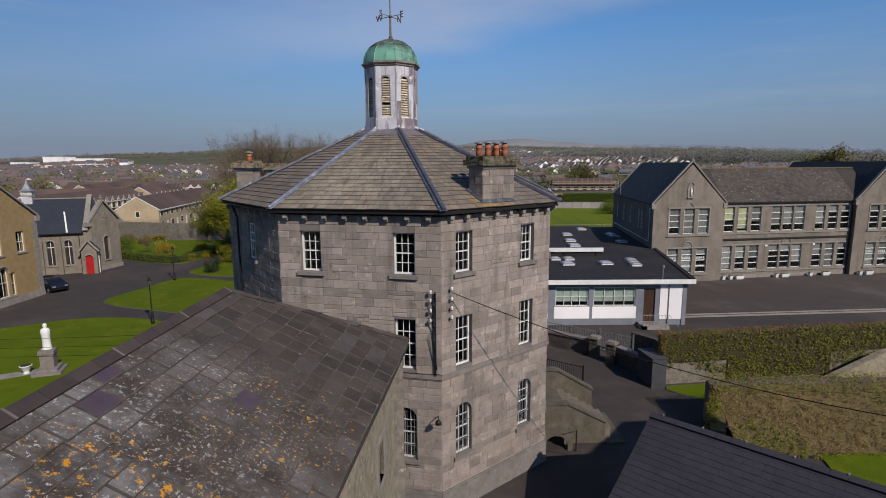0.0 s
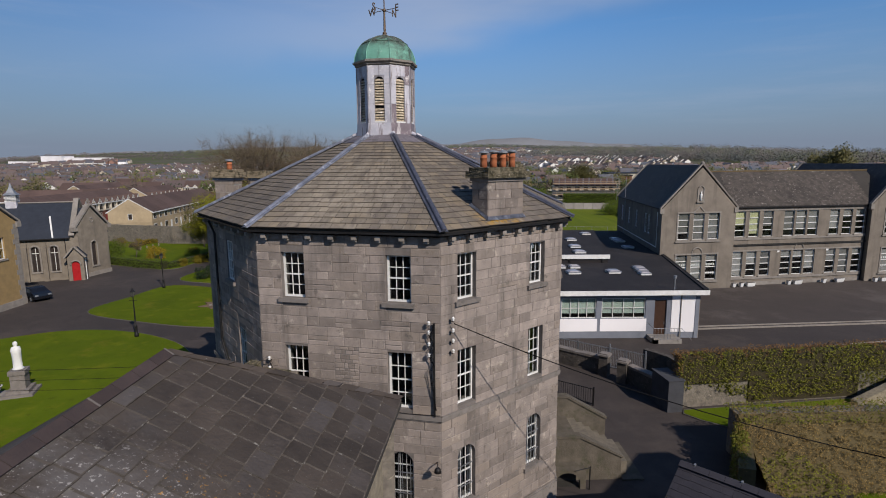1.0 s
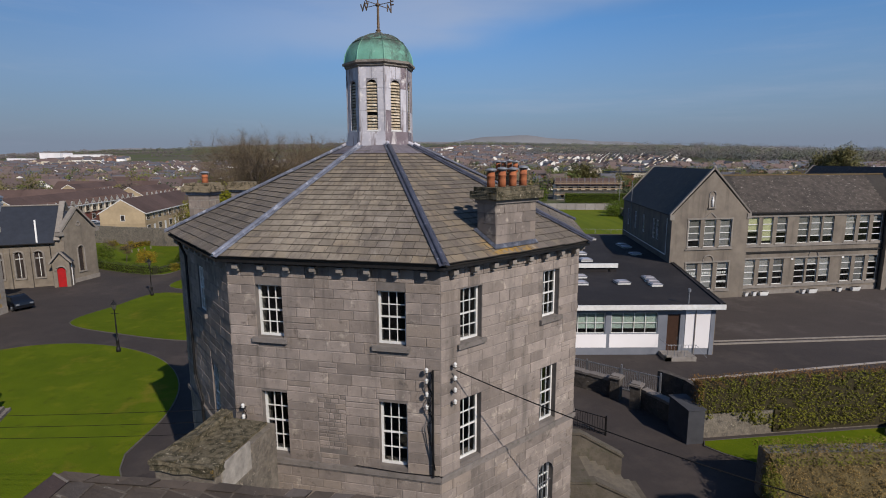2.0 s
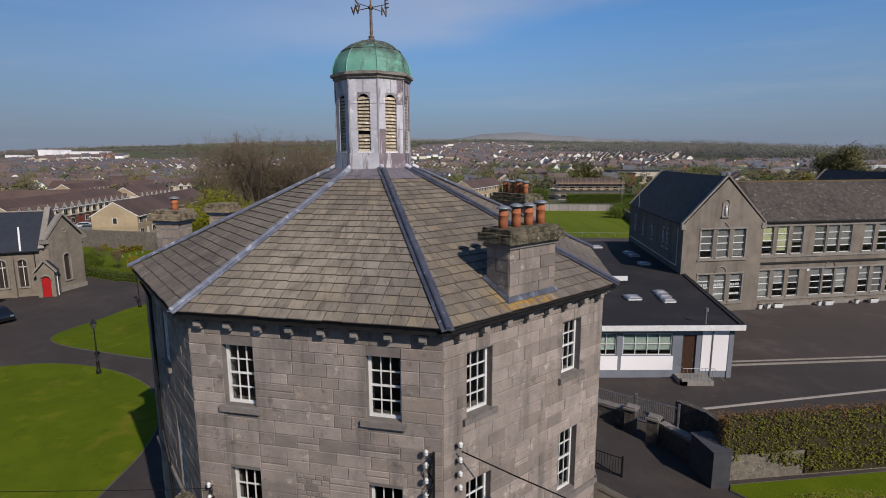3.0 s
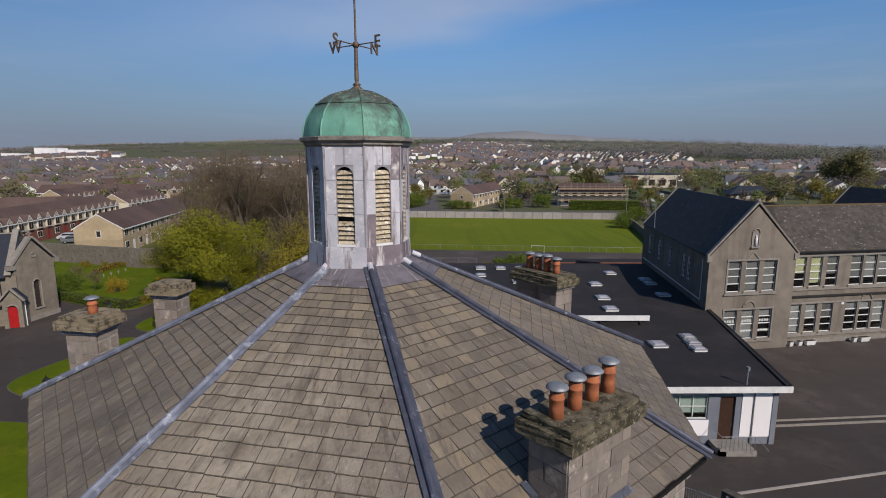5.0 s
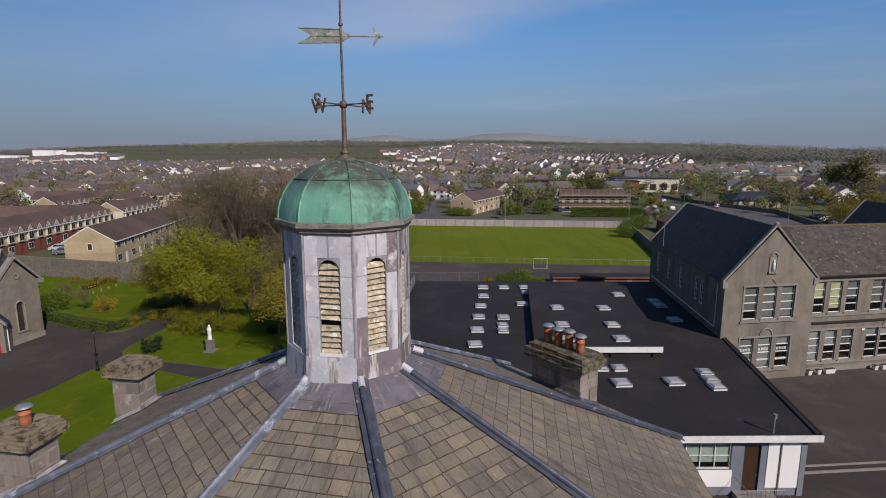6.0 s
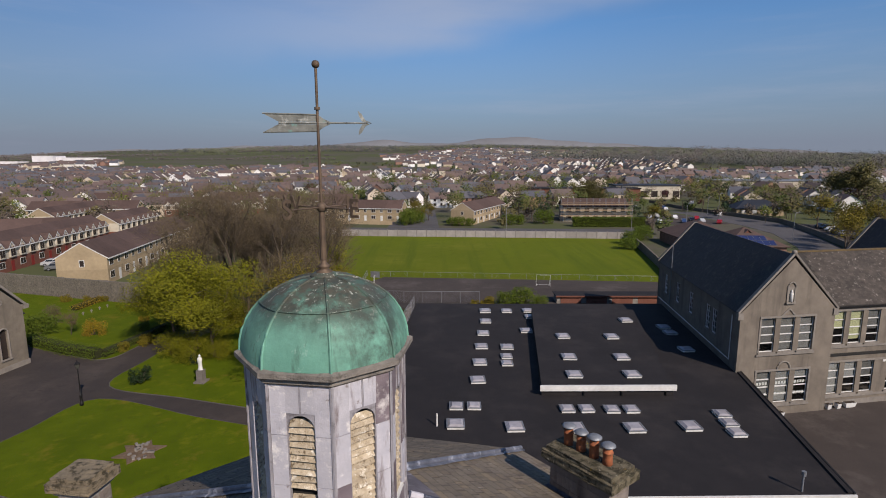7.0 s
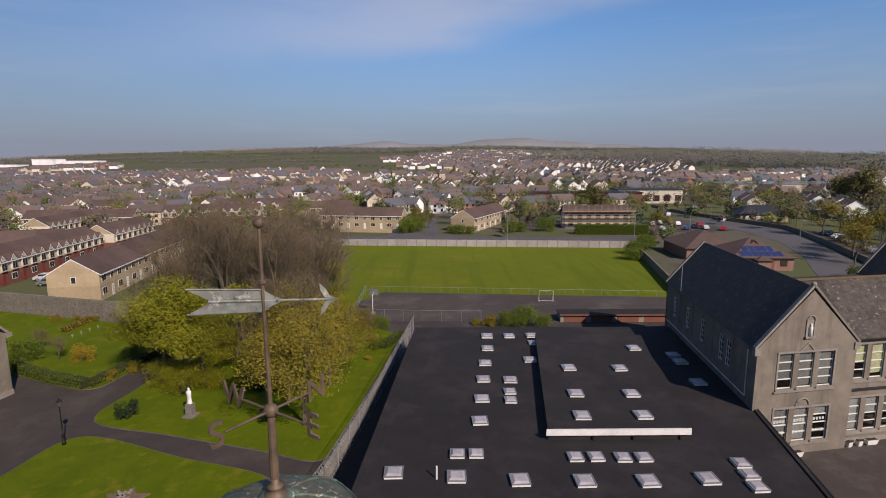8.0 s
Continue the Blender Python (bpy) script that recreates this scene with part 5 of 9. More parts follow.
# ---------------------------------------------------------------- two-storey school
SX, SY = 24.4, 61.5
school = thing("school_building", SX, SY, 0, 0, "two-storey grey roughcast school with gabled slate roof", "school building")
ax, ay = Vector((math.cos(radians(9.5)), math.sin(radians(9.5)), 0)), Vector((math.sin(radians(7.0)), math.cos(radians(7.0)), 0))
SM = Matrix(((ax.x, ay.x, 0, 0), (ax.y, ay.y, 0, 0), (0, 0, 1, 0), (0, 0, 0, 1)))   # the plan is slightly skew
SE_Z, SR_Z, GW, GL, ML, SET = 9.4, 14.1, 9.2, 24.0, 18.2, 0.7


def s_slab(pts, thick):
    return slab(bmesh.new(), [SM @ Vector(p) for p in pts], thick)


def gable_wall(m, w, zt, thick, rise):
    bm = bmesh.new()
    f = [bm.verts.new(m @ Vector(p)) for p in ((0, 0, zt), (w, 0, zt), (w / 2, 0, zt + rise))]
    b = [bm.verts.new(m @ Vector(p)) for p in ((0, thick, zt), (w, thick, zt), (w / 2, thick, zt + rise))]
    bm.faces.new(f), bm.faces.new(b[::-1])
    for i in range(3):
        bm.faces.new((f[(i + 1) % 3], f[i], b[i], b[(i + 1) % 3]))
    return bm


LO, UP = (1.15, 4.10), (5.85, 8.85)


def triple(u, w=0.86, gap=0.28):
    return [(u + i * (w + gap), u + i * (w + gap) + w) for i in range(3)]


def school_window(m, h, tall=True):
    b = random.choice(((0.98, "blind"), (0.5, "blind"), (0.75, "blind"), (0.5, "blind"), (0.6, "blind"), (0.98, "blind"), (0.3, "blind"), (0.25, "blind")))
    if h[2] == UP[0] and 9.5 < h[0] + (m.translation.x) < 13.0:
        b = (random.choice((0.9, 0.55, 0.4)), "blind_y")
    return window(school, m, *h, cols=1, rows=4, deep=0.12, bar=0.09, sill=True, meet=False, frame_m=M["white"], sill_m=M["trim"], blind=b, panes=True)


def gable_block(x0, holes_lo=True):
    m = SM @ pose(x0, 0, 0)
    holes = [(a, b, *z) for z in (LO, UP) for a, b in triple(GW / 2 - 2.55, 1.36, 0.51)]
    part("front_wall", wall(bmesh.new(), m, GW, 0, SE_Z, 0.4, holes), M["render"], school)
    part("gable_wall", gable_wall(m, GW, SE_Z, 0.4, SR_Z - SE_Z - 0.15), M["render"], school)
    for h in holes:
        w = school_window(m, h)
        if h[2] == LO[0]:
            for z in (1.75, 2.75):
                for i in range(4):
                    u = h[0] + 0.16 + i * 0.28
                    part("paper_cutout", boxes((u, u + 0.20, 0.20, 0.205, z + random.uniform(0, 0.05), z + 0.28), m=m), M["white"], w, "white paper cut-out in the window")
    for z in (LO, UP):
        us = [h for h in holes if h[2] == z[0]]
        u0, u1 = us[0][0] - 0.18, us[-1][1] + 0.18
        part("window_surround", boxes((u0, u1, -0.08, 0, z[1], z[1] + 0.16), (u0, u0 + 0.16, -0.06, 0, z[0], z[1]), (u1 - 0.16, u1, -0.06, 0, z[0], z[1]), m=m), M["trim"], school)
        part("sill_band", boxes((u0 - 0.1, u1 + 0.1, -0.14, 0, z[0] - 0.3, z[0] - 0.152), m=m), M["trim"], school)
    c = GW / 2
    # small pointed hood, round hood and niche
    bm = bmesh.new()
    for s in (-1, 1):
        pts = [m @ Vector(p) for p in ((c + s * 0.75, -0.07, UP[1] + 0.16), (c, -0.07, UP[1] + 0.85), (c, -0.07, UP[1] + 0.70), (c + s * 0.55, -0.07, UP[1] + 0.16))]
        slab(bm, pts if s < 0 else pts[::-1], -0.07)
    part("hood", bm, M["trim"], school)
    bm = tube(bmesh.new(), [m @ Vector((c + 0.62 * math.cos(t), -0.04, LO[1] + 0.2 + 0.62 * math.sin(t))) for t in np.linspace(0, math.pi, 11)], 0.07, 6)
    part("hood", bm, M["trim"], school)
    n = boxes((c - 0.3, c + 0.3, -0.02, 0.0, 10.2, 11.5), m=m)
    tube(n, [m @ Vector((c + 0.40 * math.cos(t), -0.05, 11.4 + 0.50 * math.sin(t))) for t in np.linspace(0, math.pi, 9)], 0.06, 6)
    box(n, c - 0.45, c + 0.45, -0.2, 0, 10.05, 10.2, m), box(n, c - 0.42, c - 0.3, -0.08, 0, 10.2, 11.45, m), box(n, c + 0.3, c + 0.42, -0.08, 0, 10.2, 11.45, m)
    part("niche", n, M["trim"], school)
    # a pale figure in the niche is left as a plain shape
    p = m @ Vector((c, -0.1, 10.2))
    part("niche_figure", lathe(bmesh.new(), [(0.13, p.z), (0.11, p.z + 0.5), (0.14, p.z + 0.75), (0.06, p.z + 0.85), (0.08, p.z + 0.98), (0.03, p.z + 1.07)], 10, p.x, p.y), M["white"], school)
    # roof over the gable block, coping stones and ball finial
    for s in (-1, 1):
        e = c + s * (GW / 2 + 0.15)
        pts = [(x0 + e, 0.15, SE_Z - 0.1), (x0 + c, 0.15, SR_Z), (x0 + c, GL, SR_Z), (x0 + e, GL, SE_Z - 0.1)]
        part("roof", s_slab(pts if s > 0 else pts[::-1], 0.14), M["slate_dark"], school, "dark slate slope")
        pts = [(x0 + e, -0.08, SE_Z), (x0 + c, -0.08, SR_Z + 0.14), (x0 + c, 0.36, SR_Z + 0.14), (x0 + e, 0.36, SE_Z)]
        part("coping", s_slab(pts if s > 0 else pts[::-1], 0.16), M["trim"], school)
        pts = [(x0 + e, GL - 0.3, SE_Z), (x0 + c, GL - 0.3, SR_Z + 0.14), (x0 + c, GL + 0.1, SR_Z + 0.14), (x0 + e, GL + 0.1, SE_Z)]
        part("coping", s_slab(pts if s > 0 else pts[::-1], 0.16), M["trim"], school)
        part("kneeler", boxes((c + s * GW / 2 - 0.25, c + s * GW / 2 + 0.25, -0.1, 0.4, SE_Z - 0.55, SE_Z + 0.02), m=m), M["trim"], school)
    q = bmesh.new()
    p = m @ Vector((c, 0.15, SR_Z + 0.32))
    bmesh.ops.create_uvsphere(q, u_segments=12, v_segments=8, radius=0.2, matrix=Matrix.Translation(p))
    part("finial", q, M["trim"], school)
    part("ridge", tube(bmesh.new(), [SM @ Vector((x0 + c, 0.3, SR_Z + 0.04)), SM @ Vector((x0 + c, GL, SR_Z + 0.04))], 0.09, 6), M["slate_dark"], school)


M["slate_dark"] = mat("dark roof slate", (0.040, 0.038, 0.039), (0.024, 0.024, 0.027), 3, 0.7, bump=0.5, fine=14, rnd=0.3, island=0.4, stain=[((0.075, 0.075, 0.055), 1.6, 0.54, 0.68), ((0.19, 0.185, 0.165), 4, 0.64, 0.70)])
M["slate_lichen"] = mat("lichened roof slate", (0.108, 0.091, 0.078), (0.068, 0.058, 0.051), 1.5, 0.85, bump=0.4, fine=9, rnd=0.2, island=0.22, stain=[((0.050, 0.043, 0.038), 0.6, 0.52, 0.68), ((0.30, 0.275, 0.24), 3.2, 0.59, 0.66)])
gable_block(0.0)
X2 = GW + ML
gable_block(X2)
# side walls of the gable blocks
mw = SM @ pose(0, GL, 0, 0, 0, -90)
side = [(u, u + 0.95, 6.1, 8.3) for u in (3.0, 7.4, 11.8)] + [(u, u + 0.95, 6.0, 8.3) for u in (16.6, 18.2)]
mw = SM @ Matrix(((0, 1, 0, 0), (-1, 0, 0, GL), (0, 0, 1, 0), (0, 0, 0, 1)))
part("side_wall", wall(bmesh.new(), mw, GL - 0.4, 0, SE_Z, 0.4, side), M["render"], school)
for h in side:
    window(school, mw, *h, cols=2, rows=4, deep=0.03, bar=0.06, sill_m=M["trim"], frame_m=M["white_wall"])
for x in (GW - 0.4, X2, X2 + GW - 0.4):
    part("side_wall", boxes((x, x + 0.4, 0.4, GL, 0, SE_Z), m=SM), M["render"], school)
mb = SM @ Matrix(((-1, 0, 0, GW), (0, -1, 0, GL), (0, 0, 1, 0), (0, 0, 0, 1)))
part("back_wall", boxes((0, GW, 0, 0.35, 0, SE_Z), m=mb), M["render"], school)
part("gable_wall", gable_wall(mb, GW, SE_Z, 0.35, SR_Z - SE_Z - 0.15), M["render"], school)
part("side_pipe", tube(bmesh.new(), [mw @ Vector(p) for p in ((5.4, -0.12, 4.3), (5.4, -0.12, 12.2), (5.4, -0.12, 12.4))], 0.045, 8), M["cowl"], school)
part("side_pipe", tube(bmesh.new(), [mw @ Vector(p) for p in ((1, -0.1, 4.9), (22.6, -0.1, 4.9), (22.6, -0.1, 8.9))], 0.05, 6), M["white"], school)
# middle range
mm = SM @ pose(GW, SET, 0)
holes = []
for z in (LO, UP):
    for u in (0.35, 6.75, 12.95):
        w, gp = (1.3, 0.52) if u != 6.75 else (1.35, 0.28)
        holes += [(a, b, *z) for a, b in triple(u, w, gp)]
part("wall", wall(bmesh.new(), mm, ML, 0, SE_Z, 0.4, holes), M["render"], school)
for h in holes:
    school_window(mm, h)
for z in (LO, UP):
    part("sill_band", boxes((0.0, ML, -0.10, 0, z[0] - 0.34, z[0] - 0.152), m=mm), M["trim"], school)
    part("head_band", boxes((0.3, ML - 0.3, -0.05, 0, z[1] + 0.03, z[1] + 0.2), m=mm), M["trim"], school)
part("hood", tube(bmesh.new(), [mm @ Vector((9.1 + 0.62 * math.cos(t), -0.04, LO[1] + 0.2 + 0.62 * math.sin(t))) for t in np.linspace(0, math.pi, 11)], 0.07, 6), M["trim"], school)
for u in (6.2, 12.9):
    part("vent", boxes((u, u + 0.3, -0.03, 0, 3.9, 4.2), m=mm), M["white"], school)
part("plinth", boxes((0, ML, -0.06, 0, 0, 0.5), m=mm), M["trim"], school)
for u in (0.15, ML - 0.15):
    part("rain_pipe", tube(bmesh.new(), [mm @ Vector((u, -0.1, 0.1)), mm @ Vector((u, -0.1, SE_Z - 0.2))], 0.06, 6), M["black"], school)
part("gutter", boxes((0, ML, -0.25, -0.1, SE_Z - 0.15, SE_Z - 0.02), m=mm), M["black"], school)
MR = 13.35
part("roof_front", s_slab([(GW - 3, SET - 0.2, SE_Z - 0.02), (X2 + 3, SET - 0.2, SE_Z - 0.02), (X2 + 3, SET + 5.2, MR), (GW - 3, SET + 5.2, MR)], 0.12), M["slate_bed"], school)
part("roof_back", s_slab([(GW - 3, SET + 10.6, SE_Z - 0.1), (GW - 3, SET + 5.2, MR), (X2 + 3, SET + 5.2, MR), (X2 + 3, SET + 10.6, SE_Z - 0.1)], 0.12), M["slate_lichen"], school)
part("back_wall", boxes((GW, X2, SET + 10.0, SET + 10.4, 0, SE_Z), m=SM), M["render"], school)
part("ridge", boxes((GW - 3, X2 + 3, SET + 5.05, SET + 5.35, MR - 0.03, MR + 0.12), m=SM), mat("mossy ridge tiles", (0.17, 0.115, 0.05), (0.10, 0.08, 0.05), 3, 0.9), school, "orange-brown mossy ridge tiles")
# unseen floor, ceiling and inner wall, near-black to read as unlit rooms
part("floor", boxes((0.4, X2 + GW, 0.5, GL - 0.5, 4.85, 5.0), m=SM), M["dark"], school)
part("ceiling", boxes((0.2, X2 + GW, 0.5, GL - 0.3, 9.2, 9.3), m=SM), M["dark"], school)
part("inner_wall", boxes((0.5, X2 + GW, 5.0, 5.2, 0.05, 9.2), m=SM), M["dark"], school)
# slates of the front slope, row by row
bm = bmesh.new()
rows = 22
for r in range(rows):
    f0, f1 = r / rows, (r + 1.25) / rows
    n = 46
    for c in range(n):
        x0 = GW - 0.2 + (ML + 0.4) * (c + 0.5 * (r % 2)) / n
        x1 = x0 + (ML + 0.4) / n - 0.012
        g = random.uniform(0, 0.012)
        p = [(x0, SET - 0.22 + 5.4 * f0, SE_Z + (MR - SE_Z) * f0 + 0.045 + g), (x1, SET - 0.22 + 5.4 * f0, SE_Z + (MR - SE_Z) * f0 + 0.045 + g), (x1, SET - 0.22 + 5.4 * min(1, f1), SE_Z + (MR - SE_Z) * min(1, f1) + 0.012), (x0, SET - 0.22 + 5.4 * min(1, f1), SE_Z + (MR - SE_Z) * min(1, f1) + 0.012)]
        bm.faces.new([bm.verts.new(SM @ Vector(q)) for q in p])
ob = part("slating", bm, M["slate_lichen"], school)
ob["kind"] = "stuff"


def trough(x, y, rz, long=True):
    t = thing("flower_trough", x, y, 0.02, rz, "white painted concrete trough by the school wall", "planter", "planters along the school")
    w = 0.55 if long else 0.2
    bm = bmesh.new()
    lo = [bm.verts.new((sx * w * 0.85, sy * 0.15, 0.08)) for sx, sy in ((-1, -1), (1, -1), (1, 1), (-1, 1))]
    hi = [bm.verts.new((sx * w, sy * 0.22, 0.5)) for sx, sy in ((-1, -1), (1, -1), (1, 1), (-1, 1))]
    bm.faces.new(lo[::-1]), bm.faces.new(hi)
    for i in range(4):
        bm.faces.new((lo[i], lo[(i + 1) % 4], hi[(i + 1) % 4], hi[i]))
    part("bowl", bm, M["white"], t)
    part("foot", boxes((-w * 0.7, w * 0.7, -0.1, 0.1, 0, 0.08)), M["white"], t)
    part("soil", boxes((-w * 0.9, w * 0.9, -0.17, 0.17, 0.5, 0.53)), M["soil"], t)
    return t


for u, lg in ((9.7, False), (10.7, False), (11.9, True), (17.0, False), (18.2, True), (21.8, False), (24.0, True), (4.2, True), (28.6, False), (29.9, True)):
    p = SM @ Vector((u, SET - 0.6 if 9.3 < u < 27 else -0.5, 0))
    trough(SX + p.x, SY + p.y, 9.5, lg)

# ---------------------------------------------------------------- foreground outbuilding with its slate roof
FX, FY = -4.72, 0.0
FR_Z, FE_Z = 11.47, 9.58
fore = thing("stone_outbuilding", FX, FY, 0, 0, "rubble stone outbuilding with lichen-spotted slate roof", "outbuilding")
R0, R1 = Vector((-0.15, -7.0, FR_Z)), Vector((0.06, 11.05, FR_Z))        # ridge
E0, E1 = Vector((1.93, -7.0, FE_Z)), Vector((3.80, 13.25, FE_Z))         # east eave
B0, B1 = Vector((-3.6, -7.0, FE_Z)), Vector((-3.5, 9.0, FE_Z))           # west eave
bm = bmesh.new()
bed = [[bm.verts.new(E0.lerp(E1, i / 12).lerp(R0.lerp(R1, i / 12), j / 6) - Vector((0, 0, 0.03 + 0.1 * d_))) for j in range(7) for d_ in (0, 1)] for i in range(13)]
for i in range(12):
    for j in range(6):
        for d_ in (0, 1):
            bm.faces.new((bed[i][2 * j + d_], bed[i + 1][2 * j + d_], bed[i + 1][2 * j + 2 + d_], bed[i][2 * j + 2 + d_]))
    bm.faces.new((bed[i][0], bed[i][1], bed[i + 1][1], bed[i + 1][0]))
part("roof", bm, M["slate_bed"], fore)
part("roof", slab(bmesh.new(), [R0, R1, B1, B0], 0.1), M["slate_fore"], fore)
W1 = E1 + Vector((-0.3, -0.25, 0))
m, ln = frame_of((1.68, -7.0), (3.52, 12.9))
hs = [(u, u + 0.55, z, z + 0.95) for u, z in ((17.6, 7.2), (15.2, 7.0), (12.8, 7.0), (17.4, 4.0), (14.4, 4.0), (11.0, 7.0))]
part("wall", wall(bmesh.new(), m, ln, 0, FE_Z - 0.12, 0.5, hs), M["rubble_pale"], fore, "pale rubble limestone wall")
ev = bmesh.new()
box(ev, 0, ln, -0.22, -0.02, FE_Z - 0.20, FE_Z - 0.12, m)
part("eaves_edge", ev, M["rust_edge"], fore, "rusty brown eaves edge")
for h in hs:
    part("window_surround", boxes((h[0] - 0.16, h[0], -0.03, 0.1, h[2] - 0.1, h[3] + 0.12), (h[1], h[1] + 0.16, -0.03, 0.1, h[2] - 0.1, h[3] + 0.12), (h[0], h[1], -0.03, 0.1, h[3], h[3] + 0.12), (h[0], h[1], -0.05, 0.15, h[2] - 0.1, h[2]), m=m), M["trim"], fore)
    part("window", boxes((h[0], h[0] + 0.06, 0.2, 0.26, h[2], h[3]), (h[1] - 0.06, h[1], 0.2, 0.26, h[2], h[3]), (h[0] + 0.06, h[1] - 0.06, 0.2, 0.26, h[2], h[2] + 0.06), (h[0] + 0.06, h[1] - 0.06, 0.2, 0.26, h[3] - 0.06, h[3]), (h[0] + 0.06, h[1] - 0.06, 0.22, 0.24, h[2] + 0.06, h[3] - 0.06), m=m), M["dark"], fore)
bm = bmesh.new()
pts = [(3.5, 12.85, 0), (-3.2, 8.9, 0), (-3.2, 8.9, FE_Z - 0.1), (0.06, 10.8, FR_Z - 0.1), (3.5, 12.85, FE_Z - 0.1)]
slab(bm, pts, 0.4)
part("gable_wall", bm, M["rubble"], fore)
part("wall", boxes((-3.2, -2.8, -6.8, 8.9, 0, FE_Z - 0.12)), M["rubble"], fore)
part("wall", boxes((-3.2, 1.6, -6.8, -6.4, 0, FE_Z - 0.12)), M["rubble"], fore)
# verge stones along the far gable
d = (E1 - R1)
n = 13
for i in range(n):
    a, b = R1 + d * (i / n), R1 + d * ((i + 0.96) / n)
    o = Vector((0.06, 0.11, 0.0))
    bm = slab(bmesh.new(), [b + Vector((0, 0, 0.055)) - o * 0.6, b + o + Vector((0, 0, 0.045)), a + o + Vector((0, 0, 0.045)), a - o * 0.6 + Vector((0, 0, 0.055))], 0.07)
    for v in bm.verts:
        v.co += Vector((random.uniform(-1, 1), random.uniform(-1, 1), random.uniform(-1, 1))) * 0.015
    part("verge_stone", bm, M["slate_fore"], fore)
# ridge tiles
ridge_m = mat("purple-brown ridge tiles", (0.062, 0.044, 0.040), (0.045, 0.034, 0.034), 4, 0.9, bump=0.3, rnd=0.15)
n = 38
for i in range(n):
    a, b = R0.lerp(R1, i / n), R0.lerp(R1, (i + 0.97) / n)
    bm = bmesh.new()
    for s in (1, -1):
        q = [a + Vector((0, 0, 0.085)), b + Vector((0, 0, 0.085)), b + Vector((s * 0.15, 0, -0.025)), a + Vector((s * 0.15, 0, -0.025))]
        slab(bm, q if s < 0 else q[::-1], 0.02)
    part("ridge_tile", bm, ridge_m, fore)
    if i % 4 == 1:
        part("mortar_joint", slab(bmesh.new(), [(b.x, b.y - 0.012, b.z + 0.097), (b.x + 0.16, b.y - 0.012, b.z - 0.018), (b.x + 0.16, b.y + 0.014, b.z - 0.018), (b.x, b.y + 0.014, b.z + 0.097)], 0.012), M["mortar"], fore)
# lean-to with a flat mossy roof against the house
lt = thing("stone_lean_to", -7.6, 18.6, 0, -14, "low stone lean-to with mossy coping beside the house", "lean-to")
part("wall", boxes((0.5, 2.2, -0.9, 1.9, 0, 7.55)), M["rubble"], lt)
part("roof", boxes((0.7, 2.0, -0.7, 1.8, 7.55, 7.62)), M["mossy"], lt)
bm = boxes((0.42, 2.28, -0.98, -0.55, 7.55, 7.85), (0.42, 0.8, -0.55, 1.9, 7.55, 7.8))
bmesh.ops.subdivide_edges(bm, edges=bm.edges, cuts=4, use_grid_fill=True)
for v in bm.verts:
    v.co += Vector((random.uniform(-1, 1), random.uniform(-1, 1), random.uniform(-1, 1))) * 0.03
part("coping", bm, M["mossy"], lt)
part("plaster", boxes((2.2, 2.24, -0.6, 0.6, 6.9, 7.7)), M["lime_smear"], lt, "flaking white plaster")

# ---------------------------------------------------------------- dark slate shed on the right
shed = thing("slate_roofed_shed", 7.7, 18.55, 0, -43.6, "low shed with new dark slate roof", "shed")
shed_m = mat("new dark slate", (0.038, 0.036, 0.045), (0.030, 0.029, 0.037), 2.5, 0.65, bump=0.2, fine=12, rnd=0.05, island=0.06)
M["shed_slate"] = shed_m
LEN, SW_, RZ_, EZ_ = 8.2, 3.5, 4.88, 2.95
part("roof", slab(bmesh.new(), [(0, -SW_, EZ_), (LEN, -SW_, EZ_), (LEN, 0, RZ_), (0, 0, RZ_)], 0.1), M["slate_bed"], shed)
part("roof", slab(bmesh.new(), [(LEN, SW_, EZ_), (0, SW_, EZ_), (0, 0, RZ_), (LEN, 0, RZ_)], 0.1), shed_m, shed)
part("wall", boxes((0.15, LEN - 0.2, -SW_ + 0.3, -SW_ + 0.6, 0, EZ_), (0.15, LEN - 0.2, SW_ - 0.6, SW_ - 0.3, 0, EZ_)), M["rubble"], shed)
bm = bmesh.new()
slab(bm, [(0.15, SW_ - 0.3, 0), (0.15, -SW_ + 0.3, 0), (0.15, -SW_ + 0.3, EZ_ + 0.02), (0.15, 0, RZ_ - 0.13), (0.15, SW_ - 0.3, EZ_ + 0.02)], 0.3)
part("gable_wall", bm, M["rubble"], shed)
for i in range(18):
    x0, x1 = LEN * i / 18, LEN * (i + 0.97) / 18
    bm = bmesh.new()
    for s in (1, -1):
        q = [(x0, 0, RZ_ + 0.11), (x1, 0, RZ_ + 0.11), (x1, s * 0.2, RZ_ + 0.005), (x0, s * 0.2, RZ_ + 0.005)]
        slab(bm, q if s > 0 else q[::-1], 0.02)
    part("ridge_tile", bm, shed_m, shed)
    if i % 3 == 0:
        part("clip", boxes((x1 - 0.02, x1 + 0.03, -0.05, 0.05, RZ_ + 0.06, RZ_ + 0.14)), M["cowl"], shed)


# unseen tall neighbour east of the shed, added and cut to shade the yard corner
nb_ = thing("neighbouring_building", 18.7, 14.3, 0, 0, "unseen plain tall narrow block, shaped to shade the yard corner", "building")
bm = bmesh.new()
prism(bm, [(0, 0), (-3.3, -3.9), (-0.5, -6.0), (1.6, 0.1)], 0, 12.0)
part("wall", bm, M["render"], nb_)


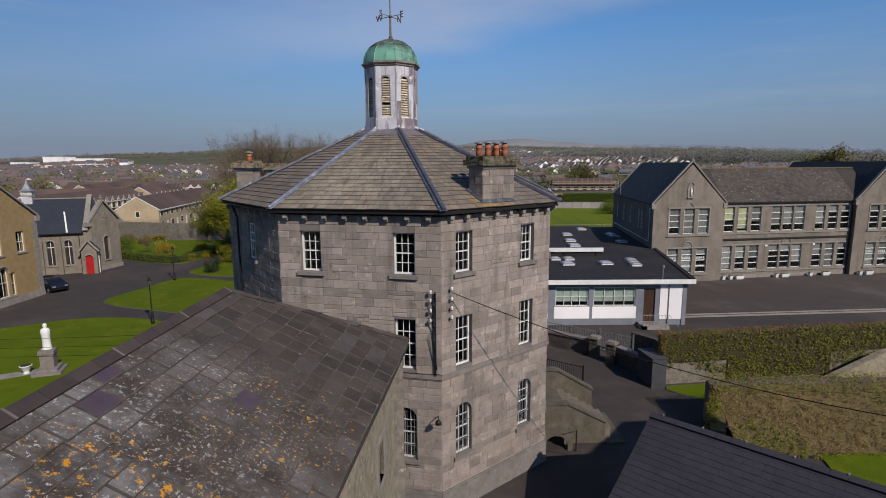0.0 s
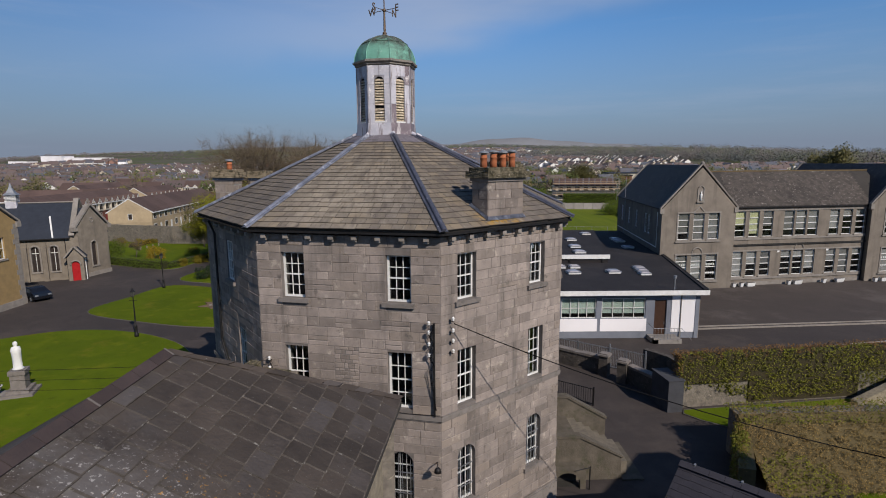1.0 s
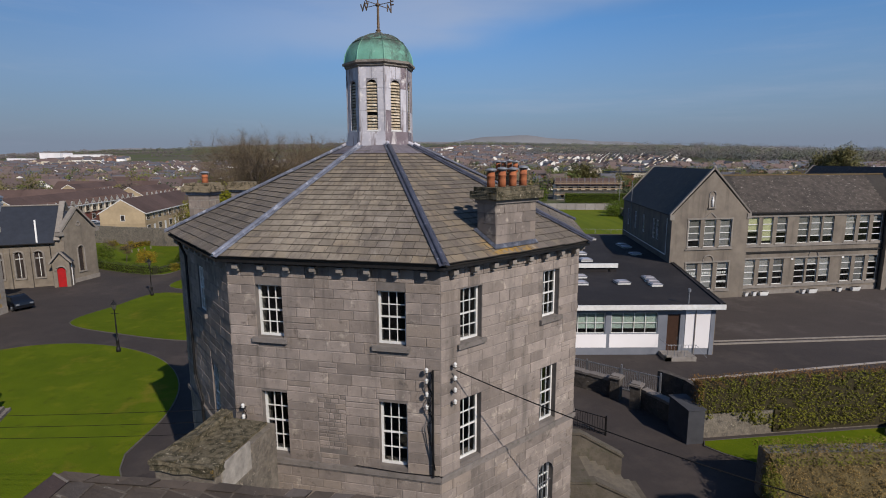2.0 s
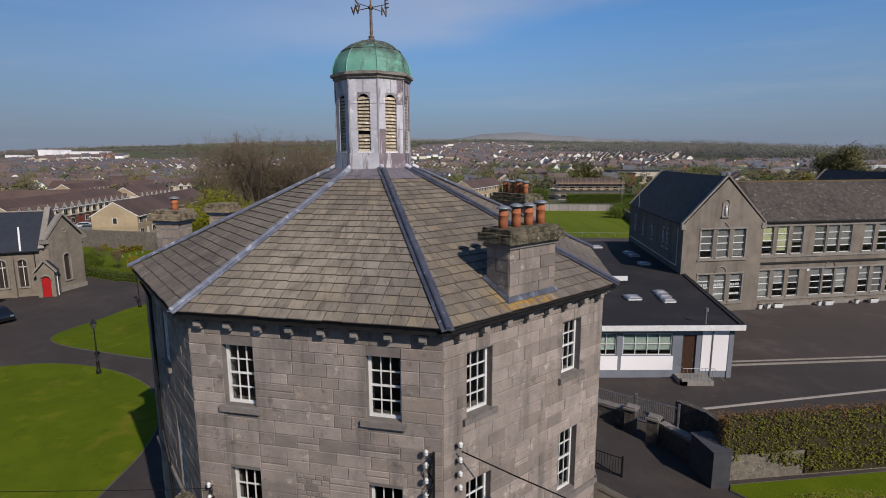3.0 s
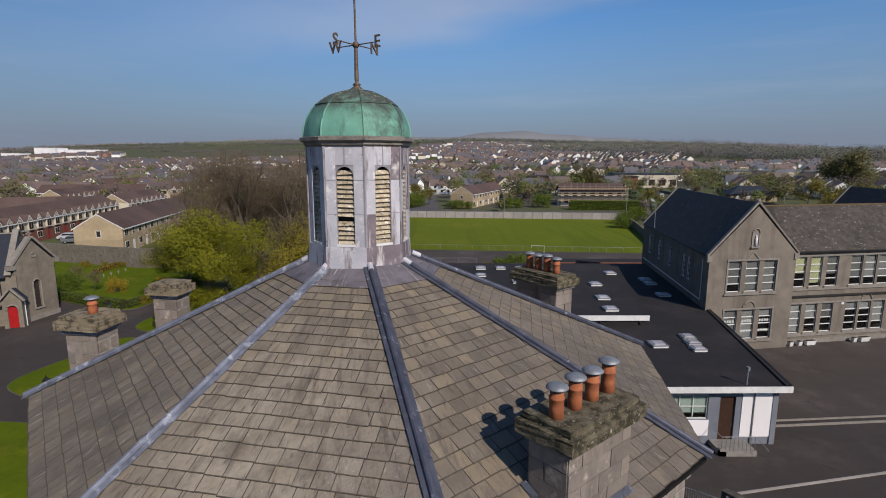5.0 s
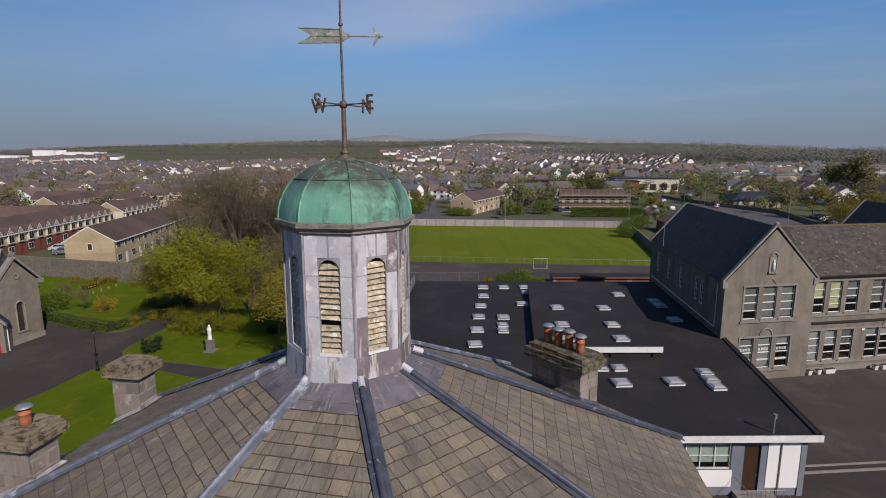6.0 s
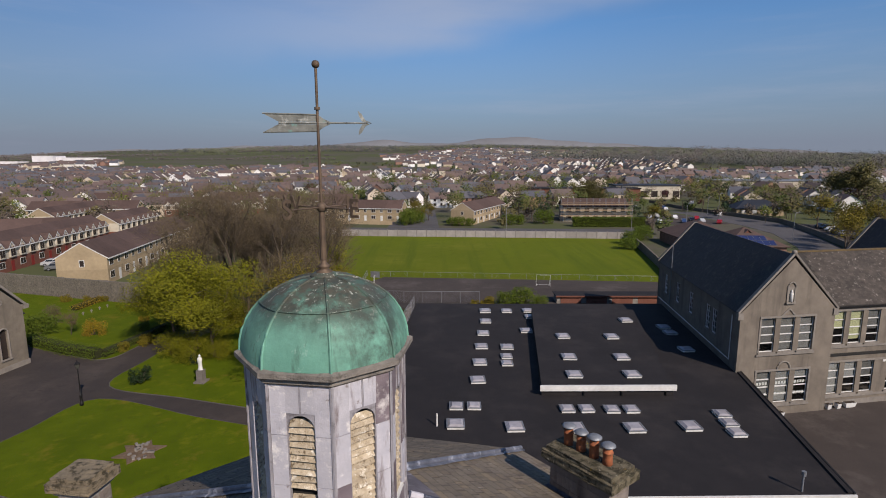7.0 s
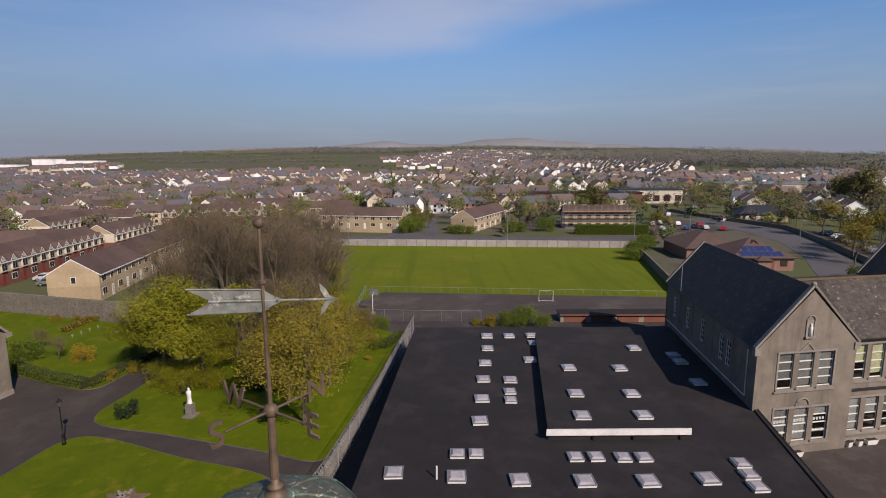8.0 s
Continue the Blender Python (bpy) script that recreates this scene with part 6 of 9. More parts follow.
# ---------------------------------------------------------------- foliage tools
def leaf_mesh(name, centres, radii, per, size, seed, squash=1.0, normal_up=0.3, face=(0, 0, 0)):
    """One mesh of small two-triangle leaves scattered in balls round the centres."""
    rng = np.random.default_rng(seed)
    C, R = np.asarray(centres, float), np.asarray(radii, float)
    n = len(C) * per
    c, r = np.repeat(C, per, 0), np.repeat(R, per)
    d = rng.normal(size=(n, 3))
    d /= np.linalg.norm(d, axis=1, keepdims=True)
    p = c + d * (r * rng.uniform(0.35, 1.0, n) ** 0.6)[:, None] * np.array([1, 1, squash])
    u = rng.normal(size=(n, 3))
    u[:, 2] *= 0.6
    u /= np.linalg.norm(u, axis=1, keepdims=True)
    w = np.cross(u, d + rng.normal(size=(n, 3)) * 0.7 + np.array([0, 0, normal_up]) + np.array(face))
    w /= np.linalg.norm(w, axis=1, keepdims=True) + 1e-9
    s = size * rng.uniform(0.6, 1.3, n)[:, None]
    v = np.empty((n, 4, 3))
    v[:, 0], v[:, 1], v[:, 2], v[:, 3] = p - u * s, p - w * s * 0.55, p + u * s, p + w * s * 0.55
    me = bpy.data.meshes.new(name)
    me.from_pydata(v.reshape(-1, 3).tolist(), [], np.arange(n * 4).reshape(n, 4).tolist())
    return me


def leaf_mat(name, a, b, rnd=0.3):
    m = mat(name, a, b, 0.6, 0.7, bump=0, island=rnd, spec=0.2)
    p = m.node_tree.nodes["Principled BSDF"]
    p.inputs["Subsurface Weight"].default_value = 0.0
    return m


M["leaf_ivy"] = leaf_mat("ivy leaves", (0.150, 0.150, 0.010), (0.088, 0.092, 0.010), 0.35)
M["leaf_rust"] = leaf_mat("rusty dead ivy", (0.190, 0.098, 0.030), (0.12, 0.072, 0.024), 0.3)
M["leaf_dry"] = leaf_mat("dry ivy and twigs", (0.225, 0.150, 0.050), (0.140, 0.100, 0.030), 0.35)
M["leaf_lime"] = leaf_mat("young lime-green leaves", (0.190, 0.184, 0.007), (0.125, 0.130, 0.007), 0.18)
M["leaf_olive"] = leaf_mat("olive young leaves", (0.205, 0.165, 0.015), (0.140, 0.116, 0.013), 0.18)
M["leaf_green"] = leaf_mat("fresh green leaves", (0.105, 0.145, 0.012), (0.065, 0.098, 0.010), 0.22)
M["leaf_cedar"] = leaf_mat("dull cedar needles", (0.165, 0.150, 0.052), (0.110, 0.104, 0.040), 0.2)
M["leaf_dark"] = leaf_mat("dark evergreen leaves", (0.022, 0.042, 0.014), (0.014, 0.028, 0.010), 0.4)
M["leaf_gold"] = leaf_mat("golden shrub leaves", (0.30, 0.22, 0.015), (0.20, 0.13, 0.012), 0.3)
M["leaf_wine"] = leaf_mat("dark red leaves", (0.06, 0.018, 0.018), (0.04, 0.014, 0.016), 0.3)
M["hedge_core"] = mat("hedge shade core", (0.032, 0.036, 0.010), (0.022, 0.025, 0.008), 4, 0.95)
M["dry_core"] = mat("dry stems and earth", (0.125, 0.095, 0.042), (0.08, 0.062, 0.028), 3, 0.95, bump=0.8)
M["ivy_core"] = mat("ivy stems with gap shade", (0.050, 0.040, 0.018), (0.032, 0.028, 0.012), 4, 0.95, bump=0.6)
M["bark"] = mat("brown bark", (0.135, 0.105, 0.078), (0.085, 0.068, 0.052), 3, 0.95, bump=0.5)
M["twig"] = mat("bare twigs", (0.175, 0.130, 0.080), (0.120, 0.094, 0.060), 1, 0.95, bump=0)


def with_leaves(name, me, m, parent, label=""):
    me.materials.append(m)
    ob = part(name, me, m, parent, label)
    ob["kind"] = "stuff"
    return ob


# ivy-clad wall 1: front face, top and ends thick with leaves
ivy = thing("ivy_wall", 13.9, 32.2, 0, 7, "tall stone wall thickly grown with green ivy", "ivy wall")
part("wall", boxes((0.15, 34, 0.25, 0.95, 0, 3.1)), M["rubble"], ivy, "grey rubble stone wall")
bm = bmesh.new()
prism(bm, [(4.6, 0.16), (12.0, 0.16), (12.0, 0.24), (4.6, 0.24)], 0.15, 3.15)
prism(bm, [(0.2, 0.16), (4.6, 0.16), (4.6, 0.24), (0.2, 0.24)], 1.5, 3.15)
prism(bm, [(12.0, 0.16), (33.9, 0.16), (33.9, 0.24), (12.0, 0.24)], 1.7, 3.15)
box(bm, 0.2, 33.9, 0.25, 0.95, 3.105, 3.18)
# stem brown, darkened so the gaps between leaves look shaded
part("stem_mat", bm, M["ivy_core"], ivy, "brown mat of ivy stems, shaded dark between the leaves")
rng = np.random.default_rng(5)
pts, pts_r = [], []
for x in np.arange(0.1, 34, 0.30):
    for z in np.arange(0.2, 3.2, 0.30):
        edge = 1.0 + 0.5 * math.sin(x * 1.1) if x < 4.5 else (0.2 if x < 11.5 else min(2.3, max(0.1, (x - 11.5) * 0.38 + 0.25 * math.sin(x * 2))))
        thin = math.sin(x * 0.83 + 1.0) * math.sin(z * 1.9 + x * 0.31)
        if z > edge and (thin < 0.6 or rng.random() < 0.55):
            pts.append((x + rng.uniform(-0.1, 0.1), 0.18 + rng.uniform(-0.08, 0.08), z))
    for y in np.arange(0.2, 1.1, 0.28):
        (pts if y < 0.5 and rng.random() < 0.6 else pts_r).append((x, y, 3.17 + rng.uniform(-0.08, 0.12)))
for y in np.arange(0.2, 1.0, 0.3):
    for z in np.arange(1.4, 3.25, 0.3):
        pts_r.append((0.1, y, z))
with_leaves("leaves", leaf_mesh("ivy", pts, [0.20] * len(pts), 36, 0.056, 1, face=(0.5, -1.6, 0.5)), M["leaf_ivy"], ivy, "dense green ivy")
with_leaves("dry_leaves", leaf_mesh("dry", pts_r, [0.22] * len(pts_r), 40, 0.045, 4, face=(0.5, -1.2, 1.2)), M["leaf_rust"], ivy, "rusty dead ivy along the top")
# ivy wall 2: lower, dry and mixed
ivy2 = thing("ivy_wall", 14.3, 26.9, 0, 1.5, "low stone wall overgrown with dry brown ivy", "ivy wall")
part("wall", boxes((0.1, 30, -0.1, 0.8, 0, 2.35)), M["rubble"], ivy2)
pts, pts_g = [], []
for x in np.arange(0.0, 30, 0.34):
    for z in np.arange(0.1, 2.5, 0.2):
        y = -0.25 - (2.5 - z) * 1.25 + rng.uniform(-0.15, 0.15)
        (pts_g if math.sin(x * 0.9) + math.sin(z * 2 + x * 0.37) > 0.95 or z > 2.3 else pts).append((x + rng.uniform(-0.15, 0.15), y, z))
    for y in np.arange(-0.2, 0.95, 0.32):
        (pts_g if rng.random() < 0.6 else pts).append((x, y, 2.5 + rng.uniform(-0.1, 0.12)))
for t in np.arange(0, 1, 0.03):        # grown-over return towards the shed
    for k in range(10):
        (pts_g if k % 3 else pts).append((0.42 - 2.0 * t + rng.uniform(-0.3, 0.3), 0.3 - 3.6 * t, 0.25 + rng.uniform(0, 2.1 - 0.7 * t)))
rc = bmesh.new()
prism(rc, [(0.35, 0.8), (-1.75, -3.3), (-1.1, -3.5), (1.0, 0.5)], 0, 1.6)
part("return_wall", rc, M["dry_core"], ivy2, "earth and stone under the ivy")
part("bank", slab(bmesh.new(), [(0, -3.1, 0.05), (30, -3.1, 0.05), (30, -0.1, 2.45), (0, -0.1, 2.45)], 0.1), M["dry_core"], ivy2, "earth bank under the dry stems")
with_leaves("dry_leaves", leaf_mesh("dry", pts, [0.20] * len(pts), 46, 0.036, 2, face=(0.5, -1.4, 0.8)), M["leaf_dry"], ivy2, "dry brown ivy and twigs")
with_leaves("leaves", leaf_mesh("ivy", pts_g, [0.22] * len(pts_g), 34, 0.045, 3, face=(0.5, -1.4, 0.8)), M["leaf_ivy"], ivy2, "green ivy")
# stone ramp between the ivy walls
rp = thing("sloping_wall", 24.6, 32.2, 0, 8, "pale rubble wall sloping up between the ivy", "wall", kind="structure")
bm = bmesh.new()
slab(bm, [(0, 0, 0), (13, 0, 0), (13, 0, 3.3), (4.0, 0, 2.0), (0.0, 0, 0.4)], 0.5)
part("run", bm, M["rubble_pale"], rp)

# ---------------------------------------------------------------- chapel
chapel = thing("chapel", -46.9, 70.25, 0, 21, "grey stone convent chapel with blue-black slate roof and red door", "chapel")
M["chapel_stone"] = mat("pale chapel stone", (0.245, 0.212, 0.168), (0.175, 0.150, 0.122), 1.5, 0.95, bump=0.5, fine=10, streak=((0.12, 0.105, 0.085), 1.2, 0.56, 0.74))
M["slate_blue"] = mat("blue-black slate", (0.030, 0.036, 0.050), (0.021, 0.026, 0.037), 2, 0.6, bump=0.3, fine=8, island=0.12)
M["red"] = mat("red painted door", (0.42, 0.012, 0.015), (0.33, 0.01, 0.012), 3, 0.5, bump=0.05)
M["stained"] = mat("leaded dark glass", (0.03, 0.03, 0.03), (0.05, 0.035, 0.03), 6, 0.25)
CE, CR, CW = 5.55, 9.75, 8.0
NW = 14.0                                   # length of the nave
wins = [(NW - u - 0.42, NW - u + 0.42, 1.25, 4.45) for u in (2.75, 4.75, 6.85, 8.95)]
fmx = pose(-NW, 0, 0)
bm = wall(bmesh.new(), fmx, NW, 0, CE, 0.5, wins)
for h in wins:
    arch_fill(bm, fmx, h[0], h[1], h[3] - 0.42, h[3], 0.5)
part("nave_wall", bm, M["chapel_stone"], chapel)
for h in wins:
    w = part("window", boxes((h[0], h[1], 0.2, 0.24, h[2], h[3]), m=fmx), M["stained"], chapel)
    c = (h[0] + h[1]) / 2
    part("mullion", boxes((c - 0.03, c + 0.03, 0.16, 0.2, h[2], h[3]), (h[0], h[1], 0.15, 0.19, h[3] - 0.9, h[3] - 0.82), m=fmx), M["white"], w)
    part("surround", tube(bmesh.new(), [fmx @ Vector((h[0] - 0.1, -0.02, h[2]))] + [fmx @ Vector((c + 0.52 * math.cos(t), -0.02, h[3] - 0.42 + 0.52 * math.sin(t))) for t in np.linspace(math.pi, 0, 9)] + [fmx @ Vector((h[1] + 0.1, -0.02, h[2]))], 0.12, 6), M["trim"], w)
    part("sill", boxes((h[0] - 0.18, h[1] + 0.18, -0.12, 0.2, h[2] - 0.18, h[2]), m=fmx), M["trim"], w)
for u in (-3.75, -5.8, -7.9):
    part("buttress", boxes((u - 0.25, u + 0.25, -0.35, 0.0, 0, 4.4), (u - 0.25, u + 0.25, -0.16, 0.0, 4.4, 5.0)), M["chapel_stone"], chapel)
part("nave_roof", slab(bmesh.new(), [(-NW, -0.3, CE - 0.1), (-0.9, -0.3, CE - 0.1), (-0.9, CW / 2, CR), (-NW, CW / 2, CR)], 0.14), M["slate_blue"], chapel, "blue-black slate roof slope")
part("nave_roof", slab(bmesh.new(), [(-0.9, CW + 0.3, CE - 0.1), (-NW, CW + 0.3, CE - 0.1), (-NW, CW / 2, CR), (-0.9, CW / 2, CR)], 0.14), M["slate_blue"], chapel)
part("ridge", tube(bmesh.new(), [(-NW, CW / 2, CR + 0.02), (-0.9, CW / 2, CR + 0.02)], 0.10, 6), M["trim"], chapel)
part("gutter", boxes((-NW, -0.9, -0.42, -0.3, CE - 0.22, CE - 0.1)), M["black"], chapel)
part("back_wall", boxes((-NW, -0.4, CW - 0.5, CW, 0, CE)), M["chapel_stone"], chapel)
# east gable of the nave with its coping
part("end_wall", boxes((-0.9, -0.4, 0.5, CW - 0.5, 0, CE)), M["chapel_stone"], chapel)
part("gable_wall", slab(bmesh.new(), [(-0.45, 0.1, CE), (-0.45, CW - 0.1, CE), (-0.45, CW / 2, CR + 0.05)], 0.4), M["chapel_stone"], chapel)
for a in (-0.2, CW + 0.2):
    pts = [(-0.35, a, CE + 0.05), (-0.35, CW / 2, CR + 0.35), (-0.95, CW / 2, CR + 0.35), (-0.95, a, CE + 0.05)]
    part("coping", slab(bmesh.new(), pts[::-1] if a < 0 else pts, 0.22), M["trim"], chapel)
# low end block with a gable and a tall lancet, facing the yard
BM = chapel.matrix_world.inverted() @ pose(-47.0, 70.2, 0, 0, 0, -10.6)
gw, KZ, AZ_ = 4.9, 6.55, 9.1
gm = BM @ Matrix(((0, -1, 0, 0), (1, 0, 0, 0), (0, 0, 1, 0), (0, 0, 0, 1)))


def b_slab(pts, thick):
    return slab(bmesh.new(), [BM @ Vector(p) for p in pts], thick)


lan = [(gw / 2 - 0.42, gw / 2 + 0.42, 1.4, 4.6)]
bm = wall(bmesh.new(), gm, gw, 0, KZ, 0.5, lan)
arch_fill(bm, gm, lan[0][0], lan[0][1], 4.1, 4.6, 0.5)
part("front_wall", bm, M["chapel_stone"], chapel)
part("gable_wall", gable_wall(gm, gw, KZ, 0.5, AZ_ - KZ), M["chapel_stone"], chapel)
w = part("window", boxes((lan[0][0], lan[0][1], 0.2, 0.24, 1.4, 4.6), m=gm), M["stained"], chapel)
part("surround", tube(bmesh.new(), [gm @ Vector((lan[0][0] - 0.08, -0.02, 1.4))] + [gm @ Vector((gw / 2 + 0.50 * math.cos(t), -0.02, 4.1 + 0.58 * math.sin(t))) for t in np.linspace(math.pi, 0, 9)] + [gm @ Vector((lan[0][1] + 0.08, -0.02, 1.4))], 0.10, 6), M["trim"], w)
part("sill", boxes((lan[0][0] - 0.2, lan[0][1] + 0.2, -0.14, 0.2, 1.22, 1.4), m=gm), M["trim"], w)
part("roundel", tube(bmesh.new(), [gm @ Vector((gw / 2 + 0.27 * math.cos(t), -0.03, 7.45 + 0.27 * math.sin(t))) for t in np.linspace(0, 6.283, 13)], 0.07, 6), M["trim"], chapel)
part("plinth", boxes((-0.06, gw + 0.06, -0.1, 0, 0, 0.55), m=gm), M["trim"], chapel)
for s, a in enumerate((-0.25, gw + 0.25)):
    pts = [(0.14, a, KZ), (0.14, gw / 2, AZ_ + 0.30), (-0.55, gw / 2, AZ_ + 0.30), (-0.55, a, KZ)]
    part("coping", b_slab(pts[::-1] if s == 0 else pts, 0.24), M["trim"], chapel)
    a2 = -0.3 if s == 0 else gw + 0.3
    pts = [(-0.2, a2, CE - 0.06), (-0.2, gw / 2, AZ_ - 0.15), (-4.2, gw / 2, AZ_ - 0.15), (-4.2, a2, CE - 0.06)]
    part("cross_roof", b_slab(pts[::-1] if s == 0 else pts, 0.12), M["slate_blue"], chapel)
    part("kneeler", boxes((-0.6, 0.2, a - 0.2, a + 0.35, KZ - 0.35, KZ + 0.1), m=BM), M["trim"], chapel)
part("cross_wall", boxes((-3.2, -0.5, 0.02, 0.5, 0, CE), (-3.2, -0.5, gw - 0.5, gw - 0.02, 0, CE), m=BM), M["chapel_stone"], chapel)
part("cross", boxes((-0.28, -0.12, gw / 2 - 0.08, gw / 2 + 0.08, AZ_ + 0.25, AZ_ + 1.15), (-0.28, -0.12, gw / 2 - 0.3, gw / 2 + 0.3, AZ_ + 0.68, AZ_ + 0.83), m=BM), M["trim"], chapel)
part("roof_flashing", slab(bmesh.new(), [(-2.75, -0.32, CE + 0.0), (-2.57, -0.32, CE + 0.0), (-3.25, 2.1, CE + 2.55), (-3.43, 2.1, CE + 2.55)], 0.05), M["white"], chapel)
# porch with the red door
PX = -1.15
pm = pose(PX, -1.25, 0)
dh = [(0.42, 1.32, 0.0, 2.5)]
bm = wall(gable_wall(pm, 1.75, 3.0, 0.3, 1.1), pm, 1.75, 0, 3.0, 0.3, dh)
arch_fill(bm, pm, 0.42, 1.32, 2.05, 2.5, 0.3)
porch = part("porch", bm, M["chapel_stone"], chapel)
part("porch_wall", boxes((PX, PX + 0.3, -0.95, 0, 0, 3.0), (PX + 1.45, PX + 1.75, -0.95, 0.6, 0, 3.0)), M["chapel_stone"], porch)
part("door", boxes((0.42, 1.32, 0.14, 0.2, 0.02, 2.5), m=pm), M["red"], porch, "red painted arched door")
part("door_arch", tube(bmesh.new(), [pm @ Vector((0.87 + 0.56 * math.cos(t), -0.02, 2.05 + 0.56 * math.sin(t))) for t in np.linspace(0, math.pi, 9)], 0.09, 6), M["trim"], porch)
for s in (-1, 1):
    c = PX + 0.875
    pts = [(c + s * 1.05, -1.4, 2.95), (c, -1.4, 4.2), (c, 0.0, 4.2), (c + s * 1.05, 0.0, 2.95)]
    part("porch_roof", slab(bmesh.new(), pts if s > 0 else pts[::-1], 0.12), M["slate_blue"], porch)
    pts = [(c + s * 1.12, -1.46, 2.95), (c, -1.46, 4.34), (c, -1.16, 4.34), (c + s * 1.12, -1.16, 2.95)]
    part("porch_coping", slab(bmesh.new(), pts if s > 0 else pts[::-1], 0.18), M["trim"], porch)
part("rain_pipe", tube(bmesh.new(), [(PX + 1.83, -0.6, 0), (PX + 1.83, -0.6, 2.9)], 0.055, 6), M["white"], chapel)
part("rain_pipe", tube(bmesh.new(), [(-1.45, -0.12, 0.1), (-1.45, -0.12, CE - 0.2)], 0.05, 6), M["black"], chapel)
# bell turret
tu = part("bell_turret", boxes((-8.3, -7.1, CW / 2 - 0.6, CW / 2 + 0.6, CR - 0.6, CR + 0.25)), M["lead_white"], chapel, "small white louvred bell turret")
for z in range(5):
    part("louvre", boxes((-8.34, -7.06, CW / 2 - 0.64, CW / 2 + 0.64, CR + 0.29 + z * 0.17, CR + 0.37 + z * 0.17)), M["white"], tu)
part("turret_core", boxes((-8.2, -7.2, CW / 2 - 0.5, CW / 2 + 0.5, CR + 0.25, CR + 1.1)), M["cowl"], tu)
part("turret_roof", lathe(bmesh.new(), [(1.1, CR + 1.1), (0.62, CR + 1.4), (0.25, CR + 1.95), (0.04, CR + 2.6)], 4, -7.7, CW / 2, math.pi / 4, False), M["cowl"], tu)

# ---------------------------------------------------------------- ochre convent building
M["ochre"] = mat("ochre sandstone", (0.34, 0.235, 0.105), (0.26, 0.18, 0.085), 1.8, 0.95, bump=0.4, fine=10)
conv = thing("convent_building", -44.6, 43.0, 0, 0, "ochre stone convent building with white sash windows", "convent")
cm_ = Matrix(((0, -1, 0, 0), (1, 0, 0, 0), (0, 0, 1, 0), (0, 0, 0, 1)))
CWD = 14.9
hl = [(11.9, 13.0, 5.2, 7.4), (8.9, 10.0, 5.2, 7.4), (5.6, 6.7, 5.2, 7.4), (9.0, 10.3, 0.9, 3.9), (10.65, 11.2, 0.9, 3.3), (8.05, 8.6, 0.9, 3.3)]
bm = wall(gable_wall(cm_, CWD, 8.75, 0.5, 5.4), cm_, CWD, 0, 8.75, 0.5, hl)
arch_fill(bm, cm_, 9.0, 10.3, 3.25, 3.9, 0.5)
part("gable_wall", bm, M["ochre"], conv, "ochre sandstone gable wall")
for h in hl:
    w = window(conv, cm_, *h, cols=1 if h[1] - h[0] < 0.7 else 2, rows=2, deep=0.15, bar=0.05, sill_m=M["trim"], frame_m=M["white"])
part("hood", tube(bmesh.new(), [cm_ @ Vector((9.65 + 0.85 * math.cos(t), -0.03, 3.25 + 0.85 * math.sin(t))) for t in np.linspace(0, math.pi, 9)], 0.12, 6), M["trim"], conv)
for i in range(16):
    part("quoin", boxes((CWD - (0.55 if i % 2 else 0.8), CWD + 0.02, -0.025, 0.0, i * 0.54 + 0.01, i * 0.54 + 0.53), m=cm_), M["trim"], conv)
part("plinth", boxes((0, CWD, -0.1, 0, 0, 0.7), m=cm_), M["trim"], conv)
part("side_wall", boxes((-16, -0.5, CWD - 0.5, CWD, 0, 8.75), (-16, -0.5, 0, 0.5, 0, 8.75), (-16.4, -16, 0, CWD, 0, 8.75)), M["ochre"], conv)
for s in (0, 1):
    y = -0.3 if s == 0 else CWD + 0.3
    pts = [(0.0, y, 8.65), (0.0, CWD / 2, 14.15), (-16.4, CWD / 2, 14.15), (-16.4, y, 8.65)]
    part("roof", slab(bmesh.new(), pts[::-1] if s == 0 else pts, 0.15), M["slate_blue"], conv)
    pts = [(0.12, y, 8.75), (0.12, CWD / 2, 14.3), (-0.5, CWD / 2, 14.3), (-0.5, y, 8.75)]
    part("coping", slab(bmesh.new(), pts[::-1] if s == 0 else pts, 0.18), M["trim"], conv)
part("kneeler", boxes((-0.6, 0.2, CWD - 0.2, CWD + 0.35, 8.25, 8.8)), M["trim"], conv)
# unseen floor and inner wall, dark colour in place of room shade
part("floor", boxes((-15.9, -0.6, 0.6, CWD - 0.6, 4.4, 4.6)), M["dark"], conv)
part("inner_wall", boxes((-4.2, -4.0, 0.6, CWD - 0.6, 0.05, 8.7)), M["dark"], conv)


